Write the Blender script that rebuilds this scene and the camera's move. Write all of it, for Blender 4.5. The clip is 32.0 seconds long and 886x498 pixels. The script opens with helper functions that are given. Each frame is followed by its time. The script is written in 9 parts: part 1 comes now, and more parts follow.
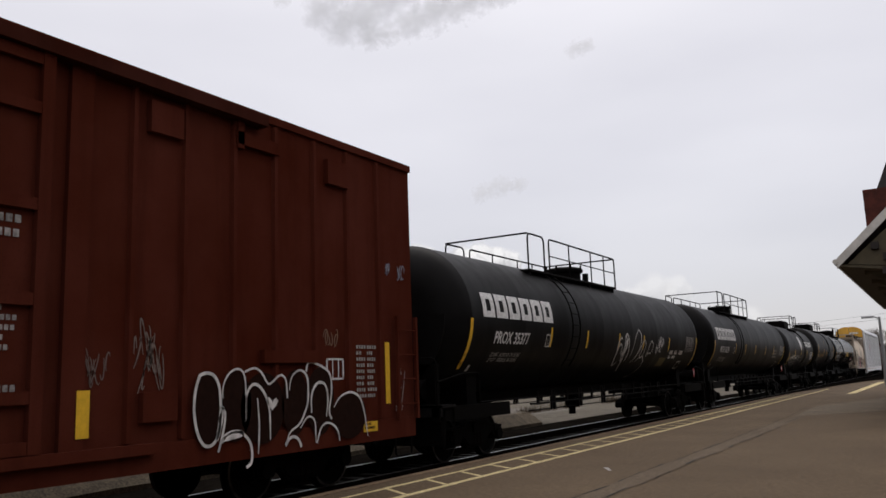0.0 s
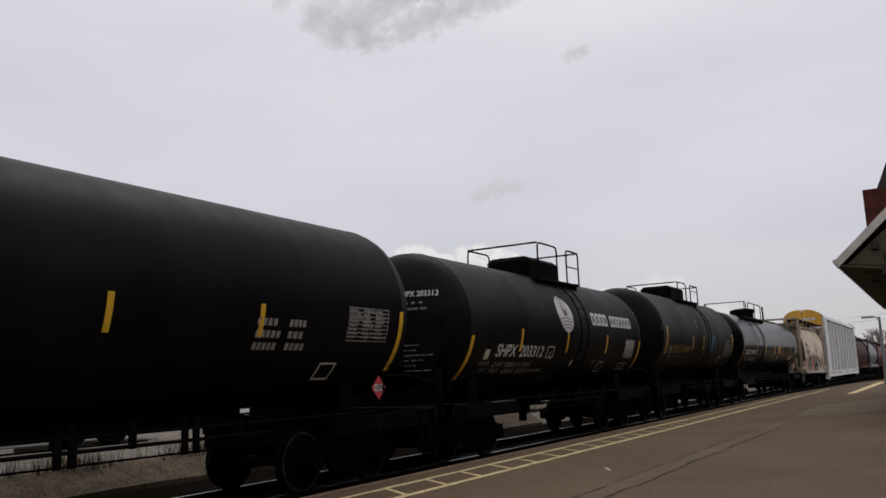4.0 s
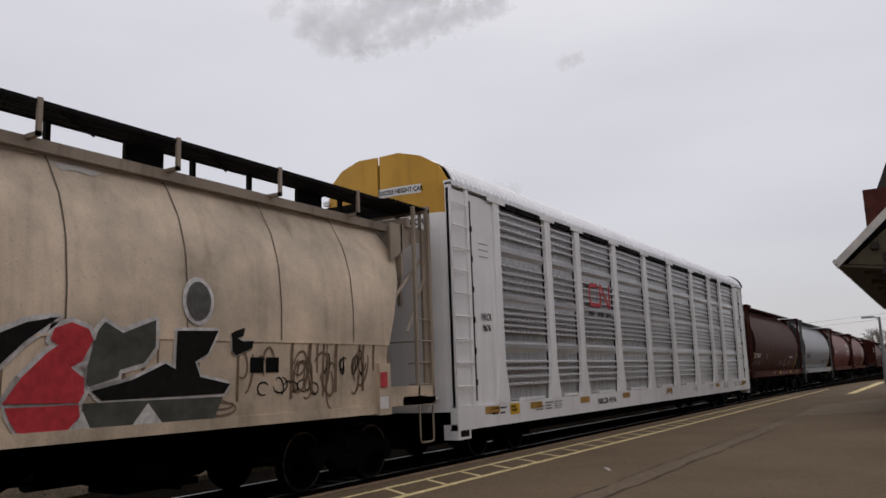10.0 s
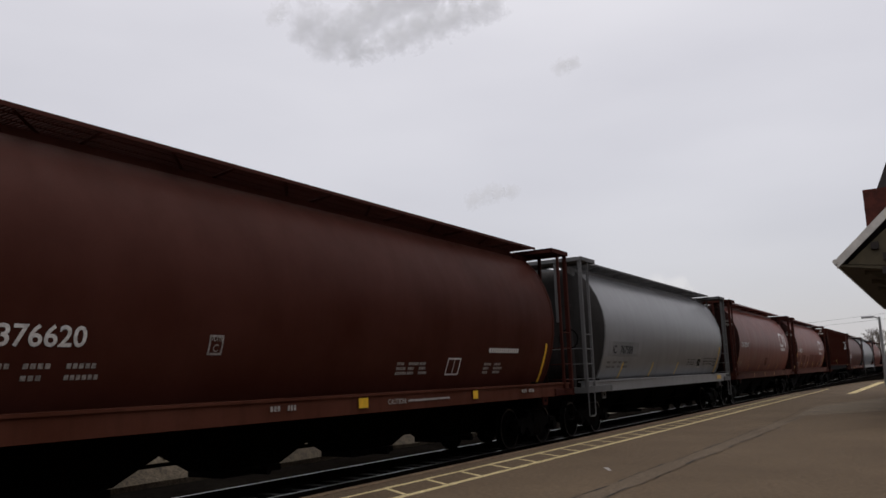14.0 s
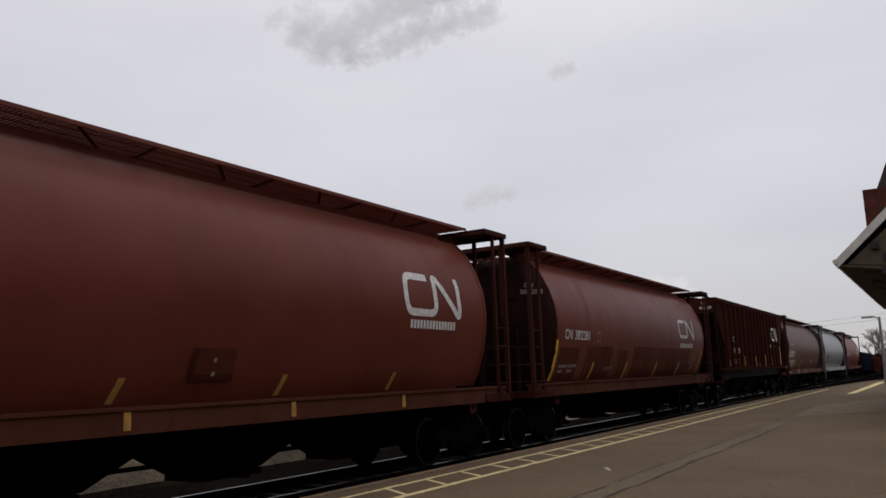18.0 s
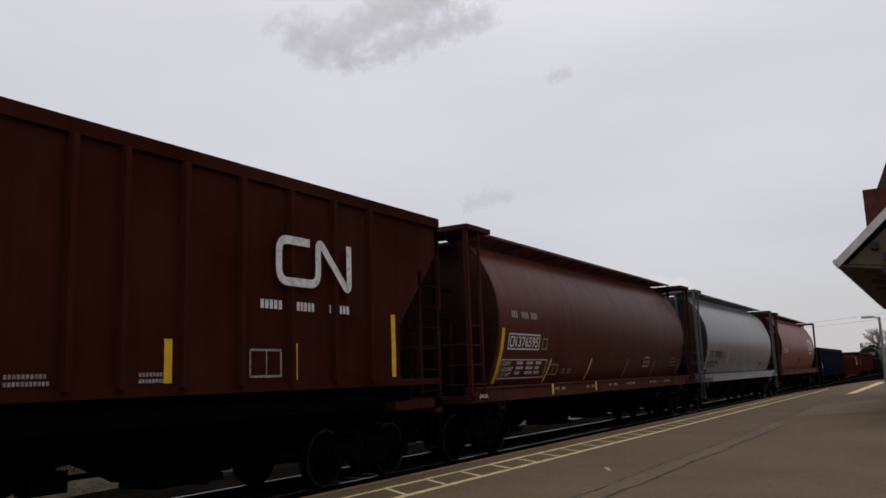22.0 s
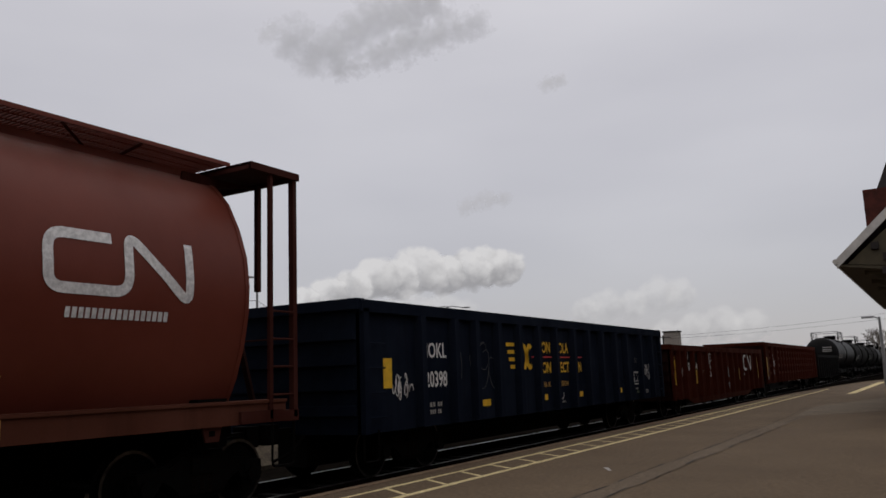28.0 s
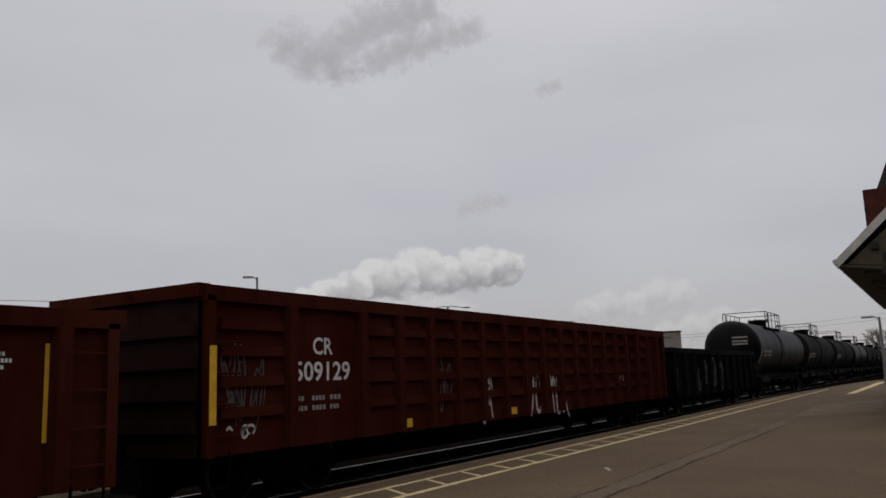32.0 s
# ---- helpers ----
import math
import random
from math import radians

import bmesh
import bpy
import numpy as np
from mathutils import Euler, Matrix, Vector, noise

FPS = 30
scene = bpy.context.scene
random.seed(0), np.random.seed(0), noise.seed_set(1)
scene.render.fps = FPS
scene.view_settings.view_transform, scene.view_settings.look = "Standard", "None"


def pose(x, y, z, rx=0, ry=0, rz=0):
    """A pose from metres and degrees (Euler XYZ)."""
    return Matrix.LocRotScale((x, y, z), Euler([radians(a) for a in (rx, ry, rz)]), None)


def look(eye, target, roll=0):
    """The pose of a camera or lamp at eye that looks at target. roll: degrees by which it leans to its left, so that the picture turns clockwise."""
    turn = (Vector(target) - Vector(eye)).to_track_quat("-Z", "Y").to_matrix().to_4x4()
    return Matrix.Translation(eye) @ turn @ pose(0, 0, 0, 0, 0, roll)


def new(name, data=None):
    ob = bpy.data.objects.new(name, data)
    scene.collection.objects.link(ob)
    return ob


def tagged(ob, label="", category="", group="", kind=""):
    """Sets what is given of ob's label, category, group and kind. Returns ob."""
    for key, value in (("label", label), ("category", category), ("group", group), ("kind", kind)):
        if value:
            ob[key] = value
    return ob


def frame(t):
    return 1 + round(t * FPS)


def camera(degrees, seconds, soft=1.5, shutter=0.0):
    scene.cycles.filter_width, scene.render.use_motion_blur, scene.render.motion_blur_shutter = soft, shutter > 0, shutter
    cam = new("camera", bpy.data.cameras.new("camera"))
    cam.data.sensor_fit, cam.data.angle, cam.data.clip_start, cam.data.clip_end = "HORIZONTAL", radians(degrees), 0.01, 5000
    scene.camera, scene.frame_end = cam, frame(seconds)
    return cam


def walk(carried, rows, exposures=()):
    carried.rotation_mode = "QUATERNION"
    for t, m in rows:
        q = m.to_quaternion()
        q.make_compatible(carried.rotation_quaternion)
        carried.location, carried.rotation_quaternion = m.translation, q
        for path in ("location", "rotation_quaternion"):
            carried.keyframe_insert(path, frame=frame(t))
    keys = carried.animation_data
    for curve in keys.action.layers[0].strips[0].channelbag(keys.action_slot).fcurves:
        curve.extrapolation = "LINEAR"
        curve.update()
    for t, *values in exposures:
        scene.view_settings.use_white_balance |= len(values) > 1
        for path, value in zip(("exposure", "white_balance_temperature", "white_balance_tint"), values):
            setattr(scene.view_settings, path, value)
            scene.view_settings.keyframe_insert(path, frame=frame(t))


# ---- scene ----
# Metres. y runs along the track away from the camera, x to the right, z = 0 is the platform.
DIST, RAIL_Z, TRACK_X = 7.9, -0.13, -9.5
SPEED, SLOWING = 9.897, -0.0085


def gone(t):
    """How far the train has come towards the camera since 13 s."""
    s = t - 13.0
    return SPEED * s + SLOWING * s * s


cam = camera(57.575, 32.0, soft=1.6)
VIEW = pose(0, 0, 1.53, 99.127, 2.037, 31.501)
walk(cam, [(0.0, VIEW), (32.0, VIEW)],
     exposures=[(0.0, 0.2), (2.0, 0.0), (5.0, 0.0), (13.0, 0.0), (20.0, 0.0), (26.5, -0.05), (28.5, -0.32), (32.0, -0.36)])

# ---- light ----
world = bpy.data.worlds.new("overcast_sky")
scene.world = world
world.use_nodes = True
wn, wl = world.node_tree.nodes, world.node_tree.links
wn.clear()
SUN_EL, SUN_AZ = 62.0, 335.0
sky = wn.new("ShaderNodeTexSky")
sky.sky_type, sky.sun_disc = "NISHITA", False
sky.sun_elevation, sky.sun_rotation = radians(SUN_EL), radians(SUN_AZ)
clear = wn.new("ShaderNodeBackground")
clear.inputs["Strength"].default_value = 0.016
wl.new(sky.outputs[0], clear.inputs["Color"])
coord = wn.new("ShaderNodeTexCoord")
squash = wn.new("ShaderNodeMapping")
squash.inputs["Scale"].default_value = (1.0, 1.0, 3.2)
wl.new(coord.outputs["Generated"], squash.inputs["Vector"])
veil = wn.new("ShaderNodeTexNoise")
veil.inputs["Scale"].default_value, veil.inputs["Detail"].default_value = 1.9, 4.0
veil.inputs["Roughness"].default_value = 0.45
wl.new(squash.outputs[0], veil.inputs["Vector"])
tone = wn.new("ShaderNodeValToRGB")
tone.color_ramp.elements[0].position, tone.color_ramp.elements[0].color = 0.3, (0.576, 0.557, 0.583, 1)
tone.color_ramp.elements[1].position, tone.color_ramp.elements[1].color = 0.72, (0.682, 0.660, 0.680, 1)
wl.new(veil.outputs["Fac"], tone.inputs["Fac"])
cover = wn.new("ShaderNodeBackground")
cover.inputs["Strength"].default_value = 1.05
height = wn.new("ShaderNodeSeparateXYZ")
wl.new(coord.outputs["Generated"], height.inputs[0])
low = wn.new("ShaderNodeValToRGB")
low.color_ramp.elements[0].position, low.color_ramp.elements[0].color = 0.02, (0.72, 0.72, 0.735, 1)
low.color_ramp.elements[1].position, low.color_ramp.elements[1].color = 1.0, (1.75, 1.72, 1.70, 1)
for at, c in ((0.165, (0.815, 0.815, 0.825)), (0.25, (0.915, 0.915, 0.92)), (0.40, (1.0, 1.0, 1.0)), (0.62, (1.25, 1.24, 1.23))):
    stop = low.color_ramp.elements.new(at)
    stop.color = (*c, 1)
wl.new(height.outputs["Z"], low.inputs["Fac"])
dim = wn.new("ShaderNodeMix")
dim.data_type, dim.blend_type = "RGBA", "MULTIPLY"
dim.inputs[0].default_value = 1.0
wl.new(tone.outputs["Color"], dim.inputs[6])
wl.new(low.outputs["Color"], dim.inputs[7])
wl.new(dim.outputs[2], cover.inputs["Color"])
both = wn.new("ShaderNodeAddShader")
wl.new(clear.outputs[0], both.inputs[0])
wl.new(cover.outputs[0], both.inputs[1])
wout = wn.new("ShaderNodeOutputWorld")
wl.new(both.outputs[0], wout.inputs["Surface"])

sun = new("sun", bpy.data.lights.new("sun", "SUN"))
sun.data.energy, sun.data.angle, sun.data.color = 0.5, radians(30), (1.0, 0.96, 0.9)
az, el = radians(SUN_AZ), radians(SUN_EL)
sun.matrix_basis = look((30 * math.sin(az) * math.cos(el), 30 * math.cos(az) * math.cos(el), 30 * math.sin(el)), (0, 0, 0))
# ---- materials ----
def graph(name):
    m = bpy.data.materials.new(name)
    m.use_nodes = True
    return m, m.node_tree.nodes, m.node_tree.links, m.node_tree.nodes["Principled BSDF"]


def ramp(nodes, links, source, stops):
    r = nodes.new("ShaderNodeValToRGB")
    while len(r.color_ramp.elements) < len(stops):
        r.color_ramp.elements.new(0.5)
    for e, (at, c) in zip(r.color_ramp.elements, stops):
        e.position, e.color = at, (*c, 1) if len(c) == 3 else c
    links.new(source, r.inputs["Fac"])
    return r


def noise_tex(nodes, links, scale, detail=4.0, stretch=(1, 1, 1), rough=0.55, at=(0, 0, 0)):
    c = nodes.new("ShaderNodeTexCoord")
    m = nodes.new("ShaderNodeMapping")
    m.inputs["Scale"].default_value = stretch
    m.inputs["Location"].default_value = at
    n = nodes.new("ShaderNodeTexNoise")
    n.inputs["Scale"].default_value, n.inputs["Detail"].default_value, n.inputs["Roughness"].default_value = scale, detail, rough
    links.new(c.outputs["Object"], m.inputs["Vector"])
    links.new(m.outputs[0], n.inputs["Vector"])
    return n


def mixed(nodes, links, fac, a, b, how="MIX"):
    m = nodes.new("ShaderNodeMix")
    m.data_type, m.blend_type = "RGBA", how
    for socket, value in ((m.inputs[0], fac), (m.inputs[6], a), (m.inputs[7], b)):
        if isinstance(value, (tuple, float, int)):
            socket.default_value = (*value, 1) if isinstance(value, tuple) else value
        else:
            links.new(value, socket)
    return m.outputs[2]


def paint(name, colour, grime=(0.03, 0.022, 0.016), dirt=0.5, rough=0.55, streak=1.0, metal=0.0, seed=0.0, fade=0.14, spec=0.35, vary=0.28, dent=0.25):
    """Weathered rolling-stock paint: broad fading, rain streaks, fine grain and dirt."""
    m, nodes, links, bsdf = graph(name)
    broad = noise_tex(nodes, links, 0.55, 5, (1, 1, 1), 0.6, (seed, seed * 2, 0))
    runs = noise_tex(nodes, links, 3.2, 5, (1, 1, 0.09), 0.6, (seed, 0, 0))
    grain = noise_tex(nodes, links, 42, 4)
    light = tuple(min(1, c * (1 + fade * 1.6) + fade * 0.05) for c in colour)
    dark = tuple(c * (1 - fade) for c in colour)
    base = ramp(nodes, links, broad.outputs["Fac"], [(0.32, dark), (0.68, light)]).outputs["Color"]
    streaks = ramp(nodes, links, runs.outputs["Fac"], [(0.52, (0, 0, 0)), (0.78, (dirt * streak,) * 3)]).outputs["Color"]
    c1 = mixed(nodes, links, streaks, base, grime)
    spots = ramp(nodes, links, grain.outputs["Fac"], [(0.56, (0, 0, 0)), (0.75, (dirt * 0.55,) * 3)]).outputs["Color"]
    c2 = mixed(nodes, links, spots, c1, grime)
    links.new(c2, bsdf.inputs["Base Color"])
    rr = ramp(nodes, links, runs.outputs["Fac"], [(0.3, (rough - vary * 0.3,) * 3), (0.75, (min(1, rough + vary * 0.7),) * 3)])
    links.new(rr.outputs["Color"], bsdf.inputs["Roughness"])
    bump = nodes.new("ShaderNodeBump")
    bump.inputs["Strength"].default_value, bump.inputs["Distance"].default_value = dent, 0.01
    links.new(broad.outputs["Fac"], bump.inputs["Height"])
    links.new(bump.outputs[0], bsdf.inputs["Normal"])
    bsdf.inputs["Metallic"].default_value = metal
    bsdf.inputs["Specular IOR Level"].default_value = spec
    return m


def plain(name, colour, rough=0.6, metal=0.0, wear=0.25, scale=9.0, spec=0.35):
    m, nodes, links, bsdf = graph(name)
    n = noise_tex(nodes, links, scale, 5, (1, 1, 1), 0.65)
    r = ramp(nodes, links, n.outputs["Fac"], [(0.35, tuple(c * (1 - wear) for c in colour)), (0.65, tuple(min(1, c * (1 + wear * 0.5)) for c in colour))])
    links.new(r.outputs["Color"], bsdf.inputs["Base Color"])
    bsdf.inputs["Roughness"].default_value, bsdf.inputs["Metallic"].default_value = rough, metal
    bsdf.inputs["Specular IOR Level"].default_value = spec
    return m


def ground_mat(name, stops, scales=(0.35, 14.0, 70.0), rough=0.92, bump_at=0.012):
    m, nodes, links, bsdf = graph(name)
    a = noise_tex(nodes, links, scales[0], 6, (1, 1, 1), 0.6)
    b = noise_tex(nodes, links, scales[1], 5, (1, 1, 1), 0.6)
    c = noise_tex(nodes, links, scales[2], 3, (1, 1, 1), 0.7)
    base = ramp(nodes, links, a.outputs["Fac"], [(0.3, stops[0]), (0.7, stops[1])]).outputs["Color"]
    mid = ramp(nodes, links, b.outputs["Fac"], [(0.3, (0.6, 0.6, 0.6)), (0.7, (1.26, 1.26, 1.26))]).outputs["Color"]
    fine = ramp(nodes, links, c.outputs["Fac"], [(0.3, (0.36, 0.36, 0.36)), (0.72, (1.58, 1.58, 1.58))]).outputs["Color"]
    one = mixed(nodes, links, 1.0, base, mid, "MULTIPLY")
    two = mixed(nodes, links, 1.0, one, fine, "MULTIPLY")
    links.new(two, bsdf.inputs["Base Color"])
    bsdf.inputs["Roughness"].default_value = rough
    bsdf.inputs["Specular IOR Level"].default_value = 0.2
    bump = nodes.new("ShaderNodeBump")
    bump.inputs["Strength"].default_value, bump.inputs["Distance"].default_value = 0.5, bump_at
    links.new(c.outputs["Fac"], bump.inputs["Height"])
    links.new(bump.outputs[0], bsdf.inputs["Normal"])
    return m


ASPHALT = ground_mat("asphalt", ((0.086, 0.059, 0.034), (0.125, 0.087, 0.051)))
SLAB = ground_mat("concrete_slab", ((0.115, 0.088, 0.06), (0.15, 0.116, 0.08)), (0.5, 5, 50))
TAR = ground_mat("crack_sealant", ((0.022, 0.018, 0.014), (0.04, 0.033, 0.026)))
# Ballast base is near black: the shade under the train is put into it.
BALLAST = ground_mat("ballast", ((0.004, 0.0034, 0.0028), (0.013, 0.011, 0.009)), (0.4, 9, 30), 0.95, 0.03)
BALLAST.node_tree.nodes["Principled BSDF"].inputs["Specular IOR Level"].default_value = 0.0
BANK = ground_mat("gravel_bank", ((0.06, 0.046, 0.03), (0.125, 0.1, 0.068)), (0.3, 4, 25))
EARTH = ground_mat("earth", ((0.06, 0.05, 0.035), (0.12, 0.1, 0.07)), (0.05, 1.5, 20))
YELLOW_LINE = ground_mat("worn_yellow_line", ((0.5, 0.4, 0.2), (0.66, 0.55, 0.3)), (1.5, 12, 60))
OLD_CONCRETE = ground_mat("old_concrete", ((0.11, 0.07, 0.042), (0.2, 0.135, 0.085)), (0.8, 4, 30))
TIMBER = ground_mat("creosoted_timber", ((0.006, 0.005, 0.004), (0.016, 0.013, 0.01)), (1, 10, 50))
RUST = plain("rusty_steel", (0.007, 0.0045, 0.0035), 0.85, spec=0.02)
RAIL_TOP = plain("polished_rail", (0.24, 0.232, 0.225), 0.32, 1.0, 0.3)
# Steel and wheel bases are near black: deep undercar shadow is put in.
IRON = plain("grimy_shade_dark_steel", (0.0035, 0.003, 0.0027), 0.7, spec=0.03)
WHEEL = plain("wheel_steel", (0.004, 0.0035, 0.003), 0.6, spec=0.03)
TREAD = plain("worn_wheel_rim", (0.08, 0.074, 0.068), 0.35, 0.8, 0.8, 4.0)
BLACK_TANK = paint("black_tank_paint", (0.0038, 0.0034, 0.0033), (0.0022, 0.0018, 0.0015), 0.3, 0.45, 0.35, fade=0.1, spec=0.05, vary=0.1, dent=0.1)
GLOSS_TANK = paint("glossy_black_tank_paint", (0.0012, 0.0011, 0.0011), (0.002, 0.0017, 0.0015), 0.25, 0.24, 0.4, fade=0.2, spec=0.065, vary=0.03, dent=0.1)
OLD_TANK = paint("sooty_grey_tank_paint", (0.0052, 0.0046, 0.0038), (0.003, 0.0026, 0.0022), 0.6, 0.6, 1.0, fade=0.3, seed=3, spec=0.012)
BOX_RED = paint("boxcar_brown_paint", (0.06, 0.0112, 0.0048), (0.014, 0.004, 0.0024), 0.5, 0.75, 0.7, spec=0.015)
HOP_BROWN = paint("dark_brown_hopper_paint", (0.046, 0.0112, 0.0062), (0.013, 0.005, 0.0032), 0.3, 0.5, 0.4, seed=5, spec=0.05, vary=0.1, dent=0.1)
RUBBED = paint("rubbed_red_weld", (0.17, 0.075, 0.055), (0.07, 0.03, 0.02), 0.5, 0.55, 0.6, seed=31, spec=0.08)
PATCH_BROWN = paint("repainted_red_brown", (0.085, 0.021, 0.013), (0.026, 0.008, 0.0048), 0.3, 0.5, 0.6, seed=25, spec=0.05)
SILL_MUD = paint("dusty_brown_sill_paint", (0.072, 0.023, 0.013), (0.022, 0.009, 0.006), 0.5, 0.7, 0.8, seed=26, spec=0.05)
HOP_RED = paint("faded_red_hopper_paint", (0.122, 0.027, 0.0155), (0.05, 0.012, 0.007), 0.22, 0.42, 0.3, seed=9, spec=0.14, fade=0.1, vary=0.1, dent=0.1)
HOP_RUST = paint("rust_brown_hopper_paint", (0.062, 0.0122, 0.0055), (0.02, 0.006, 0.0035), 0.25, 0.42, 0.35, seed=12, spec=0.12, vary=0.1, dent=0.1)
CC_BROWN = paint("sooty_brown_paint", (0.036, 0.0074, 0.0034), (0.007, 0.0026, 0.0018), 0.45, 0.75, 0.8, seed=2, spec=0.015)
HOP_GREY = paint("grey_hopper_paint", (0.165, 0.167, 0.172), (0.085, 0.078, 0.07), 0.3, 0.36, 0.35, seed=7, spec=0.45, fade=0.09, vary=0.1, dent=0.1)
PALE_PATCH = paint("pale_grey_repaint", (0.2, 0.2, 0.203), (0.07, 0.06, 0.05), 0.3, 0.5, 0.6, seed=27, spec=0.15)
HOP_CREAM = paint("stained_cream_paint", (0.5, 0.402, 0.295), (0.075, 0.05, 0.034), 0.72, 0.55, 0.45, seed=4, fade=0.4)
CAGE_CREAM = paint("weathered_cream_cage_paint", (0.29, 0.235, 0.18), (0.05, 0.033, 0.022), 0.75, 0.6, 0.9, seed=31, fade=0.15)
RACK_WHITE = paint("white_rack_paint", (0.79, 0.78, 0.77), (0.2, 0.16, 0.12), 0.26, 0.45, 0.7, seed=1, fade=0.05)
GALV = paint("galvanised_sheet", (0.6, 0.605, 0.612), (0.24, 0.23, 0.22), 0.3, 0.32, 0.5, metal=0.6, seed=6, fade=0.06, vary=0.12, dent=0.05)
# Darker copy of the roof sheet: shade in the corrugation valleys.
ROOF_DULL = paint("shaded_roof_valley", (0.24, 0.24, 0.246), (0.16, 0.155, 0.15), 0.35, 0.55, 0.5, metal=0.3, seed=17, fade=0.1)
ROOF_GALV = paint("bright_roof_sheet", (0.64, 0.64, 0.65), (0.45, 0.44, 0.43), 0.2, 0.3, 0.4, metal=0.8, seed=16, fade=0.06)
# Lighter galvanised copy for rib faces that catch the sky.
GALV_EDGE = paint("lit_rib_face", (0.66, 0.66, 0.66), (0.4, 0.39, 0.38), 0.25, 0.35, 0.5, metal=0.3, seed=19, fade=0.06, dent=0.05)
RACK_YELLOW = paint("rack_yellow_paint", (0.5, 0.27, 0.03), (0.12, 0.07, 0.03), 0.4, 0.55, 0.8)
GON_BLUE = paint("navy_gondola_paint", (0.0032, 0.006, 0.0135), (0.005, 0.004, 0.0035), 0.5, 0.7, 0.8, seed=8, spec=0.015)
GON_RED = paint("oxide_red_gondola_paint", (0.044, 0.0072, 0.0024), (0.006, 0.0026, 0.0016), 0.6, 0.75, 0.9, seed=10, spec=0.015)
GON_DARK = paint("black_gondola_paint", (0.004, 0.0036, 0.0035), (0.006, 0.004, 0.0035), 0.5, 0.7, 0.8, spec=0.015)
# Car ends: brake dust, plus the shade between cars put into the colour.
END_SOOT_SHADE = paint("brake_dust_and_shade_over_brown", (0.017, 0.0055, 0.004), (0.004, 0.0024, 0.0018), 0.6, 0.8, 1.0, seed=21, spec=0.012)
END_GREY = paint("brake_dust_and_shade_over_grey", (0.03, 0.028, 0.027), (0.008, 0.007, 0.006), 0.6, 0.8, 1.0, seed=22, spec=0.03)
CAGE_GREY = paint("darker_grey_cage_paint", (0.12, 0.12, 0.121), (0.02, 0.017, 0.014), 0.5, 0.7, 0.9, seed=23, spec=0.08)
# Red cage is darkened for the shade beneath the end decks.
CAGE_RED = paint("sooty_shaded_red_cage_paint", (0.043, 0.0112, 0.0076), (0.007, 0.0028, 0.002), 0.5, 0.7, 0.9, seed=24, spec=0.03)
GRATE = plain("dark_steel_grating", (0.012, 0.0112, 0.011), 0.8, spec=0.03)
WHITE_INK = plain("white_stencil_paint", (0.66, 0.65, 0.63), 0.6, wear=0.3, scale=14)
DULL_INK = plain("faded_white_stencil", (0.3, 0.28, 0.26), 0.7, wear=0.5, scale=20)
BLACK_INK = plain("black_stencil_paint", (0.008, 0.008, 0.008), 0.7, spec=0.04)
GOLD_INK = plain("gold_stencil_paint", (0.4, 0.22, 0.05), 0.6, wear=0.3)
YELLOW = plain("reflective_yellow_strip", (0.72, 0.43, 0.03), 0.4, wear=0.15)
PALE_STRIP = plain("reflective_white_strip", (0.62, 0.58, 0.5), 0.4)
RED_INK = plain("red_paint", (0.5, 0.04, 0.05), 0.5)
SIGN_RED = plain("placard_red", (0.55, 0.06, 0.07), 0.5)
SPRAY_WHITE = plain("white_spray_paint", (0.6, 0.58, 0.56), 0.65, wear=0.35, scale=6)
SPRAY_GREEN = plain("grey_green_spray_paint", (0.07, 0.073, 0.06), 0.65, wear=0.4, scale=3)
SPRAY_GREY = plain("grey_spray_paint", (0.09, 0.085, 0.08), 0.65, wear=0.35, scale=6)
SPRAY_BLUE = plain("blue_spray_paint", (0.09, 0.24, 0.42), 0.65)
SPRAY_DARK = plain("dark_spray_paint", (0.014, 0.013, 0.012), 0.7, spec=0.05)
# Stained cream, darkened further to paint in the shade of the end recess.
END_CREAM = paint("sooty_shaded_cream", (0.13, 0.105, 0.08), (0.03, 0.022, 0.016), 0.7, 0.75, 1.0, seed=27, spec=0.05)
BRICK = plain("dark_red_brick", (0.075, 0.016, 0.009), 0.85, wear=0.4, scale=3)
SLATE = plain("dark_roof_shingle", (0.022, 0.017, 0.015), 0.85, wear=0.35, scale=5)
TRIM = plain("weathered_white_trim", (0.5, 0.475, 0.43), 0.7, wear=0.2, scale=3)
SOFFIT = plain("brown_soffit_board", (0.075, 0.06, 0.034), 0.8, wear=0.25, scale=3)
COACH_GREEN = plain("coach_green_paint", (0.02, 0.21, 0.12), 0.4, wear=0.15, scale=2)
COACH_WHITE = plain("coach_white_paint", (0.72, 0.71, 0.68), 0.45, wear=0.1, scale=2)
COACH_GLASS = plain("tinted_coach_glass", (0.03, 0.1, 0.075), 0.1, spec=0.6)
POLE_GREY = plain("galvanised_pole", (0.22, 0.22, 0.22), 0.5, 0.4)
DRY_GRASS = plain("dry_grass", (0.075, 0.052, 0.028), 0.9, wear=0.4)
BARK = plain("bare_twig_bark", (0.17, 0.15, 0.13), 0.9)
FAR_WALL = plain("distant_masonry", (0.25, 0.22, 0.19), 0.85)
# ---- mesh helpers ----
def box(bm, x0, x1, y0, y1, z0, z1):
    v = [bm.verts.new(p) for p in ((x0, y0, z0), (x1, y0, z0), (x1, y1, z0), (x0, y1, z0), (x0, y0, z1), (x1, y0, z1), (x1, y1, z1), (x0, y1, z1))]
    for f in ((3, 2, 1, 0), (4, 5, 6, 7), (0, 1, 5, 4), (1, 2, 6, 5), (2, 3, 7, 6), (3, 0, 4, 7)):
        bm.faces.new([v[i] for i in f])
    return bm


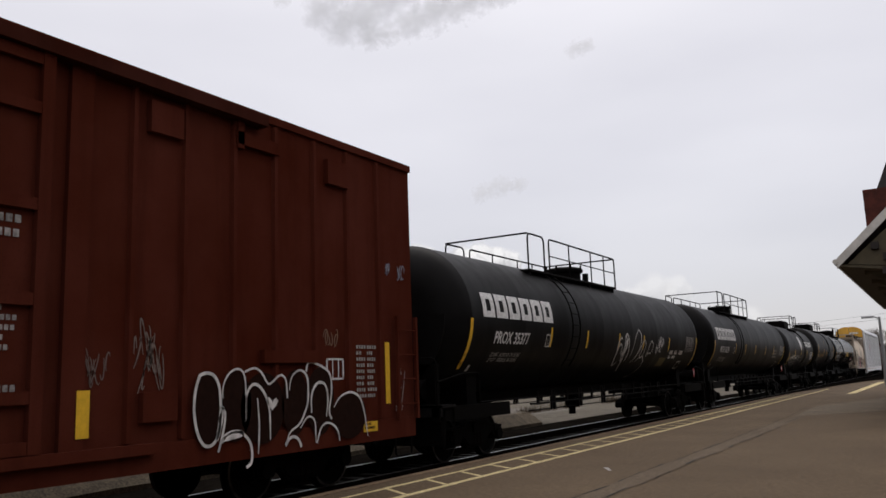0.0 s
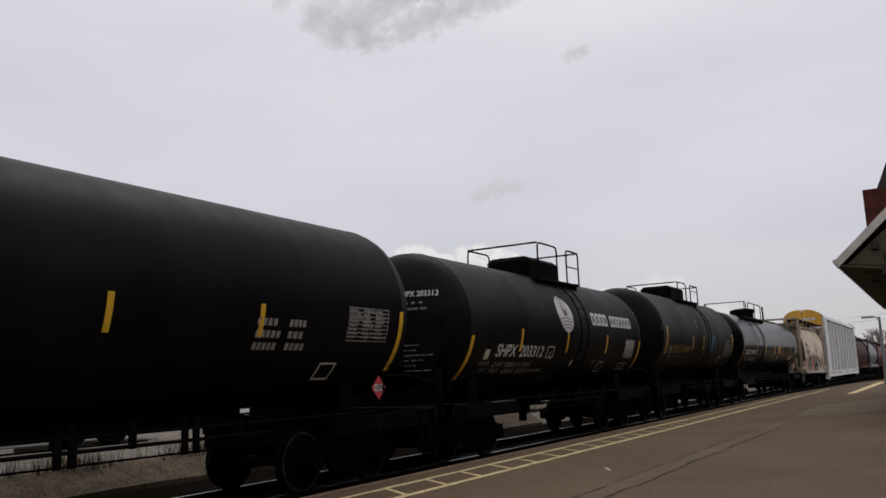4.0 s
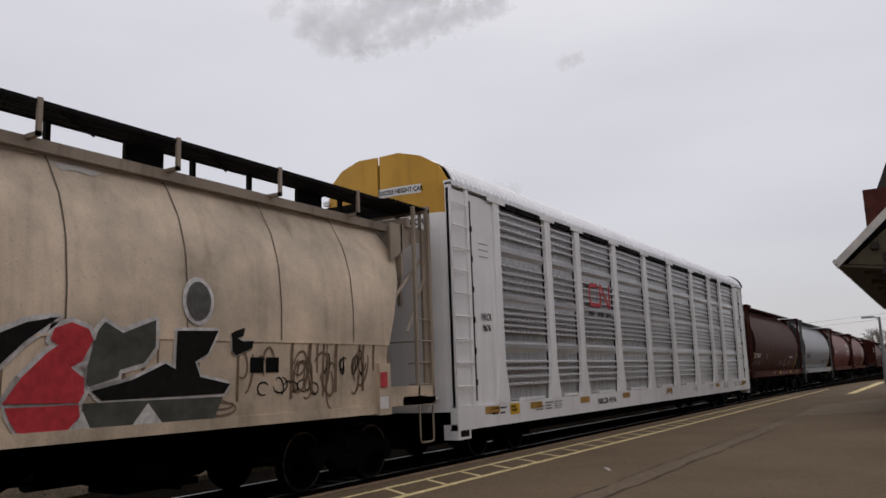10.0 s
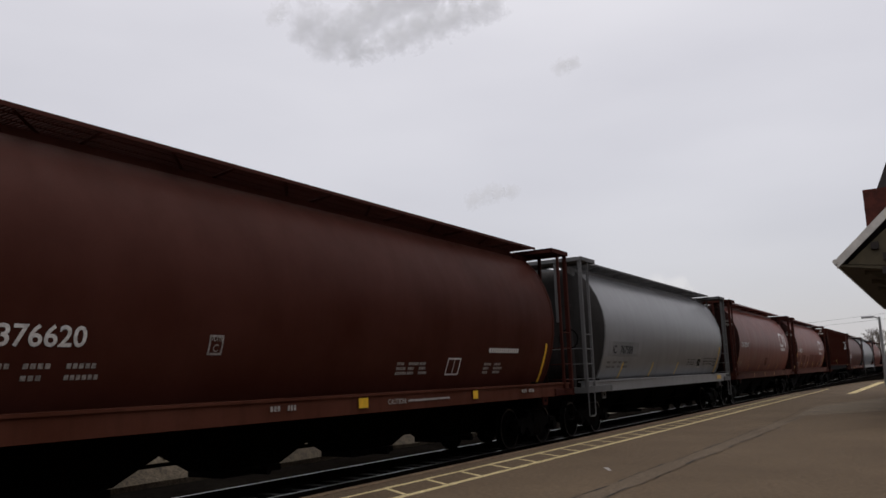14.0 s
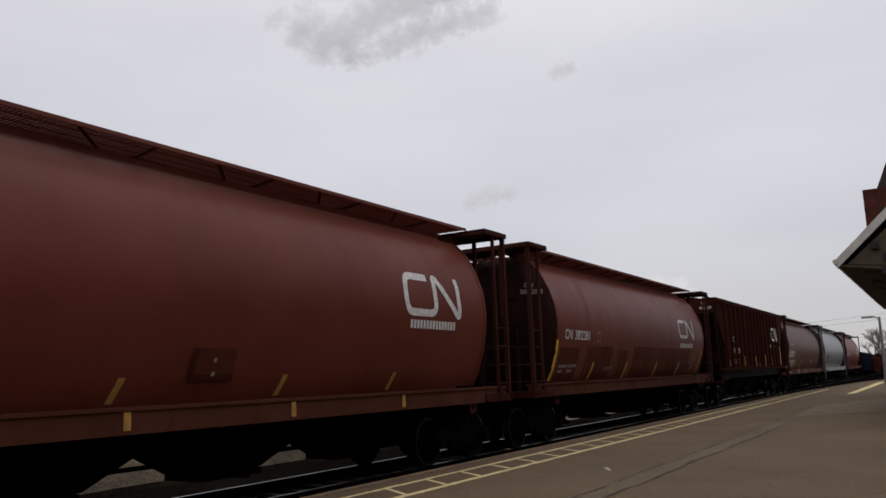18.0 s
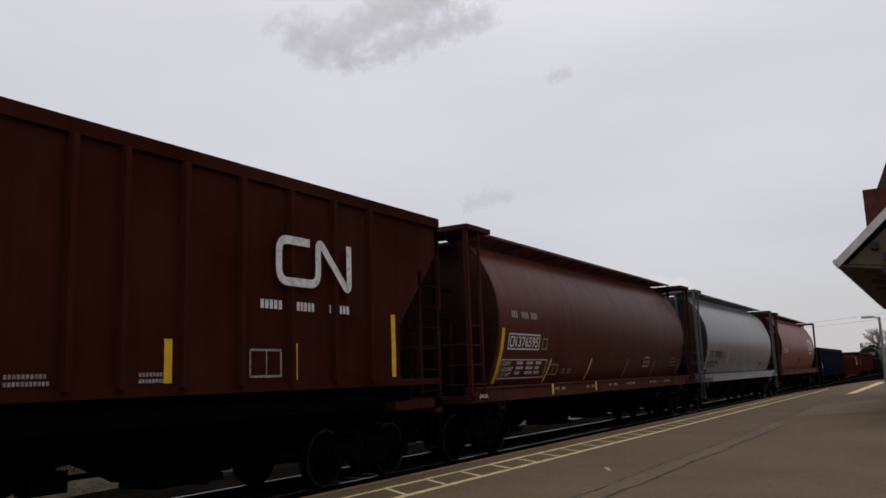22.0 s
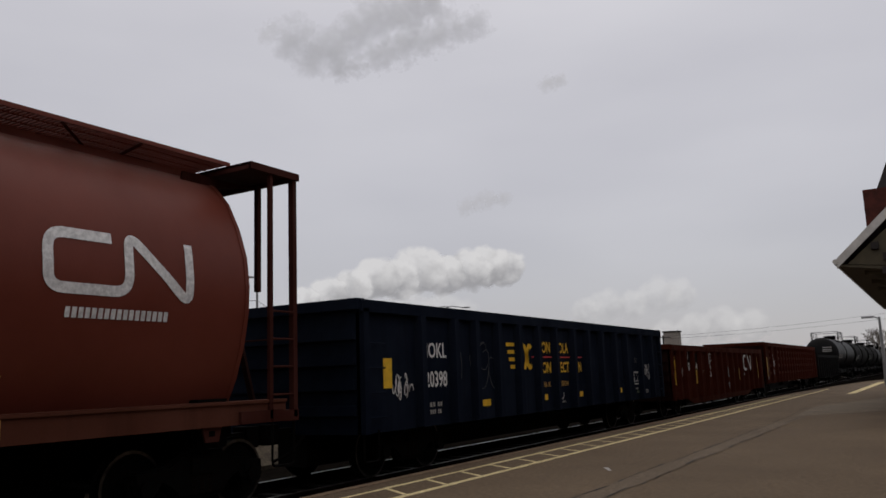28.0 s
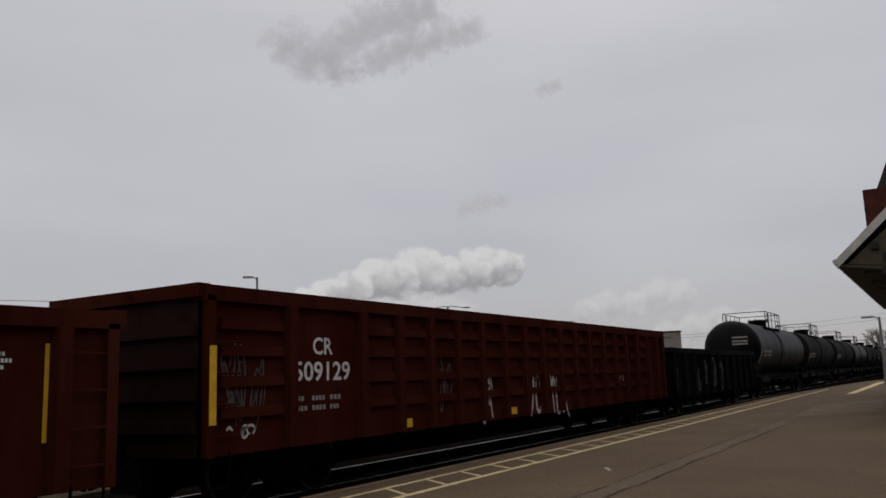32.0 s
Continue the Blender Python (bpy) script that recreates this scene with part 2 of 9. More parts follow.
def loft(bm, rings, closed=True, caps=True):
    """Skins rings of equal length."""
    rows = [[bm.verts.new(p) for p in r] for r in rings]
    n = len(rows[0])
    for a, b in zip(rows, rows[1:]):
        for i in range(n if closed else n - 1):
            j = (i + 1) % n
            bm.faces.new((a[i], a[j], b[j], b[i]))
    if caps and closed:
        bm.faces.new(rows[0][::-1])
        bm.faces.new(rows[-1])
    return bm


def prism(bm, outline, y0, y1):
    """An outline of (x, z) drawn out along y."""
    return loft(bm, [[(x, y0, z) for x, z in outline], [(x, y1, z) for x, z in outline]])


def slab_x(bm, outline, x0, x1):
    """An outline of (y, z) drawn out along x."""
    return loft(bm, [[(x0, y, z) for y, z in outline], [(x1, y, z) for y, z in outline]])


def tube(bm, pts, r, n=6):
    pts = [Vector(p) for p in pts]
    rings = []
    for i, p in enumerate(pts):
        d = (pts[min(i + 1, len(pts) - 1)] - pts[max(i - 1, 0)]).normalized()
        side = d.cross(Vector((0, 0, 1)))
        side = side.normalized() if side.length > 0.05 else Vector((1, 0, 0))
        up = side.cross(d).normalized()
        rings.append([p + r * (math.cos(a) * side + math.sin(a) * up) for a in (2 * math.pi * k / n for k in range(n))])
    return loft(bm, rings)


def bend(pts, r=0.12, n=4):
    """Rounds the corners of a line of points."""
    pts = [Vector(p) for p in pts]
    out = [pts[0]]
    for a, b, c in zip(pts, pts[1:], pts[2:]):
        p, q = b + (a - b).normalized() * min(r, (a - b).length / 2), b + (c - b).normalized() * min(r, (c - b).length / 2)
        out += [(1 - s) ** 2 * p + 2 * s * (1 - s) * b + s * s * q for s in (k / n for k in range(n + 1))]
    return out + [pts[-1]]


def rod(bm, a, b, r, n=10):
    return tube(bm, (a, b), r, n)


def part(name, bm, mat, parent=None, label="", smooth=False, at=None):
    me = bpy.data.meshes.new(name)
    bmesh.ops.recalc_face_normals(bm, faces=bm.faces)
    bm.to_mesh(me)
    bm.free()
    me.materials.append(mat)
    if smooth:
        me.polygons.foreach_set("use_smooth", [True] * len(me.polygons))
        me.set_sharp_from_angle(angle=radians(38))
    ob = new(name, me)
    if parent:
        ob.parent = parent
    if at is not None:
        ob.matrix_basis = at
    if label:
        ob["label"] = label
    return ob


def share(name, me, parent, at, label=""):
    ob = new(name, me)
    ob.parent, ob.matrix_basis = parent, at
    if label:
        ob["label"] = label
    return ob


def B():
    return bmesh.new()


# ---- markings that follow a car's flank; flank(z) gives its half width ----
def patch(bm, flank, y0, y1, z0, z1, off=0.008, n=5, lean=0.0):
    rows = []
    for k in range(n + 1):
        z = z0 + (z1 - z0) * k / n
        x, s = flank(z) + off, lean * (z - z0)
        rows.append([bm.verts.new((x, y0 + s, z)), bm.verts.new((x, y1 + s, z))])
    for a, b in zip(rows, rows[1:]):
        bm.faces.new((a[0], a[1], b[1], b[0]))
    return bm


def strip(name, flank, y0, y1, z0, z1, mat, parent, label="", lean=0.0):
    return part(name, patch(B(), flank, y0, y1, z0, z1, lean=lean), mat, parent, label)


def bars(name, flank, y0, y1, z0, z1, rows, mat, parent, seed=1, words=3, fill=0.6):
    """Unreadable lines of writing as bars."""
    rnd, bm = random.Random(seed), B()
    h = (z1 - z0) / rows
    for r in range(rows):
        y = y0
        for w in range(words):
            length = (y1 - y0) / words * rnd.uniform(0.5, 0.95)
            k = max(1, round(length / (h * 0.62)))
            for c in range(k):
                a = y + length * c / k
                patch(bm, flank, a, a + length / k * 0.72, z1 - (r + fill) * h, z1 - r * h, n=1)
            y += (y1 - y0) / words
    return tagged(part(name, bm, mat, parent), kind="stuff")


def stroke(bm, flank, pts, w, off=0.009, taper=False):
    """A painted line through (y, z) points."""
    rows = []
    fine = [pts[0]]
    for a, b in zip(pts, pts[1:]):
        k = max(1, math.ceil(math.hypot(b[0] - a[0], b[1] - a[1]) / 0.09))
        fine += [(a[0] + (b[0] - a[0]) * j / k, a[1] + (b[1] - a[1]) * j / k) for j in range(1, k + 1)]
    pts = fine
    n = len(pts)
    for i, (y, z) in enumerate(pts):
        a, b = pts[max(0, i - 1)], pts[min(n - 1, i + 1)]
        dy, dz = b[0] - a[0], b[1] - a[1]
        k = math.hypot(dy, dz) or 1
        ww = w * (0.45 + 0.55 * math.sin(math.pi * (i + 0.5) / n)) if taper else w
        py, pz = -dz / k * ww / 2, dy / k * ww / 2
        rows.append([bm.verts.new((flank(z + pz) + off, y + py, z + pz)), bm.verts.new((flank(z - pz) + off, y - py, z - pz))])
    for a, b in zip(rows, rows[1:]):
        bm.faces.new((a[0], b[0], b[1], a[1]))
    return bm


def arc(cy, cz, ry, rz, a0, a1, n=14, tilt=0.0):
    out = []
    for k in range(n + 1):
        a = radians(a0 + (a1 - a0) * k / n)
        out.append((cy + ry * math.cos(a) + tilt * rz * math.sin(a), cz + rz * math.sin(a)))
    return out


def squiggle(name, flank, y0, y1, z0, z1, w, mat, parent, seed, loops=6, label=""):
    """A sprayed scrawl without letters."""
    rnd, bm = random.Random(seed), B()
    for _ in range(loops):
        cy, cz = rnd.uniform(y0, y1), (z0 + z1) / 2 + rnd.uniform(-0.2, 0.2) * (z1 - z0)
        a0 = rnd.uniform(0, 360)
        ry, rz = (y1 - y0) / loops * rnd.uniform(0.4, 0.9), (z1 - z0) * rnd.uniform(0.25, 0.5)
        stroke(bm, flank, arc(cy, cz, ry, rz, a0, a0 + rnd.uniform(150, 330), 14, rnd.uniform(-0.3, 0.3)), w, taper=True)
    return tagged(part(name, bm, mat, parent, label), kind="stuff")


GLYPHS = {}


def letters(name, body, flank, y0, y1, z0, z1, mat, parent, label="", off=0.01, slant=0.0):
    """Writing fitted into a rectangle of the flank."""
    if body not in GLYPHS:
        cu = bpy.data.curves.new("type", "FONT")
        cu.body, cu.fill_mode, cu.resolution_u, cu.offset = body, "FRONT", 3, 0.018
        ob = new("type", cu)
        me = bpy.data.meshes.new_from_object(ob.evaluated_get(bpy.context.evaluated_depsgraph_get()))
        co = np.empty(len(me.vertices) * 3)
        me.vertices.foreach_get("co", co)
        GLYPHS[body] = (co.reshape(-1, 3), [tuple(p.vertices) for p in me.polygons])
        bpy.data.objects.remove(ob)
        bpy.data.meshes.remove(me)
        bpy.data.curves.remove(cu)
    co, faces = GLYPHS[body]
    lo, hi = co.min(0), co.max(0)
    pts = []
    for u, v, _ in co:
        z = z0 + (v - lo[1]) / (hi[1] - lo[1]) * (z1 - z0)
        pts.append((flank(z) + off, y0 + (u - lo[0]) / (hi[0] - lo[0]) * (y1 - y0) + slant * (z - z0), z))
    me = bpy.data.meshes.new(name)
    me.from_pydata(pts, [], faces)
    me.materials.append(mat)
    ob = new(name, me)
    ob.parent = parent
    if label:
        ob["label"] = label
    return ob


def frame_mark(name, flank, y0, y1, z0, z1, mat, parent, w=0.03, cells=1):
    bm = B()
    for a, b, c, d in ((y0, y1, z0, z0 + w), (y0, y1, z1 - w, z1), (y0, y0 + w, z0, z1), (y1 - w, y1, z0, z1)):
        patch(bm, flank, a, b, c, d, n=2)
    for k in range(1, cells):
        y = y0 + (y1 - y0) * k / cells
        patch(bm, flank, y, y + w * 0.7, z0, z1, n=2)
    return part(name, bm, mat, parent)


def block_logo(name, flank, y0, y1, z0, z1, count, mat, parent, label="", w=0.3):
    """A company's mark as plain open blocks."""
    step, h = (y1 - y0) / count, z1 - z0
    for k in range(count):
        bm = B()
        a, b = y0 + k * step, y0 + (k + 0.86) * step
        t = (b - a) * w
        patch(bm, flank, a, a + t, z0, z1, n=4)
        patch(bm, flank, b - t, b, z0, z1, n=4)
        patch(bm, flank, a + t, b - t, z1 - h * w * 0.8, z1, n=2)
        patch(bm, flank, a + t, b - t, z0, z0 + h * w * 0.8, n=2)
        part(name, bm, mat, parent, label)


def worm_logo(name, flank, y0, y1, z0, z1, mat, parent, label="company mark of one bent band"):
    """A mark of one continuous bent band."""
    h, w, wide = z1 - z0, (z1 - z0) * 0.17, y1 - y0
    a, top, foot, m = w / 2, z1 - w / 2, z0 + w / 2, y0 + wide * 0.53
    corners = [(y0 + wide * 0.42, top), (y0 + a, top), (y0 + a, foot), (m, foot), (m, top + h * 0.13), (y1 - a, foot - h * 0.13), (y1 - a, z1)]
    line = [(p[1], p[2]) for p in bend([(0, y, z) for y, z in corners], h * 0.26, 6)]
    return part(name, stroke(B(), flank, line, w), mat, parent, label)


# ---- the place ----
def structure(name, bm, mat, label, category="", smooth=False):
    return tagged(part(name, bm, mat, None, smooth=smooth), label, category or name.replace("_", " "), "", "structure")


def sheet(bm, x0, x1, y0, y1, z, nx=1, ny=1, rough=0.0, seed=0):
    rnd = random.Random(seed)
    g = [[bm.verts.new((x0 + (x1 - x0) * i / nx, y0 + (y1 - y0) * j / ny, z + (rnd.uniform(-rough, rough) if 0 < i < nx else 0))) for i in range(nx + 1)] for j in range(ny + 1)]
    for a, b in zip(g, g[1:]):
        for i in range(nx):
            bm.faces.new((a[i], a[i + 1], b[i + 1], b[i]))
    return bm


structure("ground", sheet(B(), -2500, 2500, -2500, 2500, -0.62), EARTH, "bare brown earth reaching to the horizon", "ground")

# platform: a slab with an edge towards the track
EDGE = [(-7.45, -70.0), (-7.45, 42.0), (-7.25, 50.0), (-6.75, 59.0), (-6.3, 68.0), (-5.65, 77.0), (-4.6, 85.0), (-3.0, 94.0), (0.0, 104.0), (14.0, 112.0)]
slab = EDGE + [(14.0, -70.0)]
structure("platform", loft(B(), [[(x, y, z) for x, y in slab] for z in (-0.6, 0.0)]), ASPHALT, "worn brown-grey asphalt station platform", "platform")
kerb = B()
for (xa, ya), (xb, yb) in zip(EDGE, EDGE[1:]):
    loft(kerb, [[(x - 0.17, y, -0.6), (x, y, -0.6), (x, y, 0.006), (x - 0.17, y, 0.006)] for x, y in ((xa, ya), (xb, yb))])
structure("platform_edge", kerb, OLD_CONCRETE, "rough concrete edge of the platform", "kerb")
structure("shoulder", sheet(B(), -7.7, 60.0, 40.0, 330.0, -0.46), BALLAST, "dark ground beyond the end of the platform", "ground")

marking = tagged(new("safety_line"), "worn yellow ladder marking on the platform edge", "floor marking")
rnd = random.Random(4)
for x0, x1, far in ((-7.05, -6.95, 46), (-6.36, -6.24, 57)):
    bm = B()
    y = -20.0
    while y < far:
        step = 0.35
        a, b = rnd.uniform(-0.012, 0.012), rnd.uniform(-0.012, 0.012)
        v = [bm.verts.new(p) for p in ((x0 + a, y, 0.005), (x1 + b, y, 0.005), (x1 + b * 0.7, y + step, 0.005), (x0 + a * 0.7, y + step, 0.005))]
        bm.faces.new(v)
        y += step
    part("long_line", bm, YELLOW_LINE, marking)
bm = B()
v = [bm.verts.new(p) for p in ((-6.95, 0.4, 0.005), (-6.36, 0.0, 0.005), (-6.36, 0.085, 0.005), (-6.95, 0.49, 0.005))]
bm.faces.new(v)
rung = part("rung", bm, YELLOW_LINE, marking)
rung.location.y = 9.27
for k in range(-14, 38):
    if k:
        share("rung", rung.data, marking, Matrix.Translation((0, 9.27 + 1.035 * k + rnd.uniform(-0.04, 0.04), 0)))

# patched strip with tarred cracks, a concrete bay, a second painted line
structure("patch_strip", sheet(B(), -4.1, -3.72, -10, 27, 0.004, 1, 30), ground_mat("patch_asphalt", ((0.099, 0.072, 0.046), (0.132, 0.098, 0.064))), "paler asphalt patch over a trench in the platform", "pavement")
for base in (-4.1, -3.72):
    bm, x = B(), base
    pts = []
    y = -10.0
    while y < 46:
        pull = base if y < 22 else base - (y - 22) * 0.028
        x += rnd.uniform(-0.03, 0.03) - (x - pull) * 0.3
        pts.append((x, y, max(0.002, rnd.uniform(-0.012, 0.028))))
        y += rnd.uniform(0.12, 0.35)
        if base > -3.8 and y > 27:
            break
    rows = [(bm.verts.new((a - w, b, 0.009)), bm.verts.new((a + w, b, 0.009))) for a, b, w in pts]
    for p, q in zip(rows, rows[1:]):
        bm.faces.new((p[0], p[1], q[1], q[0]))
    structure("crack", bm, TAR, "dark tarred crack in the asphalt", "crack")
bm = B()
bm.faces.new([bm.verts.new(p) for p in ((-4.05, 27.0, 0.006), (-1.4, 30.5, 0.006), (-1.4, 44.0, 0.006), (-4.2, 34.0, 0.006))])
structure("concrete_bay", bm, SLAB, "pale concrete bay let into the platform", "pavement")
bm = B()
bm.faces.new([bm.verts.new(p) for p in ((-4.35, 46.6, 0.008), (-4.0, 47.6, 0.008), (-3.95, 74.0, 0.008), (-4.5, 74.0, 0.008))])
structure("second_line", bm, YELLOW_LINE, "faded yellow line further along the platform", "floor marking")
bm = B()
bm.faces.new([bm.verts.new(p) for p in ((-4.9, 12.9, 0.005), (-4.82, 12.92, 0.005), (-4.62, 12.52, 0.005), (-4.66, 12.5, 0.005))])
structure("scuff", bm, DULL_INK, "small white paint scuff on the asphalt", "paint mark")

# track bed, sleepers, rails
bed = B()
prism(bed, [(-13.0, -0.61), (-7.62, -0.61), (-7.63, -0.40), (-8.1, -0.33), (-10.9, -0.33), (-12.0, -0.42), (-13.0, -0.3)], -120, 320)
structure("track_bed", bed, BALLAST, "dark ballast with the train's shade in its colour", "ballast")
stones = B()
rnd = random.Random(8)
for _ in range(5200):
    x, y = rnd.uniform(-12.0, -7.66), 4 + 42 * rnd.random() ** 1.5
    z = -0.33 if -10.9 < x < -8.1 else (-0.38 if x > -8.1 else -0.33 - (-10.9 - x) * 0.2)
    s = rnd.uniform(0.018, 0.045)
    q = [bm_v for bm_v in (stones.verts.new((x + rnd.uniform(-s, s), y + rnd.uniform(-s, s), z + h)) for h in (0.0, 0.0, 0.0, s))]
    for f in ((0, 1, 3), (1, 2, 3), (2, 0, 3)):
        stones.faces.new([q[i] for i in f])
tagged(part("ballast_stones", stones, BALLAST, None), "loose dark ballast stones beside the rails", "ballast", "", "stuff")

tie = B()
box(tie, -1.3, 1.3, -0.11, 0.11, -0.17, 0.0)
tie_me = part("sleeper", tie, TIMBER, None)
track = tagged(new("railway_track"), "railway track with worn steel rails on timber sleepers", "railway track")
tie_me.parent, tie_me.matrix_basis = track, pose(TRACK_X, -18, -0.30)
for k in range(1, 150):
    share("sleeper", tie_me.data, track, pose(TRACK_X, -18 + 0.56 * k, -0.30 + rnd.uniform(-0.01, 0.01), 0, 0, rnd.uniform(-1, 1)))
for sx in (-0.755, 0.755):
    prof = [(-0.075, 0), (0.075, 0), (0.07, 0.02), (0.012, 0.035), (0.012, 0.125), (0.036, 0.135), (0.036, 0.162), (-0.036, 0.162), (-0.036, 0.135), (-0.012, 0.125), (-0.012, 0.035), (-0.07, 0.02)]
    rail = part("rail", prism(B(), [(TRACK_X + sx + a, RAIL_Z - 0.165 + b) for a, b in prof], -120, 320), RUST, track)
    part("running_surface", box(B(), TRACK_X + sx - 0.031, TRACK_X + sx + 0.031, -120, 320, RAIL_Z - 0.006, RAIL_Z), RAIL_TOP, rail, "polished rail head")

# low sloping bank behind the track, with weeds and a white rail
bank = B()
n = 60
rnd = random.Random(21)
rows = []
for k in range(n + 1):
    y = -30 + 58 * k / n
    rows.append([(-12.9, y, -0.6), (-12.92 + rnd.uniform(-0.03, 0.03), y, -0.22 + rnd.uniform(-0.02, 0.02)), (-13.42 + rnd.uniform(-0.04, 0.04), y, 0.16 + rnd.uniform(-0.03, 0.03)), (-13.62, y, 0.2), (-13.62, y, -0.6)])
loft(bank, rows)
structure("bank", bank, BANK, "low crumbling grey gravel bank behind the track", "bank")
structure("yard", sheet(B(), -45, -13.38, -60, 34, 0.06, 1, 1), ground_mat("yard_gravel", ((0.11, 0.095, 0.078), (0.17, 0.15, 0.125)), (0.2, 3, 30)), "brown gravel yard behind the bank", "yard")
weeds = B()
clumps = [(rnd.uniform(2, 40), rnd.uniform(0.5, 1.0)) for _ in range(34)]
for _ in range(4200):
    cy, cs = rnd.choice(clumps)
    y, x = rnd.gauss(cy, 0.45), -13.36 - abs(rnd.gauss(0, 0.3))
    h, a = rnd.uniform(0.05, 0.5) * cs, rnd.uniform(0, 6.28)
    dx, dy = 0.007 * math.cos(a), 0.012 * math.sin(a)
    tip = weeds.verts.new((x + rnd.uniform(-0.1, 0.1), y + rnd.uniform(-0.1, 0.1), 0.16 + h))
    weeds.faces.new((weeds.verts.new((x - dx, y - dy, 0.12)), weeds.verts.new((x + dx, y + dy, 0.12)), tip))
tagged(part("dry_weeds", weeds, DRY_GRASS, None), "dry straw-coloured weeds along the top of the bank", "weeds", "", "stuff")
barrier = tagged(new("guard_rail"), "low white guard rail on short posts", "guard rail")
for z in (0.22, 0.42):
    part("rail_beam", box(B(), -15.05, -15.0, -10, 9.0, z, z + 0.09), TRIM, barrier)
post = part("post", box(B(), -0.05, 0.05, -0.05, 0.05, 0.06, 0.55), RUST, barrier)
post.location = (-15.1, -8, 0)
for k in range(1, 7):
    share("post", post.data, barrier, Matrix.Translation((-15.1, -8 + 2.6 * k, 0)))


def coach_bus(y0, y1, x=-20.0):
    """A parked coach: white body, green window band, dark skirt."""
    bus = tagged(new("coach_bus"), "parked white coach with a green window band", "bus", "buses beyond the track")
    def prof(y, s=1.0):
        return [(x - 2.5 + 0.1 * (1 - s), y, 0.4), (x, y, 0.4), (x + 0.01, y, 1.6), (x - 0.06 * s, y, 2.55), (x - 0.35, y, 3.1), (x - 1.25, y, 3.2), (x - 2.15, y, 3.1), (x - 2.45, y, 2.55)]
    part("body", loft(B(), [prof(y0, 2), prof(y0 + 0.4), prof(y1 - 0.4), prof(y1, 2)]), COACH_WHITE, bus, "white painted body")
    part("window_band", box(B(), x - 0.04, x + 0.03, y0 + 0.1, y1 - 0.1, 1.55, 2.4), COACH_GREEN, bus, "green painted band")
    part("skirt_band", box(B(), x - 0.04, x + 0.03, y0 + 0.1, y1 - 0.1, 0.42, 0.78), COACH_GREEN, bus, "green skirt")
    count = 7
    w = (y1 - y0 - 1.0) / count
    for k in range(count):
        a = y0 + 0.5 + k * w
        pts = []
        for cy, cz, s in ((a + w - 0.25, 2.2, 0), (a + 0.25, 2.2, 90), (a + 0.25, 1.75, 180), (a + w - 0.25, 1.75, 270)):
            pts += [(cy + 0.12 * math.cos(radians(s + t)), cz + 0.12 * math.sin(radians(s + t))) for t in (0, 45, 90)]
        part("window", slab_x(B(), pts, x + 0.02, x + 0.045), COACH_GLASS, bus, "tinted window")
    for yy in (y0 + 2.4, y1 - 3.0, y1 - 1.7):
        w1 = part("wheel", rod(B(), (x - 0.3, yy, 0.51), (x + 0.04, yy, 0.51), 0.45, 18), IRON, bus)
        part("hub", rod(B(), (x + 0.03, yy, 0.51), (x + 0.06, yy, 0.51), 0.22, 14), POLE_GREY, w1)
    return bus


coach_bus(4.4, 16.6)
coach_bus(20.3, 32.4)

# ---- station building ----
station = tagged(new("station_building"), "brick station with a steep overhanging roof and a brick tower", "building")
EX, EY, EZ, FY = -2.2, 25.2, 4.34, 48.8
ridge_x, slope = 3.2, 0.97
RZ = EZ + (ridge_x - EX) * slope
wall_x = 0.0
part("wall", box(B(), wall_x, 6.4, EY + 1.6, FY - 1.0, 0.0, EZ + 0.6), BRICK, station, "dark red brick wall")
roof = B()
prism(roof, [(EX, EZ - 0.04), (ridge_x, RZ - 0.18), (6.4 + 2.2, EZ - 0.04), (6.4 + 2.2, EZ + 0.1), (ridge_x, RZ + 0.0), (EX, EZ + 0.1)], EY + 0.06, FY)
part("roof", roof, SLATE, station, "dark shingled roof")
gable = B()
prism(gable, [(wall_x, EZ + 0.5), (6.4, EZ + 0.5), (6.4, EZ + 2.0), (ridge_x, RZ - 0.1), (wall_x, EZ + 2.0)], EY + 1.55, EY + 1.75)
part("gable", gable, BRICK, station)
for s in (1, -1):
    f = B()
    xo, xi = (EX - 0.02, ridge_x) if s > 0 else (8.62, ridge_x)
    prism(f, [(xo, EZ - 0.14), (xi, RZ - 0.3), (xi, RZ + 0.0), (xo, EZ + 0.14)], EY - 0.02, EY + 0.06)
    part("rake_board", f, TRIM, station, "weathered white rake board")
sof = B()
prism(sof, [(EX + 0.05, EZ - 0.07), (wall_x, EZ - 0.42), (wall_x, EZ - 0.32), (EX + 0.05, EZ - 0.01)], EY + 0.1, FY - 0.02)
part("soffit", sof, SOFFIT, station, "brown boarded soffit")
sof2 = B()
prism(sof2, [(EX + 0.25, EZ - 0.02), (wall_x + 0.1, EZ + 1.75), (wall_x + 0.1, EZ - 0.3)], EY + 0.12, EY + 0.2)
part("boxed_eave", sof2, SOFFIT, station, "brown boarding closing the eave")
part("gutter", rod(B(), (EX - 0.05, EY - 0.05, EZ + 0.06), (EX - 0.05, FY, EZ + 0.06), 0.075, 8), TRIM, station, "white gutter")
bk = B()
slab = [(0.0, -0.1), (1.0, -0.42), (1.0, -0.6), (0.75, -0.62), (0.15, -0.28), (0.0, -0.3)]
loft(bk, [[(EX + 0.6 + a, EY + 0.9, EZ + b) for a, b in slab], [(EX + 0.6 + a, EY + 1.05, EZ + b) for a, b in slab]])
bracket = part("bracket", bk, SOFFIT, station, "dark timber bracket")
for k in range(1, 8):
    share("bracket", bracket.data, station, Matrix.Translation((0, 3.0 * k, 0)))
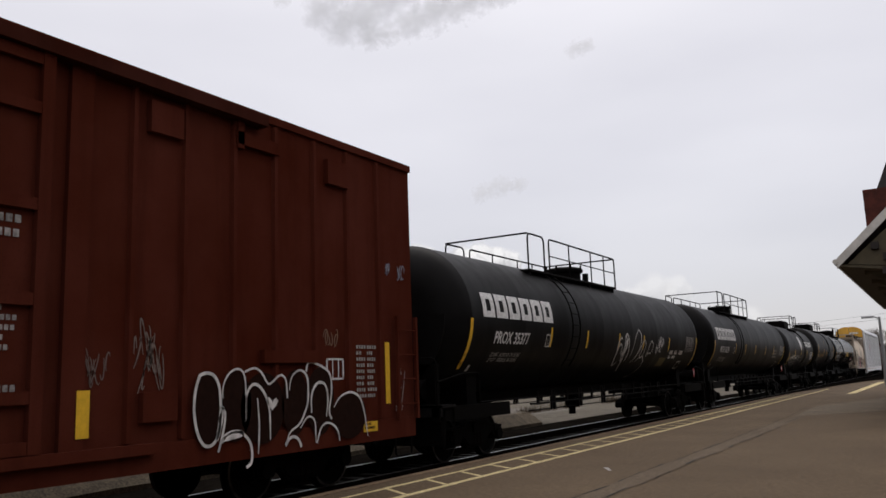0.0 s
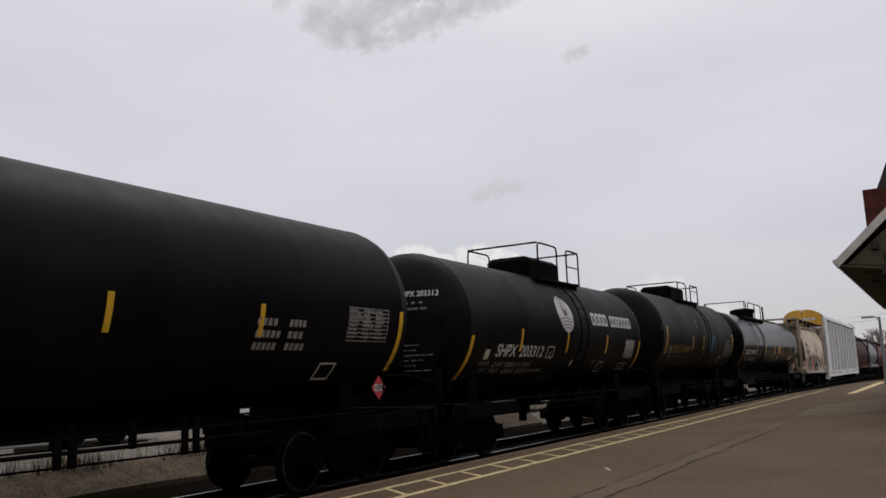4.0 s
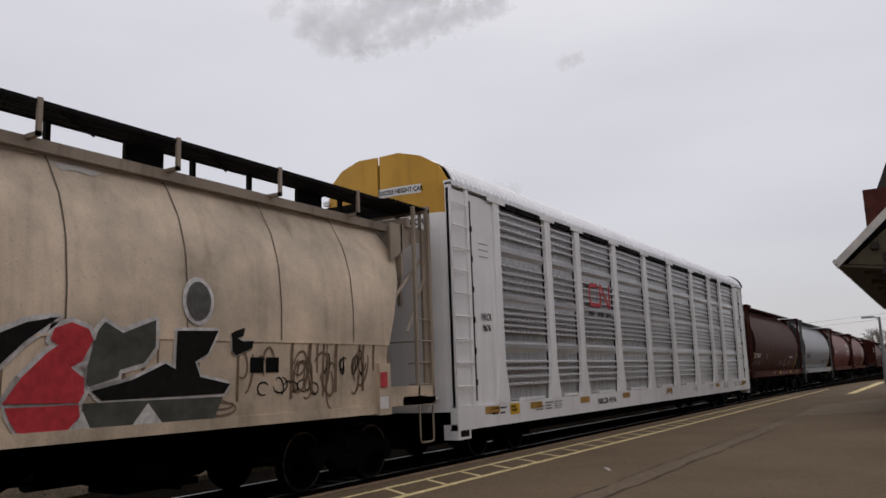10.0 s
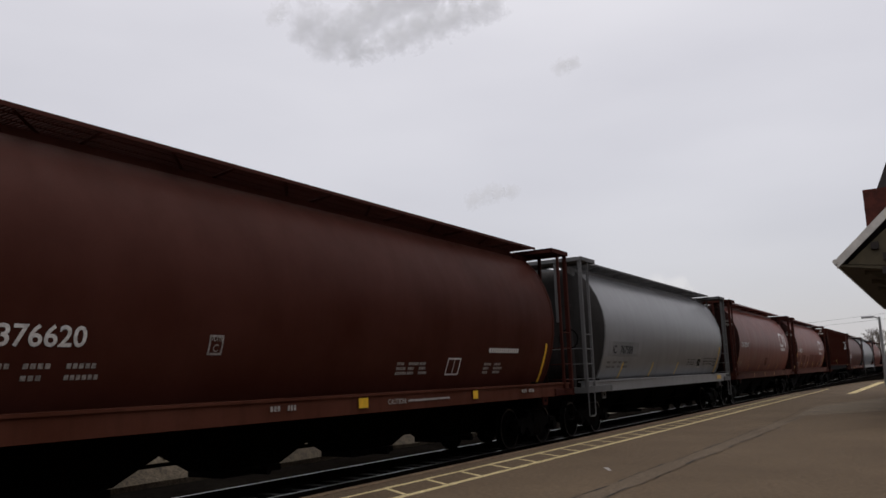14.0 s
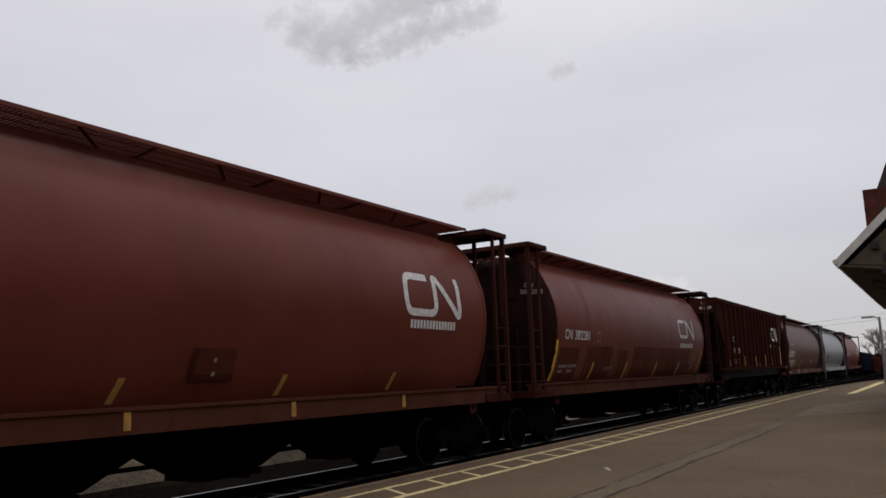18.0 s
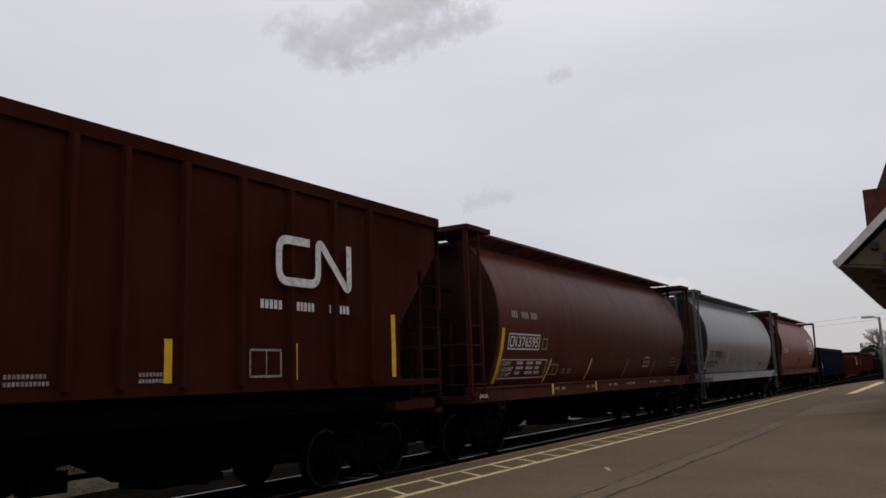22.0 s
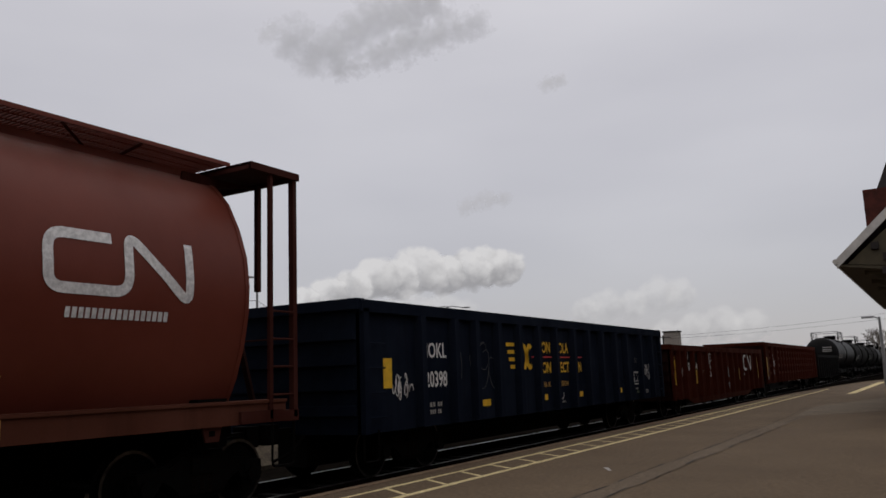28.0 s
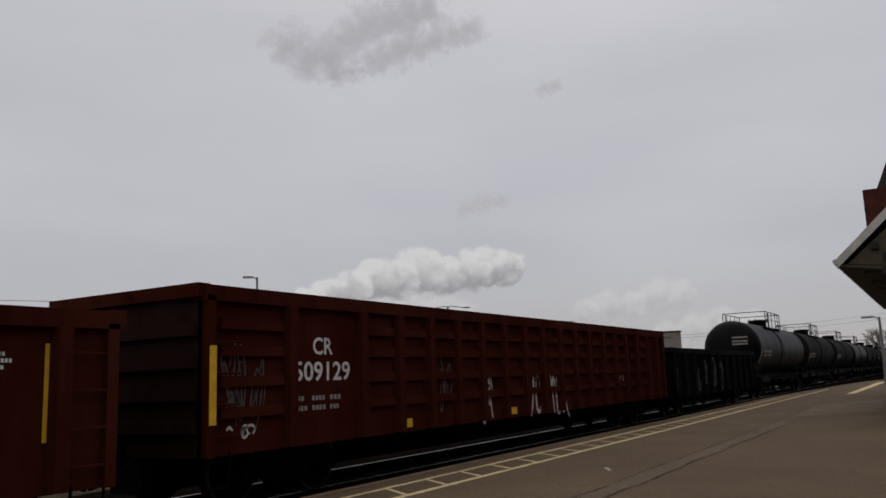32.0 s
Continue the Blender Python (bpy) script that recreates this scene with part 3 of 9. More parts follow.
tower = part("tower", box(B(), -1.63, 1.4, 30.2, 33.2, EZ, 1.53 + 5.78), BRICK, station, "brick tower")
cap = B()
loft(cap, [[(-1.22, 30.4, 7.3), (1.3, 30.4, 7.3), (1.3, 33.0, 7.3), (-1.22, 33.0, 7.3)], [(0.05, 31.6, 10.6), (0.35, 31.6, 10.6), (0.35, 32.0, 10.6), (0.05, 32.0, 10.6)]])
part("tower_roof", cap, SLATE, tower, "steep dark tower roof")
for z in (5.2, 5.9, 6.6, 7.2):
    part("brick_course", box(B(), -1.636, 1.406, 30.194, 33.206, z, z + 0.07), BRICK, tower)
for px, pz in ((EX + 0.98, EZ + 0.42), (EX + 1.25, EZ + 0.1), (EX + 1.2, EZ - 0.3)):
    part("rafter_end", box(B(), px - 0.1, px + 0.1, EY - 0.02, EY + 0.13, pz - 0.1, pz + 0.1), SLATE, station, "dark rafter end under the eave")


# added unseen frontage that closes the platform behind the camera and blocks low sky
front = B()
box(front, 7.0, 7.4, -70.0, EY + 1.6, 0.0, 6.6)
box(front, 5.6, 7.0, -70.0, EY + 1.5, 4.3, 4.5)
structure("wall_unseen", front, BRICK, "added unseen brick wall blocking low sky along the platform", "wall")


# ---- poles, wires and distance ----
def street_lamp(x, y, top, arm=(-1, 0), arms=1, label="tall grey lamp post with one arm"):
    lamp = tagged(new("street_lamp"), label, "street lamp", "lamp posts beyond the track")
    lamp.location = (x, y, 0)
    pole = B()
    loft(pole, [[(r * math.cos(a), r * math.sin(a), z) for a in (math.pi * 2 * k / 10 for k in range(10))] for z, r in ((-0.6, 0.14), (top, 0.075))])
    part("pole", pole, POLE_GREY, lamp, smooth=True)
    for s in ((1,), (1, -1))[arms - 1]:
        ax, ay = arm[0] * s, arm[1] * s
        reach = 0.42 if arms == 1 else 1.6
        part("arm", tube(B(), bend([(0, 0, top - 0.15), (ax * 0.25, ay * 0.25, top + 0.02), (ax * reach, ay * reach, top + (0.02 if arms == 1 else -0.2))], 0.2), 0.045), POLE_GREY, lamp)
        h = B()
        c = Vector((ax * (reach + 0.1), ay * (reach + 0.1), top - 0.02 - (0.2 if arms == 2 else 0)))
        d, p = Vector((ax, ay, 0)), Vector((-ay, ax, 0))
        loft(h, [[c + d * u + p * w + Vector((0, 0, t)) for w, t in ((-s0, -0.03), (s0, -0.03), (s0 * 0.8, 0.1), (-s0 * 0.8, 0.1))] for u, s0 in ((-0.2, 0.1), (0.0, 0.17), (0.35, 0.2), (0.5, 0.1))])
        part("lamp_head", h, POLE_GREY, lamp, "grey lamp head")
    return lamp


street_lamp(-41.9, 42.9, 9.3, (-0.71, -0.70))
street_lamp(-41.2, 68.6, 8.6, (-0.86, -0.5), 2, "grey lamp post with two arms")
street_lamp(-47.3, 110.3, 9.3, (-0.9, -0.4), 2, "distant lamp post with two arms")
street_lamp(-3.15, 59.9, 4.5, (-1, 0.1), 1, "short platform lamp post with one arm")


def utility_pole(x, y, top):
    p = tagged(new("utility_pole"), "weathered wooden utility pole with a crossarm", "utility pole")
    p.location = (x, y, 0)
    part("pole", rod(B(), (0, 0, -0.6), (0, 0, top), 0.14, 8), TIMBER, p)
    a = part("crossarm", box(B(), -1.7, 1.7, -0.07, 0.07, top - 0.5, top - 0.34), TIMBER, p, at=pose(0, 0, 0, 0, 0, 36))
    for k in (-1.5, -0.8, 0.8, 1.5):
        part("insulator", rod(B(), (k, 0, top - 0.34), (k, 0, top - 0.12), 0.06, 6), POLE_GREY, a)
    return p


utility_pole(-70.5, 97.1, 10.5)
utility_pole(-110.0, 35.0, 14.6)
utility_pole(-48.0, 165.0, 8.6)
utility_pole(-6.0, 215.0, 13.5)


def wire(a, b, sag, label="thin black wire sagging between the poles"):
    pts = [Vector(a).lerp(Vector(b), k / 16) - Vector((0, 0, sag * 4 * (k / 16) * (1 - k / 16))) for k in range(17)]
    return tagged(part("overhead_wire", tube(B(), pts, 0.02, 4), IRON, None), label, "cable", "overhead wires")


wire((-110, 35, 14.3), (-41.9, 42.9, 7.6), 0.7)
wire((-41.9, 42.9, 7.6), (-70.5, 97.1, 10.2), 2.2)
wire((-70.5, 97.1, 10.2), (-48, 165, 8.4), 1.2)
wire((-48, 165, 8.4), (-6, 215, 13.3), 0.5)
wire((-48, 165, 7.9), (-6, 215, 12.0), 0.5)

block = tagged(new("plant_building"), "distant flat-roofed masonry tower block", "building")
part("wall", box(B(), -56.6, -53.2, 195, 198, -0.6, 10.6), FAR_WALL, block)
part("roof", box(B(), -56.8, -53.0, 194.8, 198.2, 10.6, 10.9), SLATE, block)
low = tagged(new("warehouse"), "distant low grey warehouse", "building")
part("wall", box(B(), -130, -62, 215, 240, -0.6, 5.0), FAR_WALL, low)
part("roof", box(B(), -130.5, -61.5, 214.5, 240.5, 5.0, 5.3), SLATE, low)


def bare_tree(x, y, h, seed):
    rnd = random.Random(seed)
    t = tagged(new("bare_tree"), "leafless tree with thin grey-brown branches", "tree", "bare trees past the station")
    t.location = (x, y, -0.6)
    part("trunk", tube(B(), [(0, 0, 0), (0.05, 0, h * 0.2), (0, 0.05, h * 0.42)], 0.03 * h, 7), BARK, t)
    tw = B()
    def grow(p, d, length, r, level):
        q = p + d * length
        tube(tw, (p, p.lerp(q, 0.5) + Vector((rnd.uniform(-1, 1), rnd.uniform(-1, 1), 0)) * length * 0.06, q), r, 4)
        if level < 4:
            for _ in range(3):
                e = (d + Vector((rnd.uniform(-1, 1), rnd.uniform(-1, 1), rnd.uniform(-0.2, 0.7))) * 0.75).normalized()
                grow(p.lerp(q, rnd.uniform(0.6, 1.0)), e, length * 0.66, r * 0.55, level + 1)
    for k in range(3):
        grow(Vector((0, 0, h * 0.3 + k * h * 0.05)), Vector((rnd.uniform(-0.6, 0.6), rnd.uniform(-0.6, 0.6), 1)).normalized(), h * 0.27, 0.016 * h, 0)
    part("crown", tw, BARK, t, "crown of bare branches")


for k, (x, y, h) in enumerate(((-8.0, 150, 8.5), (-5.5, 158, 9.5), (-9.5, 175, 9), (-4.6, 140, 7.5), (-12, 195, 8))):
    bare_tree(x, y, h, k)


# ---- clouds, far off ----
CLOUDS = []


def disc():
    bm = B()
    n = 24
    c = bm.verts.new((0, 0, 0))
    ring = [bm.verts.new((math.cos(a), math.sin(a), 0)) for a in (2 * math.pi * k / n for k in range(n))]
    for k in range(n):
        bm.faces.new((c, ring[k], ring[(k + 1) % n]))
    return bm


def facing(p, tilt=0.0):
    return look(p, (2 * p[0], 2 * p[1], 2 * p[2]), tilt)


def heap(label, start, end, puffs, mat):
    """A heap cloud of soft rounded puffs, (right, up, radius) in metres about its middle."""
    ob = tagged(new("heap_cloud"), label, "cloud", "drifting clouds")
    ob.matrix_basis = facing(start, 2.0)
    first = None
    for k, (u, v, q) in enumerate(puffs):
        m = Matrix.Translation((u, v, -6.0 * k)) @ Matrix.Rotation(0.3 * math.sin(k * 2.4), 4, "Z") @ Matrix.Diagonal((q * (1.15 if k % 2 else 1.0), q, 1, 1))
        if first is None:
            first = part("puff", disc(), mat, ob, at=m)
            p = first
        else:
            p = share("puff", first.data, ob, m)
        p.visible_shadow = False
    CLOUDS.append((ob, facing(start, 2.0), facing(end, 2.0)))
    return ob


def puff_mat(name, light, shade, dense, edge_at=(0.5, 0.78), grain=1.7, ragged=0.75):
    """A soft round puff, bright above and grey below."""
    m, nodes, links, bsdf = graph(name)
    nodes.remove(bsdf)
    c = nodes.new("ShaderNodeTexCoord")
    g = nodes.new("ShaderNodeTexGradient")
    g.gradient_type = "SPHERICAL"
    links.new(c.outputs["Object"], g.inputs["Vector"])
    info = nodes.new("ShaderNodeObjectInfo")
    n = nodes.new("ShaderNodeTexNoise")
    n.noise_dimensions = "4D"
    n.inputs["Scale"].default_value, n.inputs["Detail"].default_value, n.inputs["Roughness"].default_value = grain, 4.0, 0.5
    links.new(c.outputs["Object"], n.inputs["Vector"])
    spread = nodes.new("ShaderNodeMath")
    spread.operation = "MULTIPLY"
    spread.inputs[1].default_value = 40.0
    links.new(info.outputs["Random"], spread.inputs[0])
    links.new(spread.outputs[0], n.inputs["W"])
    edge = nodes.new("ShaderNodeMath")
    edge.operation = "MULTIPLY_ADD"
    links.new(n.outputs["Fac"], edge.inputs[0])
    edge.inputs[1].default_value = ragged
    links.new(g.outputs["Fac"], edge.inputs[2])
    half = nodes.new("ShaderNodeMath")
    half.operation = "MULTIPLY"
    half.inputs[1].default_value = 0.5
    links.new(edge.outputs[0], half.inputs[0])
    alpha = ramp(nodes, links, half.outputs[0], [(edge_at[0] / 2, (0, 0, 0)), (edge_at[1] / 2, (dense,) * 3)])
    sep = nodes.new("ShaderNodeSeparateXYZ")
    links.new(c.outputs["Object"], sep.inputs[0])
    lift = nodes.new("ShaderNodeMath")
    lift.operation = "MULTIPLY_ADD"
    links.new(sep.outputs["Y"], lift.inputs[0])
    lift.inputs[1].default_value = 0.45
    links.new(n.outputs["Fac"], lift.inputs[2])
    col = ramp(nodes, links, lift.outputs[0], [(0.2, shade), (0.72, light)])
    em = nodes.new("ShaderNodeEmission")
    links.new(col.outputs["Color"], em.inputs["Color"])
    tr = nodes.new("ShaderNodeBsdfTransparent")
    mix = nodes.new("ShaderNodeMixShader")
    links.new(alpha.outputs["Color"], mix.inputs["Fac"])
    links.new(tr.outputs[0], mix.inputs[1])
    links.new(em.outputs[0], mix.inputs[2])
    links.new(mix.outputs[0], nodes["Material Output"].inputs["Surface"])
    return m


PUFF = puff_mat("white_heap_cloud", (0.8, 0.79, 0.795), (0.38, 0.376, 0.392), 0.88, (0.52, 0.68))
PALE_PUFF = puff_mat("pale_heap_cloud", (0.80, 0.79, 0.79), (0.50, 0.495, 0.51), 0.42)
SOFT = puff_mat("dark_wisp_cloud", (0.49, 0.485, 0.51), (0.37, 0.365, 0.395), 0.66, (1.0, 1.85), 2.3, 1.7)
THIN = puff_mat("faint_wisp_cloud", (0.54, 0.53, 0.55), (0.47, 0.465, 0.485), 0.4, (1.0, 1.7), 2.0, 1.7)
heap("ragged dark grey wisp of cloud overhead", (-741, 1130, 672), (-808, 1117, 613),
     [(-150, -8, 55), (-115, -25, 62), (-80, -38, 52), (-50, -5, 58), (-10, 18, 60), (30, 32, 62), (70, 46, 62), (102, 50, 50), (0, -45, 42), (35, -30, 46), (70, -15, 48), (110, -10, 48), (150, 0, 46), (190, 8, 38), (-75, -68, 30), (-42, -62, 28)], SOFT)
heap("small grey scrap of cloud", (-486, 1297, 575), (-550, 1297, 515), [(-12, -3, 19), (4, 0, 20), (16, 2, 17)], THIN)
heap("small grey scrap of cloud", (-662, 1301, 345), (-694, 1291, 318), [(-38, -10, 20), (-20, -3, 24), (2, 4, 26), (22, 3, 18), (40, 3, 20)], THIN)
heap("small grey scrap of cloud", (-903, 992, 671), (-947, 994, 605), [(-6, -6, 22), (8, 8, 20)], THIN)
heap("long white heap cloud with a grey base low in the sky", (-843, 1235, 193), (-833, 1233, 187),
     [(-185, -32, 38), (-140, -22, 42), (-95, -12, 46), (-50, 2, 50), (-10, -2, 48), (32, 12, 56), (78, 0, 50), (122, 8, 52), (165, 12, 52), (195, 8, 44)], PUFF)
heap("pale heap cloud on the horizon below the long one", (-838, 1245, 125), (-828, 1243, 119),
     [(-90, -10, 40), (-40, 0, 45), (10, 8, 48), (60, 0, 44), (105, -8, 36)], PALE_PUFF)
heap("second white heap cloud near the horizon", (-470, 1421, 133), (-463, 1421, 127),
     [(-85, -12, 32), (-45, -4, 36), (0, -8, 34), (45, 6, 42), (85, 4, 38)], PALE_PUFF)
heap("pale cloud bank behind the distant poles", (-350, 1455, 75), (-343, 1455, 70),
     [(-70, -6, 34), (-25, 4, 36), (25, 8, 40), (75, 0, 36)], PALE_PUFF)
# ---- rolling stock; each car stands on the rail head (z = 0), its near flank faces +x ----
TRAIN = []
SPIN = []
MESH = {}


def car(name, y0, y1, label, category, group=""):
    c = tagged(new(name), label, category, group or "cars of the freight train")
    yc = (y0 + y1) / 2
    c.matrix_basis = pose(TRACK_X, yc, RAIL_Z)
    TRAIN.append((c, yc))
    return c, yc


def wheel_mesh():
    bm = B()
    prof = [(0.46, 0.0), (0.457, 0.09), (0.49, 0.1), (0.49, 0.13), (0.43, 0.135), (0.40, 0.11), (0.2, 0.085), (0.17, 0.15), (0.11, 0.16)]
    for s in (1, -1):
        rings = []
        for r, d in [(0.11, -0.02), (0.17, -0.02), (0.2, 0.03), (0.38, 0.045), (0.42, 0.0)] + prof:
            x = s * (0.83 - d)
            rings.append([(x, r * math.cos(a), r * math.sin(a)) for a in (2 * math.pi * k / 24 for k in range(24))])
        loft(bm, rings, True, False)
    rod(bm, (-1.0, 0, 0), (1.0, 0, 0), 0.085, 10)
    for k in range(3):
        a = 2 * math.pi * k / 3
        for s in (1, -1):
            rod(bm, (s * 1.0, 0.05 * math.cos(a), 0.05 * math.sin(a)), (s * 1.03, 0.05 * math.cos(a), 0.05 * math.sin(a)), 0.018, 6)
    return bm


def rim_mesh():
    bm = B()
    for s in (1, -1):
        loft(bm, [[(s * x, r * math.cos(a), r * math.sin(a)) for a in (2 * math.pi * k / 24 for k in range(24))] for r, x in ((0.405, 0.832), (0.455, 0.836))], True, False)
        for k in range(2):
            a = 1.0 + k * 2.6
            stroke_pts = [(s * 0.842, 0.43 * math.cos(a + d), 0.43 * math.sin(a + d)) for d in (0, 0.12, 0.24)]
            tube(bm, stroke_pts, 0.012, 4)
    return bm


def truck_parts():
    side = [(-1.12, 0.52), (-0.98, 0.66), (-0.55, 0.70), (-0.34, 0.84), (0.34, 0.84), (0.55, 0.70), (0.98, 0.66), (1.12, 0.52), (1.08, 0.36), (0.74, 0.36), (0.66, 0.5), (0.52, 0.42), (0.36, 0.24), (-0.36, 0.24), (-0.52, 0.42), (-0.66, 0.5), (-0.74, 0.36), (-1.08, 0.36)]
    MESH["side_frame"] = slab_x(slab_x(B(), side, 0.93, 1.06), [(a * 0.97, 0.55 + (b - 0.55) * 0.8) for a, b in side], 1.06, 1.1)
    MESH["bolster"] = box(box(B(), -1.14, 1.14, -0.2, 0.2, 0.56, 0.76), -0.4, 0.4, -0.3, 0.3, 0.74, 0.9)
    coil = [(z, r) for j in range(5) for z, r in ((0.29 + j * 0.05, 0.045), (0.3 + j * 0.05, 0.058), (0.325 + j * 0.05, 0.058), (0.335 + j * 0.05, 0.045))]
    MESH["spring"] = loft(B(), [[(1.06 + r * math.cos(a), r * math.sin(a), z) for a in (2 * math.pi * k / 8 for k in range(8))] for z, r in coil])
    MESH["bearing_cap"] = box(rod(B(), (0.95, 0, 0.457), (1.17, 0, 0.457), 0.12, 12), 0.93, 1.13, -0.15, 0.15, 0.5, 0.64)
    MESH["brake_beam"] = box(B(), -0.9, 0.9, -0.03, 0.03, 0.36, 0.46)


truck_parts()
FIRST = {}


def truck(parent, y, mat=IRON):
    """A two-axle truck: its frame is a part, the rest sits on it."""
    if not FIRST:
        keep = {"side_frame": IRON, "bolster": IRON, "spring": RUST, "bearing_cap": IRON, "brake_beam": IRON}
        for k, bm in MESH.items():
            me = bpy.data.meshes.new(k)
            bmesh.ops.recalc_face_normals(bm, faces=bm.faces)
            bm.to_mesh(me)
            bm.free()
            me.materials.append(keep[k])
            FIRST[k] = me
        for k, bm, m in (("wheelset", wheel_mesh(), WHEEL), ("rim", rim_mesh(), TREAD)):
            me = bpy.data.meshes.new(k)
            bmesh.ops.recalc_face_normals(bm, faces=bm.faces)
            bm.to_mesh(me)
            bm.free()
            me.materials.append(m)
            if k == "wheelset":
                me.materials.append(TREAD)
                for p in me.polygons:
                    r = math.hypot(p.center[1], p.center[2])
                    p.material_index = 1 if 0.405 < r < 0.47 and abs(p.center[0]) > 0.79 else 0
            FIRST[k] = me
    t = share("truck", FIRST["bolster"], parent, pose(0, y, 0), "grimy cast steel truck bolster, undercar shade in its colour")
    for turn in (0, 180):
        share("side_frame", FIRST["side_frame"], t, pose(0, 0, 0, 0, 0, turn))
        for q in (-0.13, 0.0, 0.13):
            share("spring", FIRST["spring"], t, pose(0, q, 0, 0, 0, turn))
        flip = 1 if turn == 0 else -1
        for q in (-0.89, 0.89):
            share("bearing_cap", FIRST["bearing_cap"], t, pose(0, q * flip, 0, 0, 0, turn))
        share("brake_beam", FIRST["brake_beam"], t, pose(0, 0.3 * flip, 0))
    for s in (-0.89, 0.89):
        w = share("wheelset", FIRST["wheelset"], t, pose(0, s, 0.457))
        SPIN.append((w, s))
    return t


def coupler(parent, y, s, z=0.86):
    bm = B()
    box(bm, -0.09, 0.09, *sorted((y, y + s * 0.42)), z - 0.08, z + 0.08)
    slab = [(-0.16, 0.0), (0.16, 0.0), (0.18, 0.22), (0.06, 0.3), (-0.02, 0.16), (-0.14, 0.3), (-0.2, 0.16)]
    loft(bm, [[(a, y + s * (0.4 + b), z - 0.16) for a, b in slab], [(a, y + s * (0.4 + b), z + 0.16) for a, b in slab]])
    ob = part("coupler", bm, IRON, parent, "dark steel knuckle coupler")
    h = tube(B(), bend([(0.35, y, z - 0.05), (0.34, y + s * 0.25, z - 0.3), (0.2, y + s * 0.6, z - 0.42)], 0.2), 0.025)
    part("air_hose", h, IRON, parent)
    return ob


def ladder(name, parent, x, y0, y1, z0, z1, mat, step=0.37, r=0.016, rails=True, label=""):
    bm = B()
    if rails:
        for y in (y0, y1):
            box(bm, x - 0.03, x + 0.03, y - 0.03, y + 0.03, z0, z1)
    z = z0 + 0.25
    while z < z1 - 0.1:
        rod(bm, (x, y0, z), (x, y1, z), r, 6)
        z += step
    return part(name, bm, mat, parent, label)


def stirrup(parent, x, y0, y1, z0, z1, mat):
    return part("stirrup_step", tube(B(), bend([(x, y0, z1), (x, y0, z0), (x, y1, z0), (x, y1, z1)], 0.08), 0.018, 5), mat, parent)


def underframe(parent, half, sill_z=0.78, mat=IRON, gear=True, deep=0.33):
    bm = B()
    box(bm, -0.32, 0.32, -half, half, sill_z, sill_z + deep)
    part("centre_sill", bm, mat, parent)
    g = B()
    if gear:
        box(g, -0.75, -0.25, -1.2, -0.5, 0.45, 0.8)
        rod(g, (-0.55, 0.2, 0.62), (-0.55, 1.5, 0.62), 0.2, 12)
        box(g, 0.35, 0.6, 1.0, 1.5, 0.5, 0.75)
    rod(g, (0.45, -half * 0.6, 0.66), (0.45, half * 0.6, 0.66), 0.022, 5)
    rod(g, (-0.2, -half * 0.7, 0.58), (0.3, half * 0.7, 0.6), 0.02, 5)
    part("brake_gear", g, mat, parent)


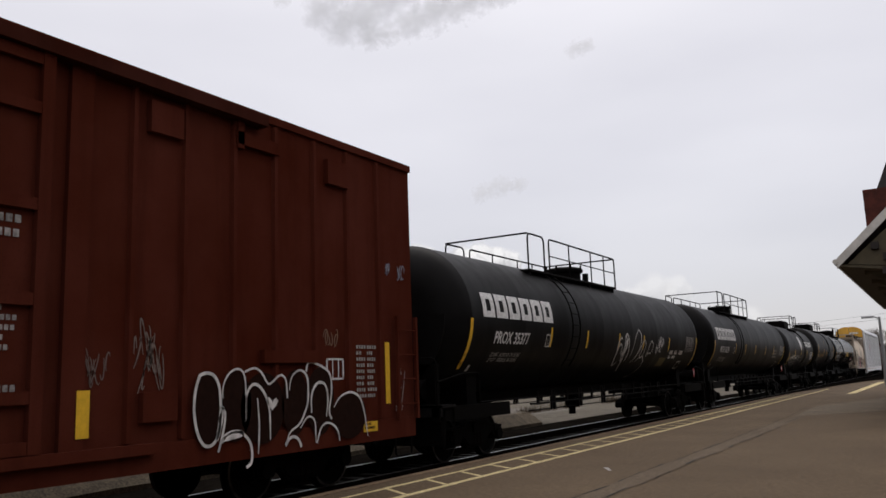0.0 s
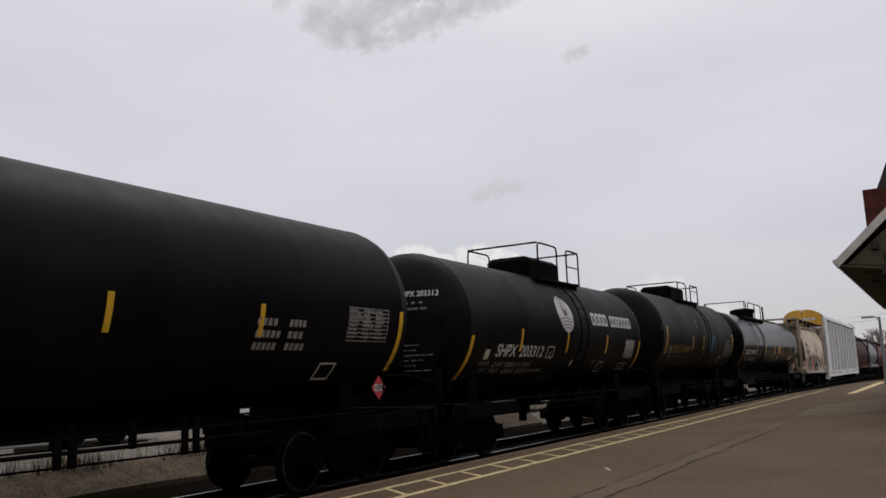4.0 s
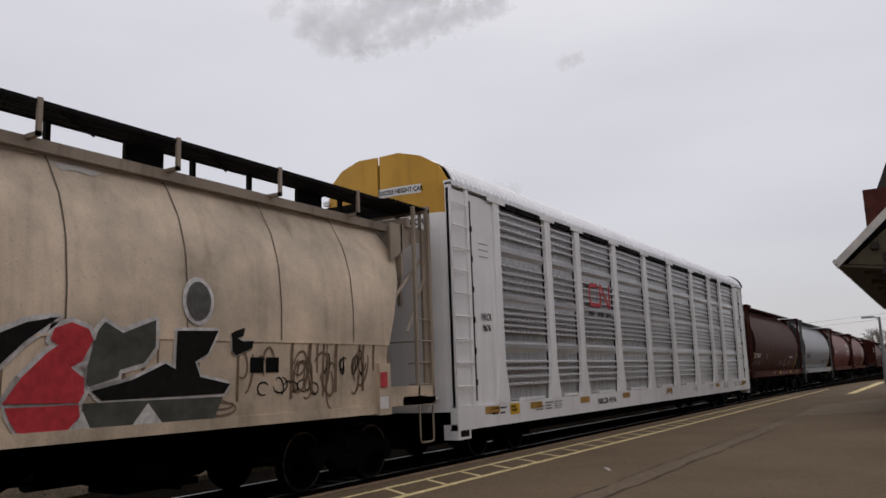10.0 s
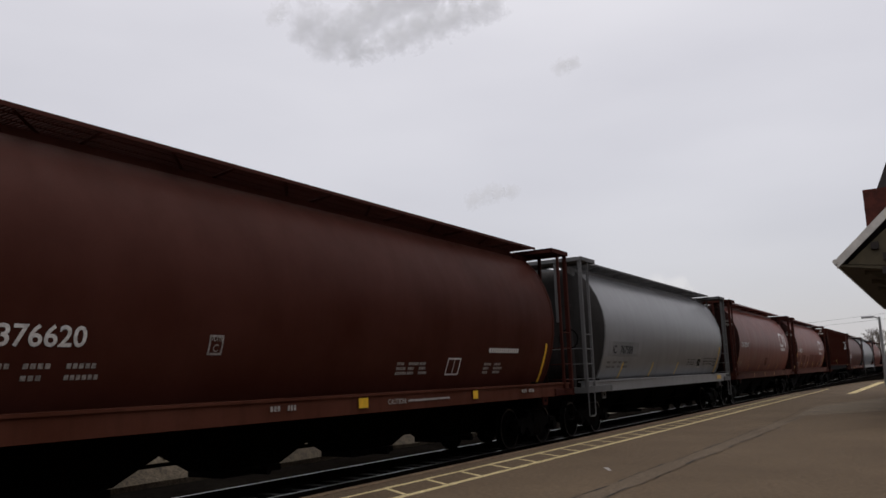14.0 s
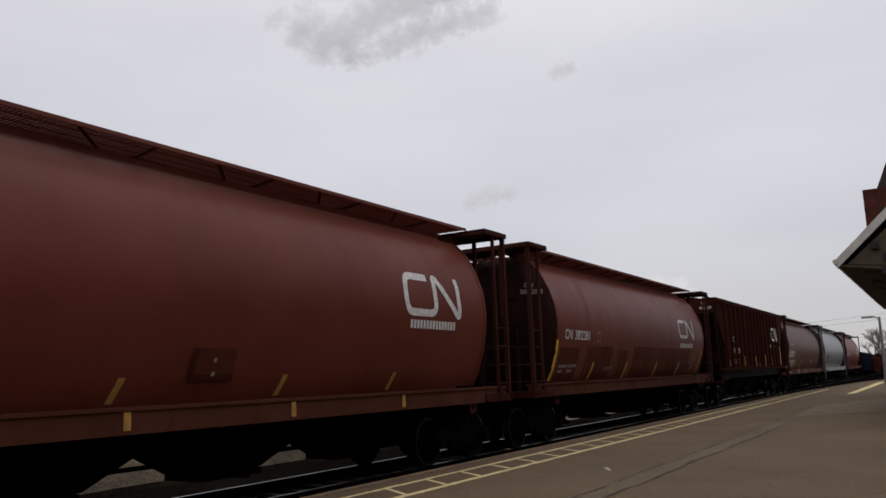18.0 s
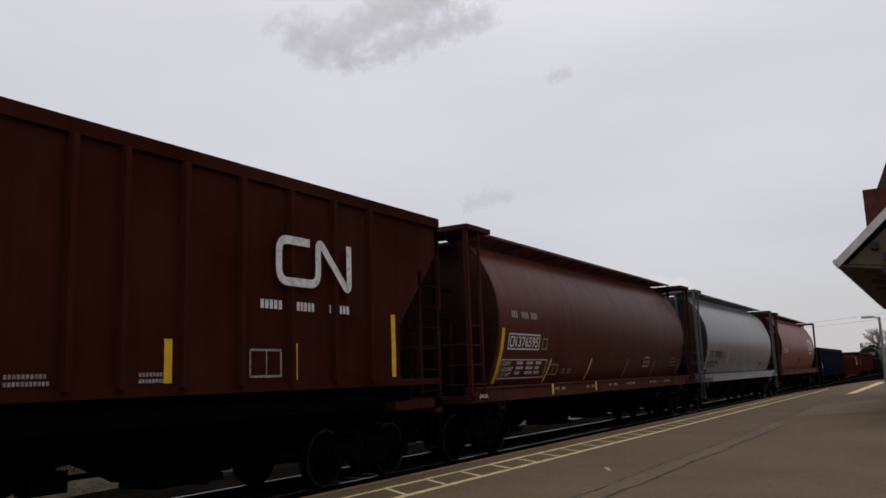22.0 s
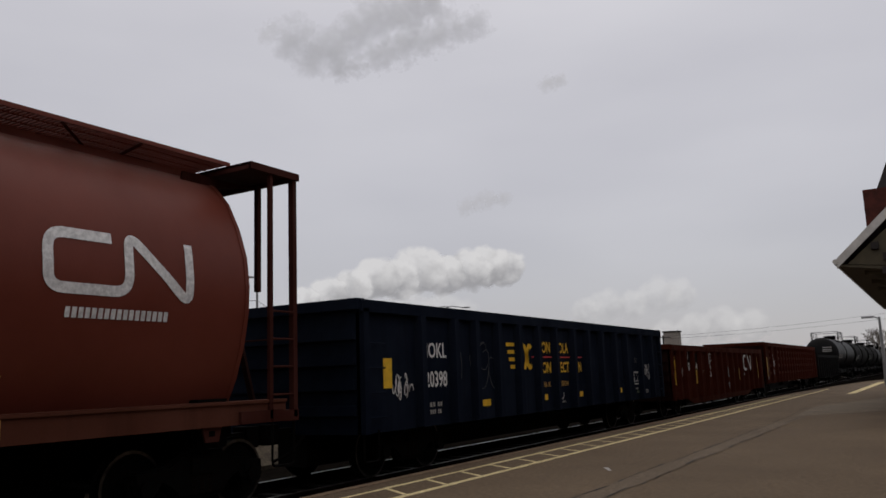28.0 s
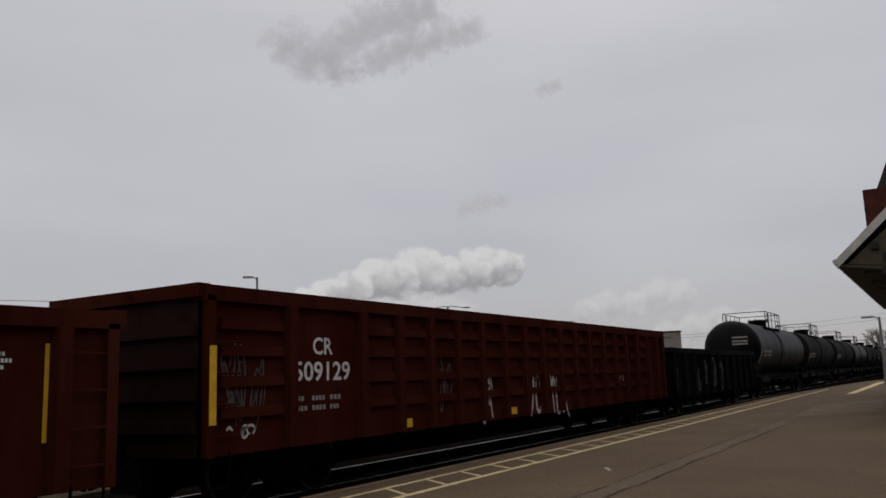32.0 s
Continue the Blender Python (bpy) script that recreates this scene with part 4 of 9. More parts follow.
# ---- tank cars ----
def tank_car(a, b, top, r, label, mat, rail_from, rail_to, hatch, long_rail, paint_on, bottom_rail=True, stub=1.15, weld=0.0015, single=False, shield=False):
    """a, b: ends of the straight shell along the train. paint_on draws its markings."""
    y0, y1 = a - stub - 0.2, b + stub + 0.2
    c, yc = car("tank_car", y0, y1, label, "tank car")
    h0, h1, zc = a - yc, b - yc, top - r
    n = 48
    rings = []
    k_head = 9
    depth = r * 0.5
    full = 0.8 if shield and not long_rail else 1.0
    for k in range(k_head):
        t = math.pi / 2 * (1 - k / k_head)
        rings.append((h0 - depth * math.sin(t), r * math.cos(t) ** full + 1e-3))
    rings += [(h0, r), (h0 + 0.02, r + 0.006), (h0 + 0.06, r)]
    segs = max(3, round((h1 - h0) / 2.6))
    for k in range(1, 1 if single else segs):
        y = h0 + (h1 - h0) * k / segs
        rings += [(y - 0.03, r), (y, r + weld), (y + 0.03, r)]
    rings += [(h1 - 0.06, r), (h1 - 0.02, r + 0.006), (h1, r)]
    for k in range(k_head - 1, -1, -1):
        t = math.pi / 2 * (1 - k / k_head)
        rings.append((h1 + depth * math.sin(t), r * math.cos(t) + 1e-3))
    bm = loft(B(), [[(q * math.cos(t), y, zc + q * math.sin(t)) for t in (2 * math.pi * k / n for k in range(n))] for y, q in rings])
    shell = part("shell", bm, mat, c, "welded cylindrical tank shell", smooth=True)
    flank = lambda z: math.sqrt(max(0.01, r * r - (z - zc) ** 2))
    # stub sills, saddles, end platforms
    for s, e in ((-1, h0), (1, h1)):
        ey = e + s * stub
        st = B()
        box(st, -0.36, 0.36, *sorted((ey, e - s * 2.7)), 0.72, 1.08)
        part("stub_sill", st, IRON, c)
        sd = B()
        prof = [(-1.0, 1.4), (-1.0, 1.05), (1.0, 1.05), (1.0, 1.4), (1.0, zc - math.sqrt(r * r - 1.0) + 0.02), (0.6, zc - math.sqrt(r * r - 0.36) + 0.03), (0, zc - r + 0.03), (-0.6, zc - math.sqrt(r * r - 0.36) + 0.03), (-1.0, zc - math.sqrt(r * r - 1.0) + 0.02)]
        prism(sd, prof, e - s * 0.9 - 0.2, e - s * 0.9 + 0.2)
        part("saddle", sd, IRON, c)
        pl = B()
        box(pl, -1.5, 1.5, *sorted((ey, ey - s * 0.55)), 1.12, 1.17)
        box(pl, -1.5, 1.5, *sorted((ey, ey - s * 0.05)), 0.95, 1.17)
        for q in (1.3, -1.46):
            part("platform_sill", box(B(), q, q + 0.16, *sorted((ey, ey - s * 2.9)), 0.86, 1.13), IRON, c)
        part("end_beam", box(B(), -1.46, 1.46, *sorted((ey - s * 0.06, ey - s * 0.2)), 0.42, 1.11), IRON, c)
        part("end_platform", pl, GRATE, c, "dark steel end platform")
        if long_rail and s < 0:
            part("air_reservoir", rod(B(), (-1.15, ey - s * 0.34, 1.43), (1.0, ey - s * 0.34, 1.43), 0.23, 14), IRON, c, "black air reservoir", smooth=True)
        if shield and s < 0:
            sh = B()
            rim = [(r * 0.93 * math.sin(a), zc - r * 0.93 * math.cos(a)) for a in np.linspace(-math.pi / 2, math.pi / 2, 15)]
            prism(sh, rim, *sorted((e + s * (depth + 0.03), e + s * (depth + 0.06))))
            part("head_shield", sh, mat, c, "black steel shield over the lower tank head")
            part("shield_foot", box(B(), -1.2, 1.2, *sorted((e + s * (depth - 0.1), e + s * (depth + 0.06))), 1.0, zc - r * 0.6), IRON, c)
        hr = B()
        part("end_handrail", tube(B(), bend([(-1.42, ey, 1.15), (-1.42, ey, 2.0), (-0.5, ey, 2.05), (-0.5, ey, 1.15)], 0.15), 0.019), IRON, c)
        tube(hr, bend([(1.42, ey, 1.15), (1.42, ey, 2.05), (0.6, ey, 2.05), (0.6, ey, 1.15)], 0.15), 0.019)
        tube(hr, bend([(1.45, ey, 1.6), (1.47, ey - s * 0.9, 1.75), (1.45, ey - s * 1.6, 1.75), (1.45, ey - s * 1.6, 1.15)], 0.15), 0.017)
        part("end_handrail", hr, IRON, c)
        stirrup(c, 1.48, ey - s * 0.1, ey - s * 0.5, 0.35, 1.1, IRON)
        if s < 0:
            part("brake_wheel", tube(B(), [(0.75 + 0.25 * math.cos(t), ey + 0.05, 1.75 + 0.25 * math.sin(t)) for t in (2 * math.pi * k / 14 for k in range(15))], 0.018, 5), IRON, c, "hand brake wheel")
        truck(c, e - s * 0.9)
        coupler(c, ey, s)
    part("centre_sill", box(B(), -0.3, 0.3, h0 + 2.6, h1 - 2.6, 1.08, zc - r + 0.12), IRON, c)
    # handrail along the bottom, belly valve, ladder to the platform
    if bottom_rail:
        for x in (1.36, -1.36):
            bt = B()
            rod(bt, (x, h0 + 0.6, 1.16), (x, h1 - 0.6, 1.16), 0.022, 6)
            rod(bt, (x, h0 + 3.0, 1.01), (x, h1 - 3.0, 1.01), 0.026, 6)
            rod(bt, (x * 0.96, h0 + 3.0, 0.86), (x * 0.96, h1 - 3.0, 0.86), 0.014, 5)
            y, k = h0 + 3.4, 0
            while y < h1 - 3.0:
                for d in ((-0.09, 0.09) if k % 2 else (0.0,)):
                    box(bt, x - 0.02, x + 0.02, y + d - 0.045, y + d + 0.045, 0.84 if k % 2 else 0.98, 1.3)
                y += 0.86
                k += 1
            part("side_rail", bt, IRON, c, "dark steel rail below the tank")
    v = B()
    rod(v, (0, -0.1, zc - r + 0.05), (0, -0.1, 0.7), 0.2, 10)
    rod(v, (0, -0.1, 0.72), (0, -0.1, 0.5), 0.11, 8)
    box(v, -0.5, 0.5, -0.45, 0.25, 0.9, 0.98)
    part("bottom_valve", v, IRON, c)
    ld = B()
    py = (rail_from + rail_to) / 2 - yc if not long_rail else rail_from - yc + (-0.08 if single else 1.2)
    for dy in (-0.24, 0.24):
        tube(ld, [(flank(z) + 0.13, py + dy, z) for z in np.linspace(0.75 if zc - r < 0.75 else zc - r + 0.55, zc + r * 0.93, 14)], 0.02, 5)
    for z in np.linspace(zc - r + 0.7, zc + r * 0.9, 9):
        rod(ld, (flank(z) + 0.13, py - 0.24, z), (flank(z) + 0.13, py + 0.24, z), 0.014, 5)
    part("ladder", ld, IRON, c, "curved steel ladder")
    # top platform with rails round the hatch
    f0, f1, hz = rail_from - yc, rail_to - yc, zc + flank(zc)
    wx = 0.92
    pz = zc + math.sqrt(r * r - wx * wx) + 0.06
    wk = B()
    for s in (1, -1):
        box(wk, *sorted((s * 0.55, s * (wx + 0.12))), f0 - (1.4 if single else 0.0), f1, pz, pz + (0.09 if single else 0.05))
        for y in np.linspace(f0 + 0.15, f1 - 0.15, 4):
            box(wk, *sorted((s * 0.5, s * (wx + 0.08))), y - 0.03, y + 0.03, pz - 0.18, pz)
    box(wk, -wx - 0.12, wx + 0.12, f1 - 0.35, f1, pz + 0.02, pz + 0.06)
    part("top_platform", wk, GRATE, c, "dark steel grating platform")
    rt = pz + (0.86 if single else 0.72 if r > 1.6 else 0.95)
    hr = B()
    for s in ((1,) if single else (1, -1)):
        x = s * (wx + 0.1) - (0.35 if s < 0 and long_rail and not single else 0.0)
        mid = f0 + (f1 - f0) * (0.62 if not long_rail else 0.17)
        g0, g1 = (mid - 0.1, mid + 0.22) if long_rail else (f0 + 1.21, f0 + 1.86)
        if single:
            g0, g1 = f0 + 3.44, f1 - 0.3
            rod(hr, (x, f0 + 1.68, pz), (x, f0 + 1.68, rt), 0.024, 6)
            for sx in (x, -x):
                tube(hr, bend([(sx, f0 - 0.95, pz), (sx, f0 - 0.95, rt), (sx, f0 - 0.55, rt - 0.05), (sx, f0 - 0.55, pz)], 0.12), 0.024)
            tube(hr, [(-x, f0 - 0.95, rt), (x, f0 - 0.95, rt)], 0.024)
            tube(hr, [(x, g0 + (g1 - g0) * q / 8, rt - 0.06 - 0.16 * math.sin(math.pi * q / 8)) for q in range(9)], 0.009, 4)
        tube(hr, bend([(x, f0, pz), (x, f0, rt), (x, g0, rt), (x, g0, pz)], 0.16), 0.024)
        tube(hr, bend([(x, g1, pz), (x, g1, rt), (x, f1, rt), (x, f1, pz)], 0.12), 0.024)
        if long_rail and not single:
            for q in (0.42, 0.68, 0.85):
                rod(hr, (x, f0 + (f1 - f0) * q, pz), (x, f0 + (f1 - f0) * q, rt), 0.02, 5)
        if not single:
            rod(hr, (x, g1, pz + 0.5), (x, f1, pz + 0.5), 0.018, 5)
    for y in (() if single else (f0, f1)):
        tube(hr, [(-wx - (0.45 if long_rail else 0.1), y, rt), (wx + 0.1, y, rt)], 0.024)
    part("handrail", hr, IRON, c, "black tubular handrail round the hatch")
    hy = hatch - yc
    hd = B()
    big = 1.2 if single else 1.0
    if long_rail:
        loft(hd, [[(q * math.cos(t), hy + q * math.sin(t), z) for t in (2 * math.pi * k / 20 for k in range(20))] for z, q in ((hz - 0.1, 0.5 * big), (hz + 0.22 * big * big, 0.5 * big), (hz + 0.22 * big * big, 0.58 * big), (hz + 0.3 * big * big, 0.58 * big), (hz + 0.36 * big * big, 0.45 * big), (hz + 0.4 * big * big, 0.1))])
        for k in range(8):
            t = 2 * math.pi * k / 8
            rod(hd, (0.55 * big * math.cos(t), hy + 0.55 * big * math.sin(t), hz + 0.2), (0.55 * big * math.cos(t), hy + 0.55 * big * math.sin(t), hz + 0.4 * big), 0.03, 5)
    else:
        prof = [(-0.62, -0.1), (0.62, -0.1), (0.62, 0.34), (0.48, 0.44), (-0.48, 0.44), (-0.62, 0.34)]
        loft(hd, [[(x * q, hy + d, hz + z * (q if z > 0 else 1)) for x, z in prof] for d, q in ((-0.98, 0.8), (-0.9, 1.0), (0.9, 1.0), (0.98, 0.8))])
    part("hatch_dome", hd, IRON, c, "black hatch housing")
    vl = B()
    rod(vl, (0.2, hy + 1.25, hz - 0.05), (0.2, hy + 1.25, hz + 0.3), 0.1, 8)
    rod(vl, (-0.25, hy + 1.35, hz - 0.05), (-0.25, hy + 1.35, hz + 0.22), 0.08, 8)
    part("safety_valve", vl, IRON, c)
    paint_on(c, flank, yc, h0, h1, zc + 0.15, r)
    return c


def placard(c, flank, y, z, parent_label="red diamond hazard placard with the number 1075", s=0.2):
    bm = B()
    bm.faces.new([bm.verts.new((flank(z) + 0.03, y + a, z + b)) for a, b in ((-s, 0), (0, -s), (s, 0), (0, s))])
    p = part("placard", bm, SIGN_RED, c, parent_label)
    wide = lambda q: flank(z) + 0.024
    strip("placard_band", wide, y - s * 0.6, y + s * 0.6, z - s * 0.27, z + s * 0.27, WHITE_INK, p)
    letters("placard_number", "1075", wide, y - s * 0.5, y + s * 0.5, z - s * 0.2, z + s * 0.2, BLACK_INK, p, off=0.014)


def table_mark(c, flank, y0, y1, z0, z1, mat=DULL_INK, rows=8):
    bm = B()
    for k in range(rows + 1):
        z = z0 + (z1 - z0) * k / rows
        patch(bm, flank, y0, y1, z - 0.008, z + 0.008, n=1)
    for y in (y0, y0 + (y1 - y0) * 0.47, y1 - 0.02):
        patch(bm, flank, y, y + 0.015, z0, z1, n=4)
    t = tagged(part("inspection_table", bm, mat, c, "stencilled inspection table"), kind="stuff")
    bars("table_writing", flank, y0 + 0.04, y1 - 0.04, z0 + 0.02, z1 - 0.02, rows, mat, t, rows, 3, 0.62)


def mark_procor(number):
    def draw(c, flank, yc, h0, h1, zc, r):
        L = h0
        block_logo("company_name", flank, L + 0.5, L + 4.1, zc - 0.15, zc + 0.36, 6, WHITE_INK, c, "large white block lettering", 0.32)
        letters("car_number", "PROX " + number, flank, L + 1.05, L + 2.72, zc - 0.69, zc - 0.43, WHITE_INK, c, slant=0.12)
        letters("capacity_words", "LD LMT  163500 LB  74 150 KG\nLT WT    99500 LB  45 150 KG" if number == "35377" else "LD LMT  163700 LB  74 250 KG\nLT WT    99300 LB  45 050 KG", flank, L + 1.06, L + 2.44, zc - 1.07, zc - 0.87, DULL_INK, c, slant=0.12)
        strip("reflector", flank, L - 0.03, L + 0.08, zc - 1.2, zc - 0.2, YELLOW, c)
        strip("reflector", flank, h1 - 0.1, h1 + 0.01, zc - 1.2, zc - 0.2, YELLOW, c)
        for f in ((0.223, 0.357, 0.5, 0.63, 0.79) if number == "35377" else (0.235, 0.36, 0.5, 0.66, 0.8)):
            strip("reflector", flank, L + (h1 - L) * f, L + (h1 - L) * f + 0.09, zc - 0.72, zc - 0.26, YELLOW, c)
        frame_mark("class_box", flank, L + 3.66, L + 3.9, zc - 0.72, zc - 0.43, WHITE_INK, c, 0.022)
        letters("class_letter", "C", flank, L + 3.74, L + 3.82, zc - 0.66, zc - 0.56, DULL_INK, c)
        table_mark(c, flank, h1 - 1.5, h1 - 0.42, zc - 0.72, zc - 0.2)
        frame_mark("data_box", flank, h1 - 1.9, h1 - 1.5, zc - 1.32, zc - 1.06, WHITE_INK, c)
        if number == "35377":
            Y = lambda v: v - yc
            drop = [(Y(-104.36), 2.13), (Y(-104.28), 2.46), (Y(-104.12), 2.63), (Y(-103.9), 2.55), (Y(-103.86), 2.38), (Y(-103.95), 2.22), (Y(-104.25), 2.24), (Y(-104.36), 2.13)]
            part("graffiti", stroke(B(), flank, drop, 0.035), SPRAY_WHITE, c, "white sprayed drop")
            big = stroke(B(), flank, [(Y(-105.18), 2.24), (Y(-105.0), 2.55), (Y(-104.8), 2.64), (Y(-104.66), 2.5), (Y(-104.66), 2.25), (Y(-104.8), 2.1), (Y(-104.95), 2.08), (Y(-105.0), 2.22), (Y(-104.9), 2.36)], 0.035)
            stroke(big, flank, [(Y(-105.2), 1.97), (Y(-104.95), 2.1), (Y(-104.65), 2.12), (Y(-104.38), 1.96), (Y(-104.31), 1.7), (Y(-104.5), 1.54), (Y(-104.86), 1.5)], 0.03, taper=True)
            stroke(big, flank, [(Y(-105.9), 2.1), (Y(-105.75), 2.7), (Y(-105.45), 2.95), (Y(-105.2), 2.8), (Y(-105.15), 2.45), (Y(-105.3), 2.15), (Y(-105.6), 1.9)], 0.045, taper=True)
            part("graffiti", big, SPRAY_WHITE, c, "white sprayed loops")
            squiggle("graffiti", flank, Y(-103.5), Y(-102.8), 2.25, 2.75, 0.05, SPRAY_WHITE, c, 17, 6, "white sprayed scrawl")
            squiggle("graffiti", flank, Y(-107.3), Y(-105.9), 1.8, 2.75, 0.05, SPRAY_WHITE, c, 5, 6, "white sprayed scrawl")
            strip("notice_plate", flank, Y(-102.78), Y(-102.05), 1.82, 2.1, plain("dim_yellow_plate", (0.09, 0.065, 0.012)), c, "dirty yellow notice plate", 0.1)
            bars("hazard_words", flank, Y(-101.82), Y(-100.05), 2.2, 2.34, 1, WHITE_INK, c, 7, 3, 0.9)
            bars("hazard_words", flank, Y(-101.8), Y(-100.94), 2.06, 2.17, 1, WHITE_INK, c, 8, 2, 0.9)
        else:
            bars("hazard_words", flank, h1 - 3.5, h1 - 2.2, zc - 0.95, zc - 0.45, 3, DULL_INK, c, 7, 2)
        side = lambda z: 1.38
        placard(c, side, h1 - (0.19 if number == "35377" else 0.53), 1.55)
        strip("inlet_tag", flank, L + 0.38, L + 0.46, zc - 1.25, zc - 1.13, WHITE_INK, c)
    return draw


def head_words(c, h0, zc, r, rows):
    """Stencilled lines on the leading dished head: words or None for a bar, then z and x ranges."""
    for body, z0, z1, x0, x1, mat in rows:
        if body:
            ob = letters("head_stencil", body, lambda z: 0.0, x0, x1, z0, z1, mat, c)
        else:
            ob = bars("head_stencil", lambda z: 0.0, x0, x1, z0, z1, 1, mat, c, int(z0 * 100), 3, 0.8)
        for v in ob.data.vertices:
            x, y, z = v.co
            q = min(0.97, math.hypot(y, z - zc) / r)
            v.co = (y, h0 - r * 0.5 * math.sqrt(1 - q ** 2.5) - 0.02, z)


def mark_corn(c, flank, yc, h0, h1, zc, r):
    Y = lambda v: v - yc
    letters("car_mark", "SHPX", flank, Y(-74.32), Y(-73.36), 2.08, 2.35, WHITE_INK, c, "bold white car lettering", slant=0.08)
    letters("car_number", "203312", flank, Y(-73.17), Y(-71.92), 2.08, 2.34, WHITE_INK, c, slant=0.08)
    letters("capacity_words", "LD LMT  200800 LB  91 100 KG\nLT WT     62200 LB   28 200 KG", flank, Y(-74.28), Y(-72.33), 1.72, 1.97, DULL_INK, c, slant=0.15)
    bars("small_writing", flank, Y(-72.28), Y(-71.52), 1.74, 1.81, 1, DULL_INK, c, 5, 2, 0.9)
    frame_mark("class_box", flank, Y(-71.7), Y(-71.3), 2.06, 2.34, WHITE_INK, c, 0.025)
    letters("class_letter", "C", flank, Y(-71.55), Y(-71.43), 2.1, 2.21, WHITE_INK, c)
    head_words(c, h0, zc - 0.15, r, (("SHPX 203312", 3.3, 3.42, 0.3, 1.1, WHITE_INK), (None, 3.14, 3.2, 0.42, 0.9, DULL_INK), (None, 3.02, 3.08, 0.42, 0.95, DULL_INK)))
    for k, w in enumerate((0.4, 0.3, 0.8, 0.5, 0.3, 0.65)):
        ob = bars("shield_stencil", lambda z: 0.0, 0.45, 0.45 + w, 2.3 - k * 0.1, 2.34 - k * 0.1, 1, DULL_INK, c, k, 3, 0.6)
        for v in ob.data.vertices:
            x, y, z = v.co
            v.co = (y, h0 - r * 0.5 - 0.07, z)
    # oval emblem with dark ribs, leaning to the right at its foot
    cy, cz, eh, ew = Y(-70.62), 3.16, 0.47, 0.45
    sh = lambda z: -0.14 * (z - cz)
    bm = B()
    n = 14
    rows = []
    for k in range(n + 1):
        z = cz - eh + 2 * eh * k / n
        w = ew * math.sqrt(max(0.004, 1 - ((z - cz) / eh) ** 2)) * (1.05 if z > cz else 1.0)
        rows.append([bm.verts.new((flank(z) + 0.009, cy + sh(z) - w, z)), bm.verts.new((flank(z) + 0.009, cy + sh(z) + w, z))])
    for a, b in zip(rows, rows[1:]):
        bm.faces.new((a[0], a[1], b[1], b[0]))
    emblem = part("company_emblem", bm, WHITE_INK, c, "white oval company emblem")
    ln = B()
    for q in (-0.72, -0.4, -0.1, 0.2, 0.5, 0.78):
        stroke(ln, flank, [(cy + sh(z) + q * ew * math.sqrt(max(0.0, 1 - ((z - cz) / eh) ** 2)) * (0.2 + 0.8 * (z - cz + 0.05) / eh if z > cz - 0.04 else 0.2), z) for z in np.linspace(cz + eh * 0.95, cz - 0.04, 8)], 0.016, 0.016)
    for q in (0.12, 0.2, 0.28, 0.36):
        w = ew * math.sqrt(1 - (q / eh) ** 2) * 0.95
        stroke(ln, flank, [(cy + sh(cz - q) + w * u, cz - q - 0.05 * (u * u - 0.5)) for u in (-1, -0.6, -0.2, 0.2, 0.6, 1)], 0.014, 0.016)
    part("emblem_ribs", ln, BLACK_INK, emblem)
    block_logo("company_name", flank, Y(-68.85), Y(-67.6), 2.95, 3.29, 4, WHITE_INK, c, "white company lettering", 0.3)
    block_logo("company_name", flank, Y(-67.4), Y(-65.6), 2.95, 3.27, 7, WHITE_INK, c, "white company lettering", 0.3)
    for y in (-73.25, -70.6, -67.78):
        strip("reflector", flank, Y(y), Y(y) + 0.1, 2.2, 2.7, YELLOW, c)
    strip("reflector", flank, h1 - 0.08, h1 + 0.03, zc - 1.2, zc - 0.35, YELLOW, c)
    strip("reflector", flank, h0 + 0.08, h0 + 0.2, 1.62, 2.5, YELLOW, c)
    table_mark(c, flank, h1 - 1.3, h1 - 0.5, zc - 0.85, zc - 0.35, WHITE_INK)
    strip("notice", flank, Y(-74.8), Y(-74.6), 2.03, 2.23, PALE_STRIP, c)
    strip("notice", flank, Y(-74.88), Y(-74.42), 1.9, 1.99, SPRAY_GREY, c)
    strip("notice", flank, Y(-74.72), Y(-74.45), 1.78, 1.84, SPRAY_GREY, c)
    strip("notice", flank, Y(-69.99), Y(-69.88), 1.87, 2.02, PALE_STRIP, c)
    part("round_mark", stroke(B(), flank, arc(Y(-68.42), 1.93, 0.07, 0.09, 0, 360, 12), 0.015), DULL_INK, c)
    frame_mark("data_box", flank, Y(-67.98), Y(-67.55), 1.7, 1.98, WHITE_INK, c, 0.02, 2)
    bars("small_writing", flank, Y(-71.28), Y(-70.6), 1.5, 1.64, 3, DULL_INK, c, 2, 2, 0.4)
    bars("small_writing", flank, h1 - 1.4, h1 - 0.6, zc - 1.25, zc - 1.0, 3, DULL_INK, c, 2, 2)


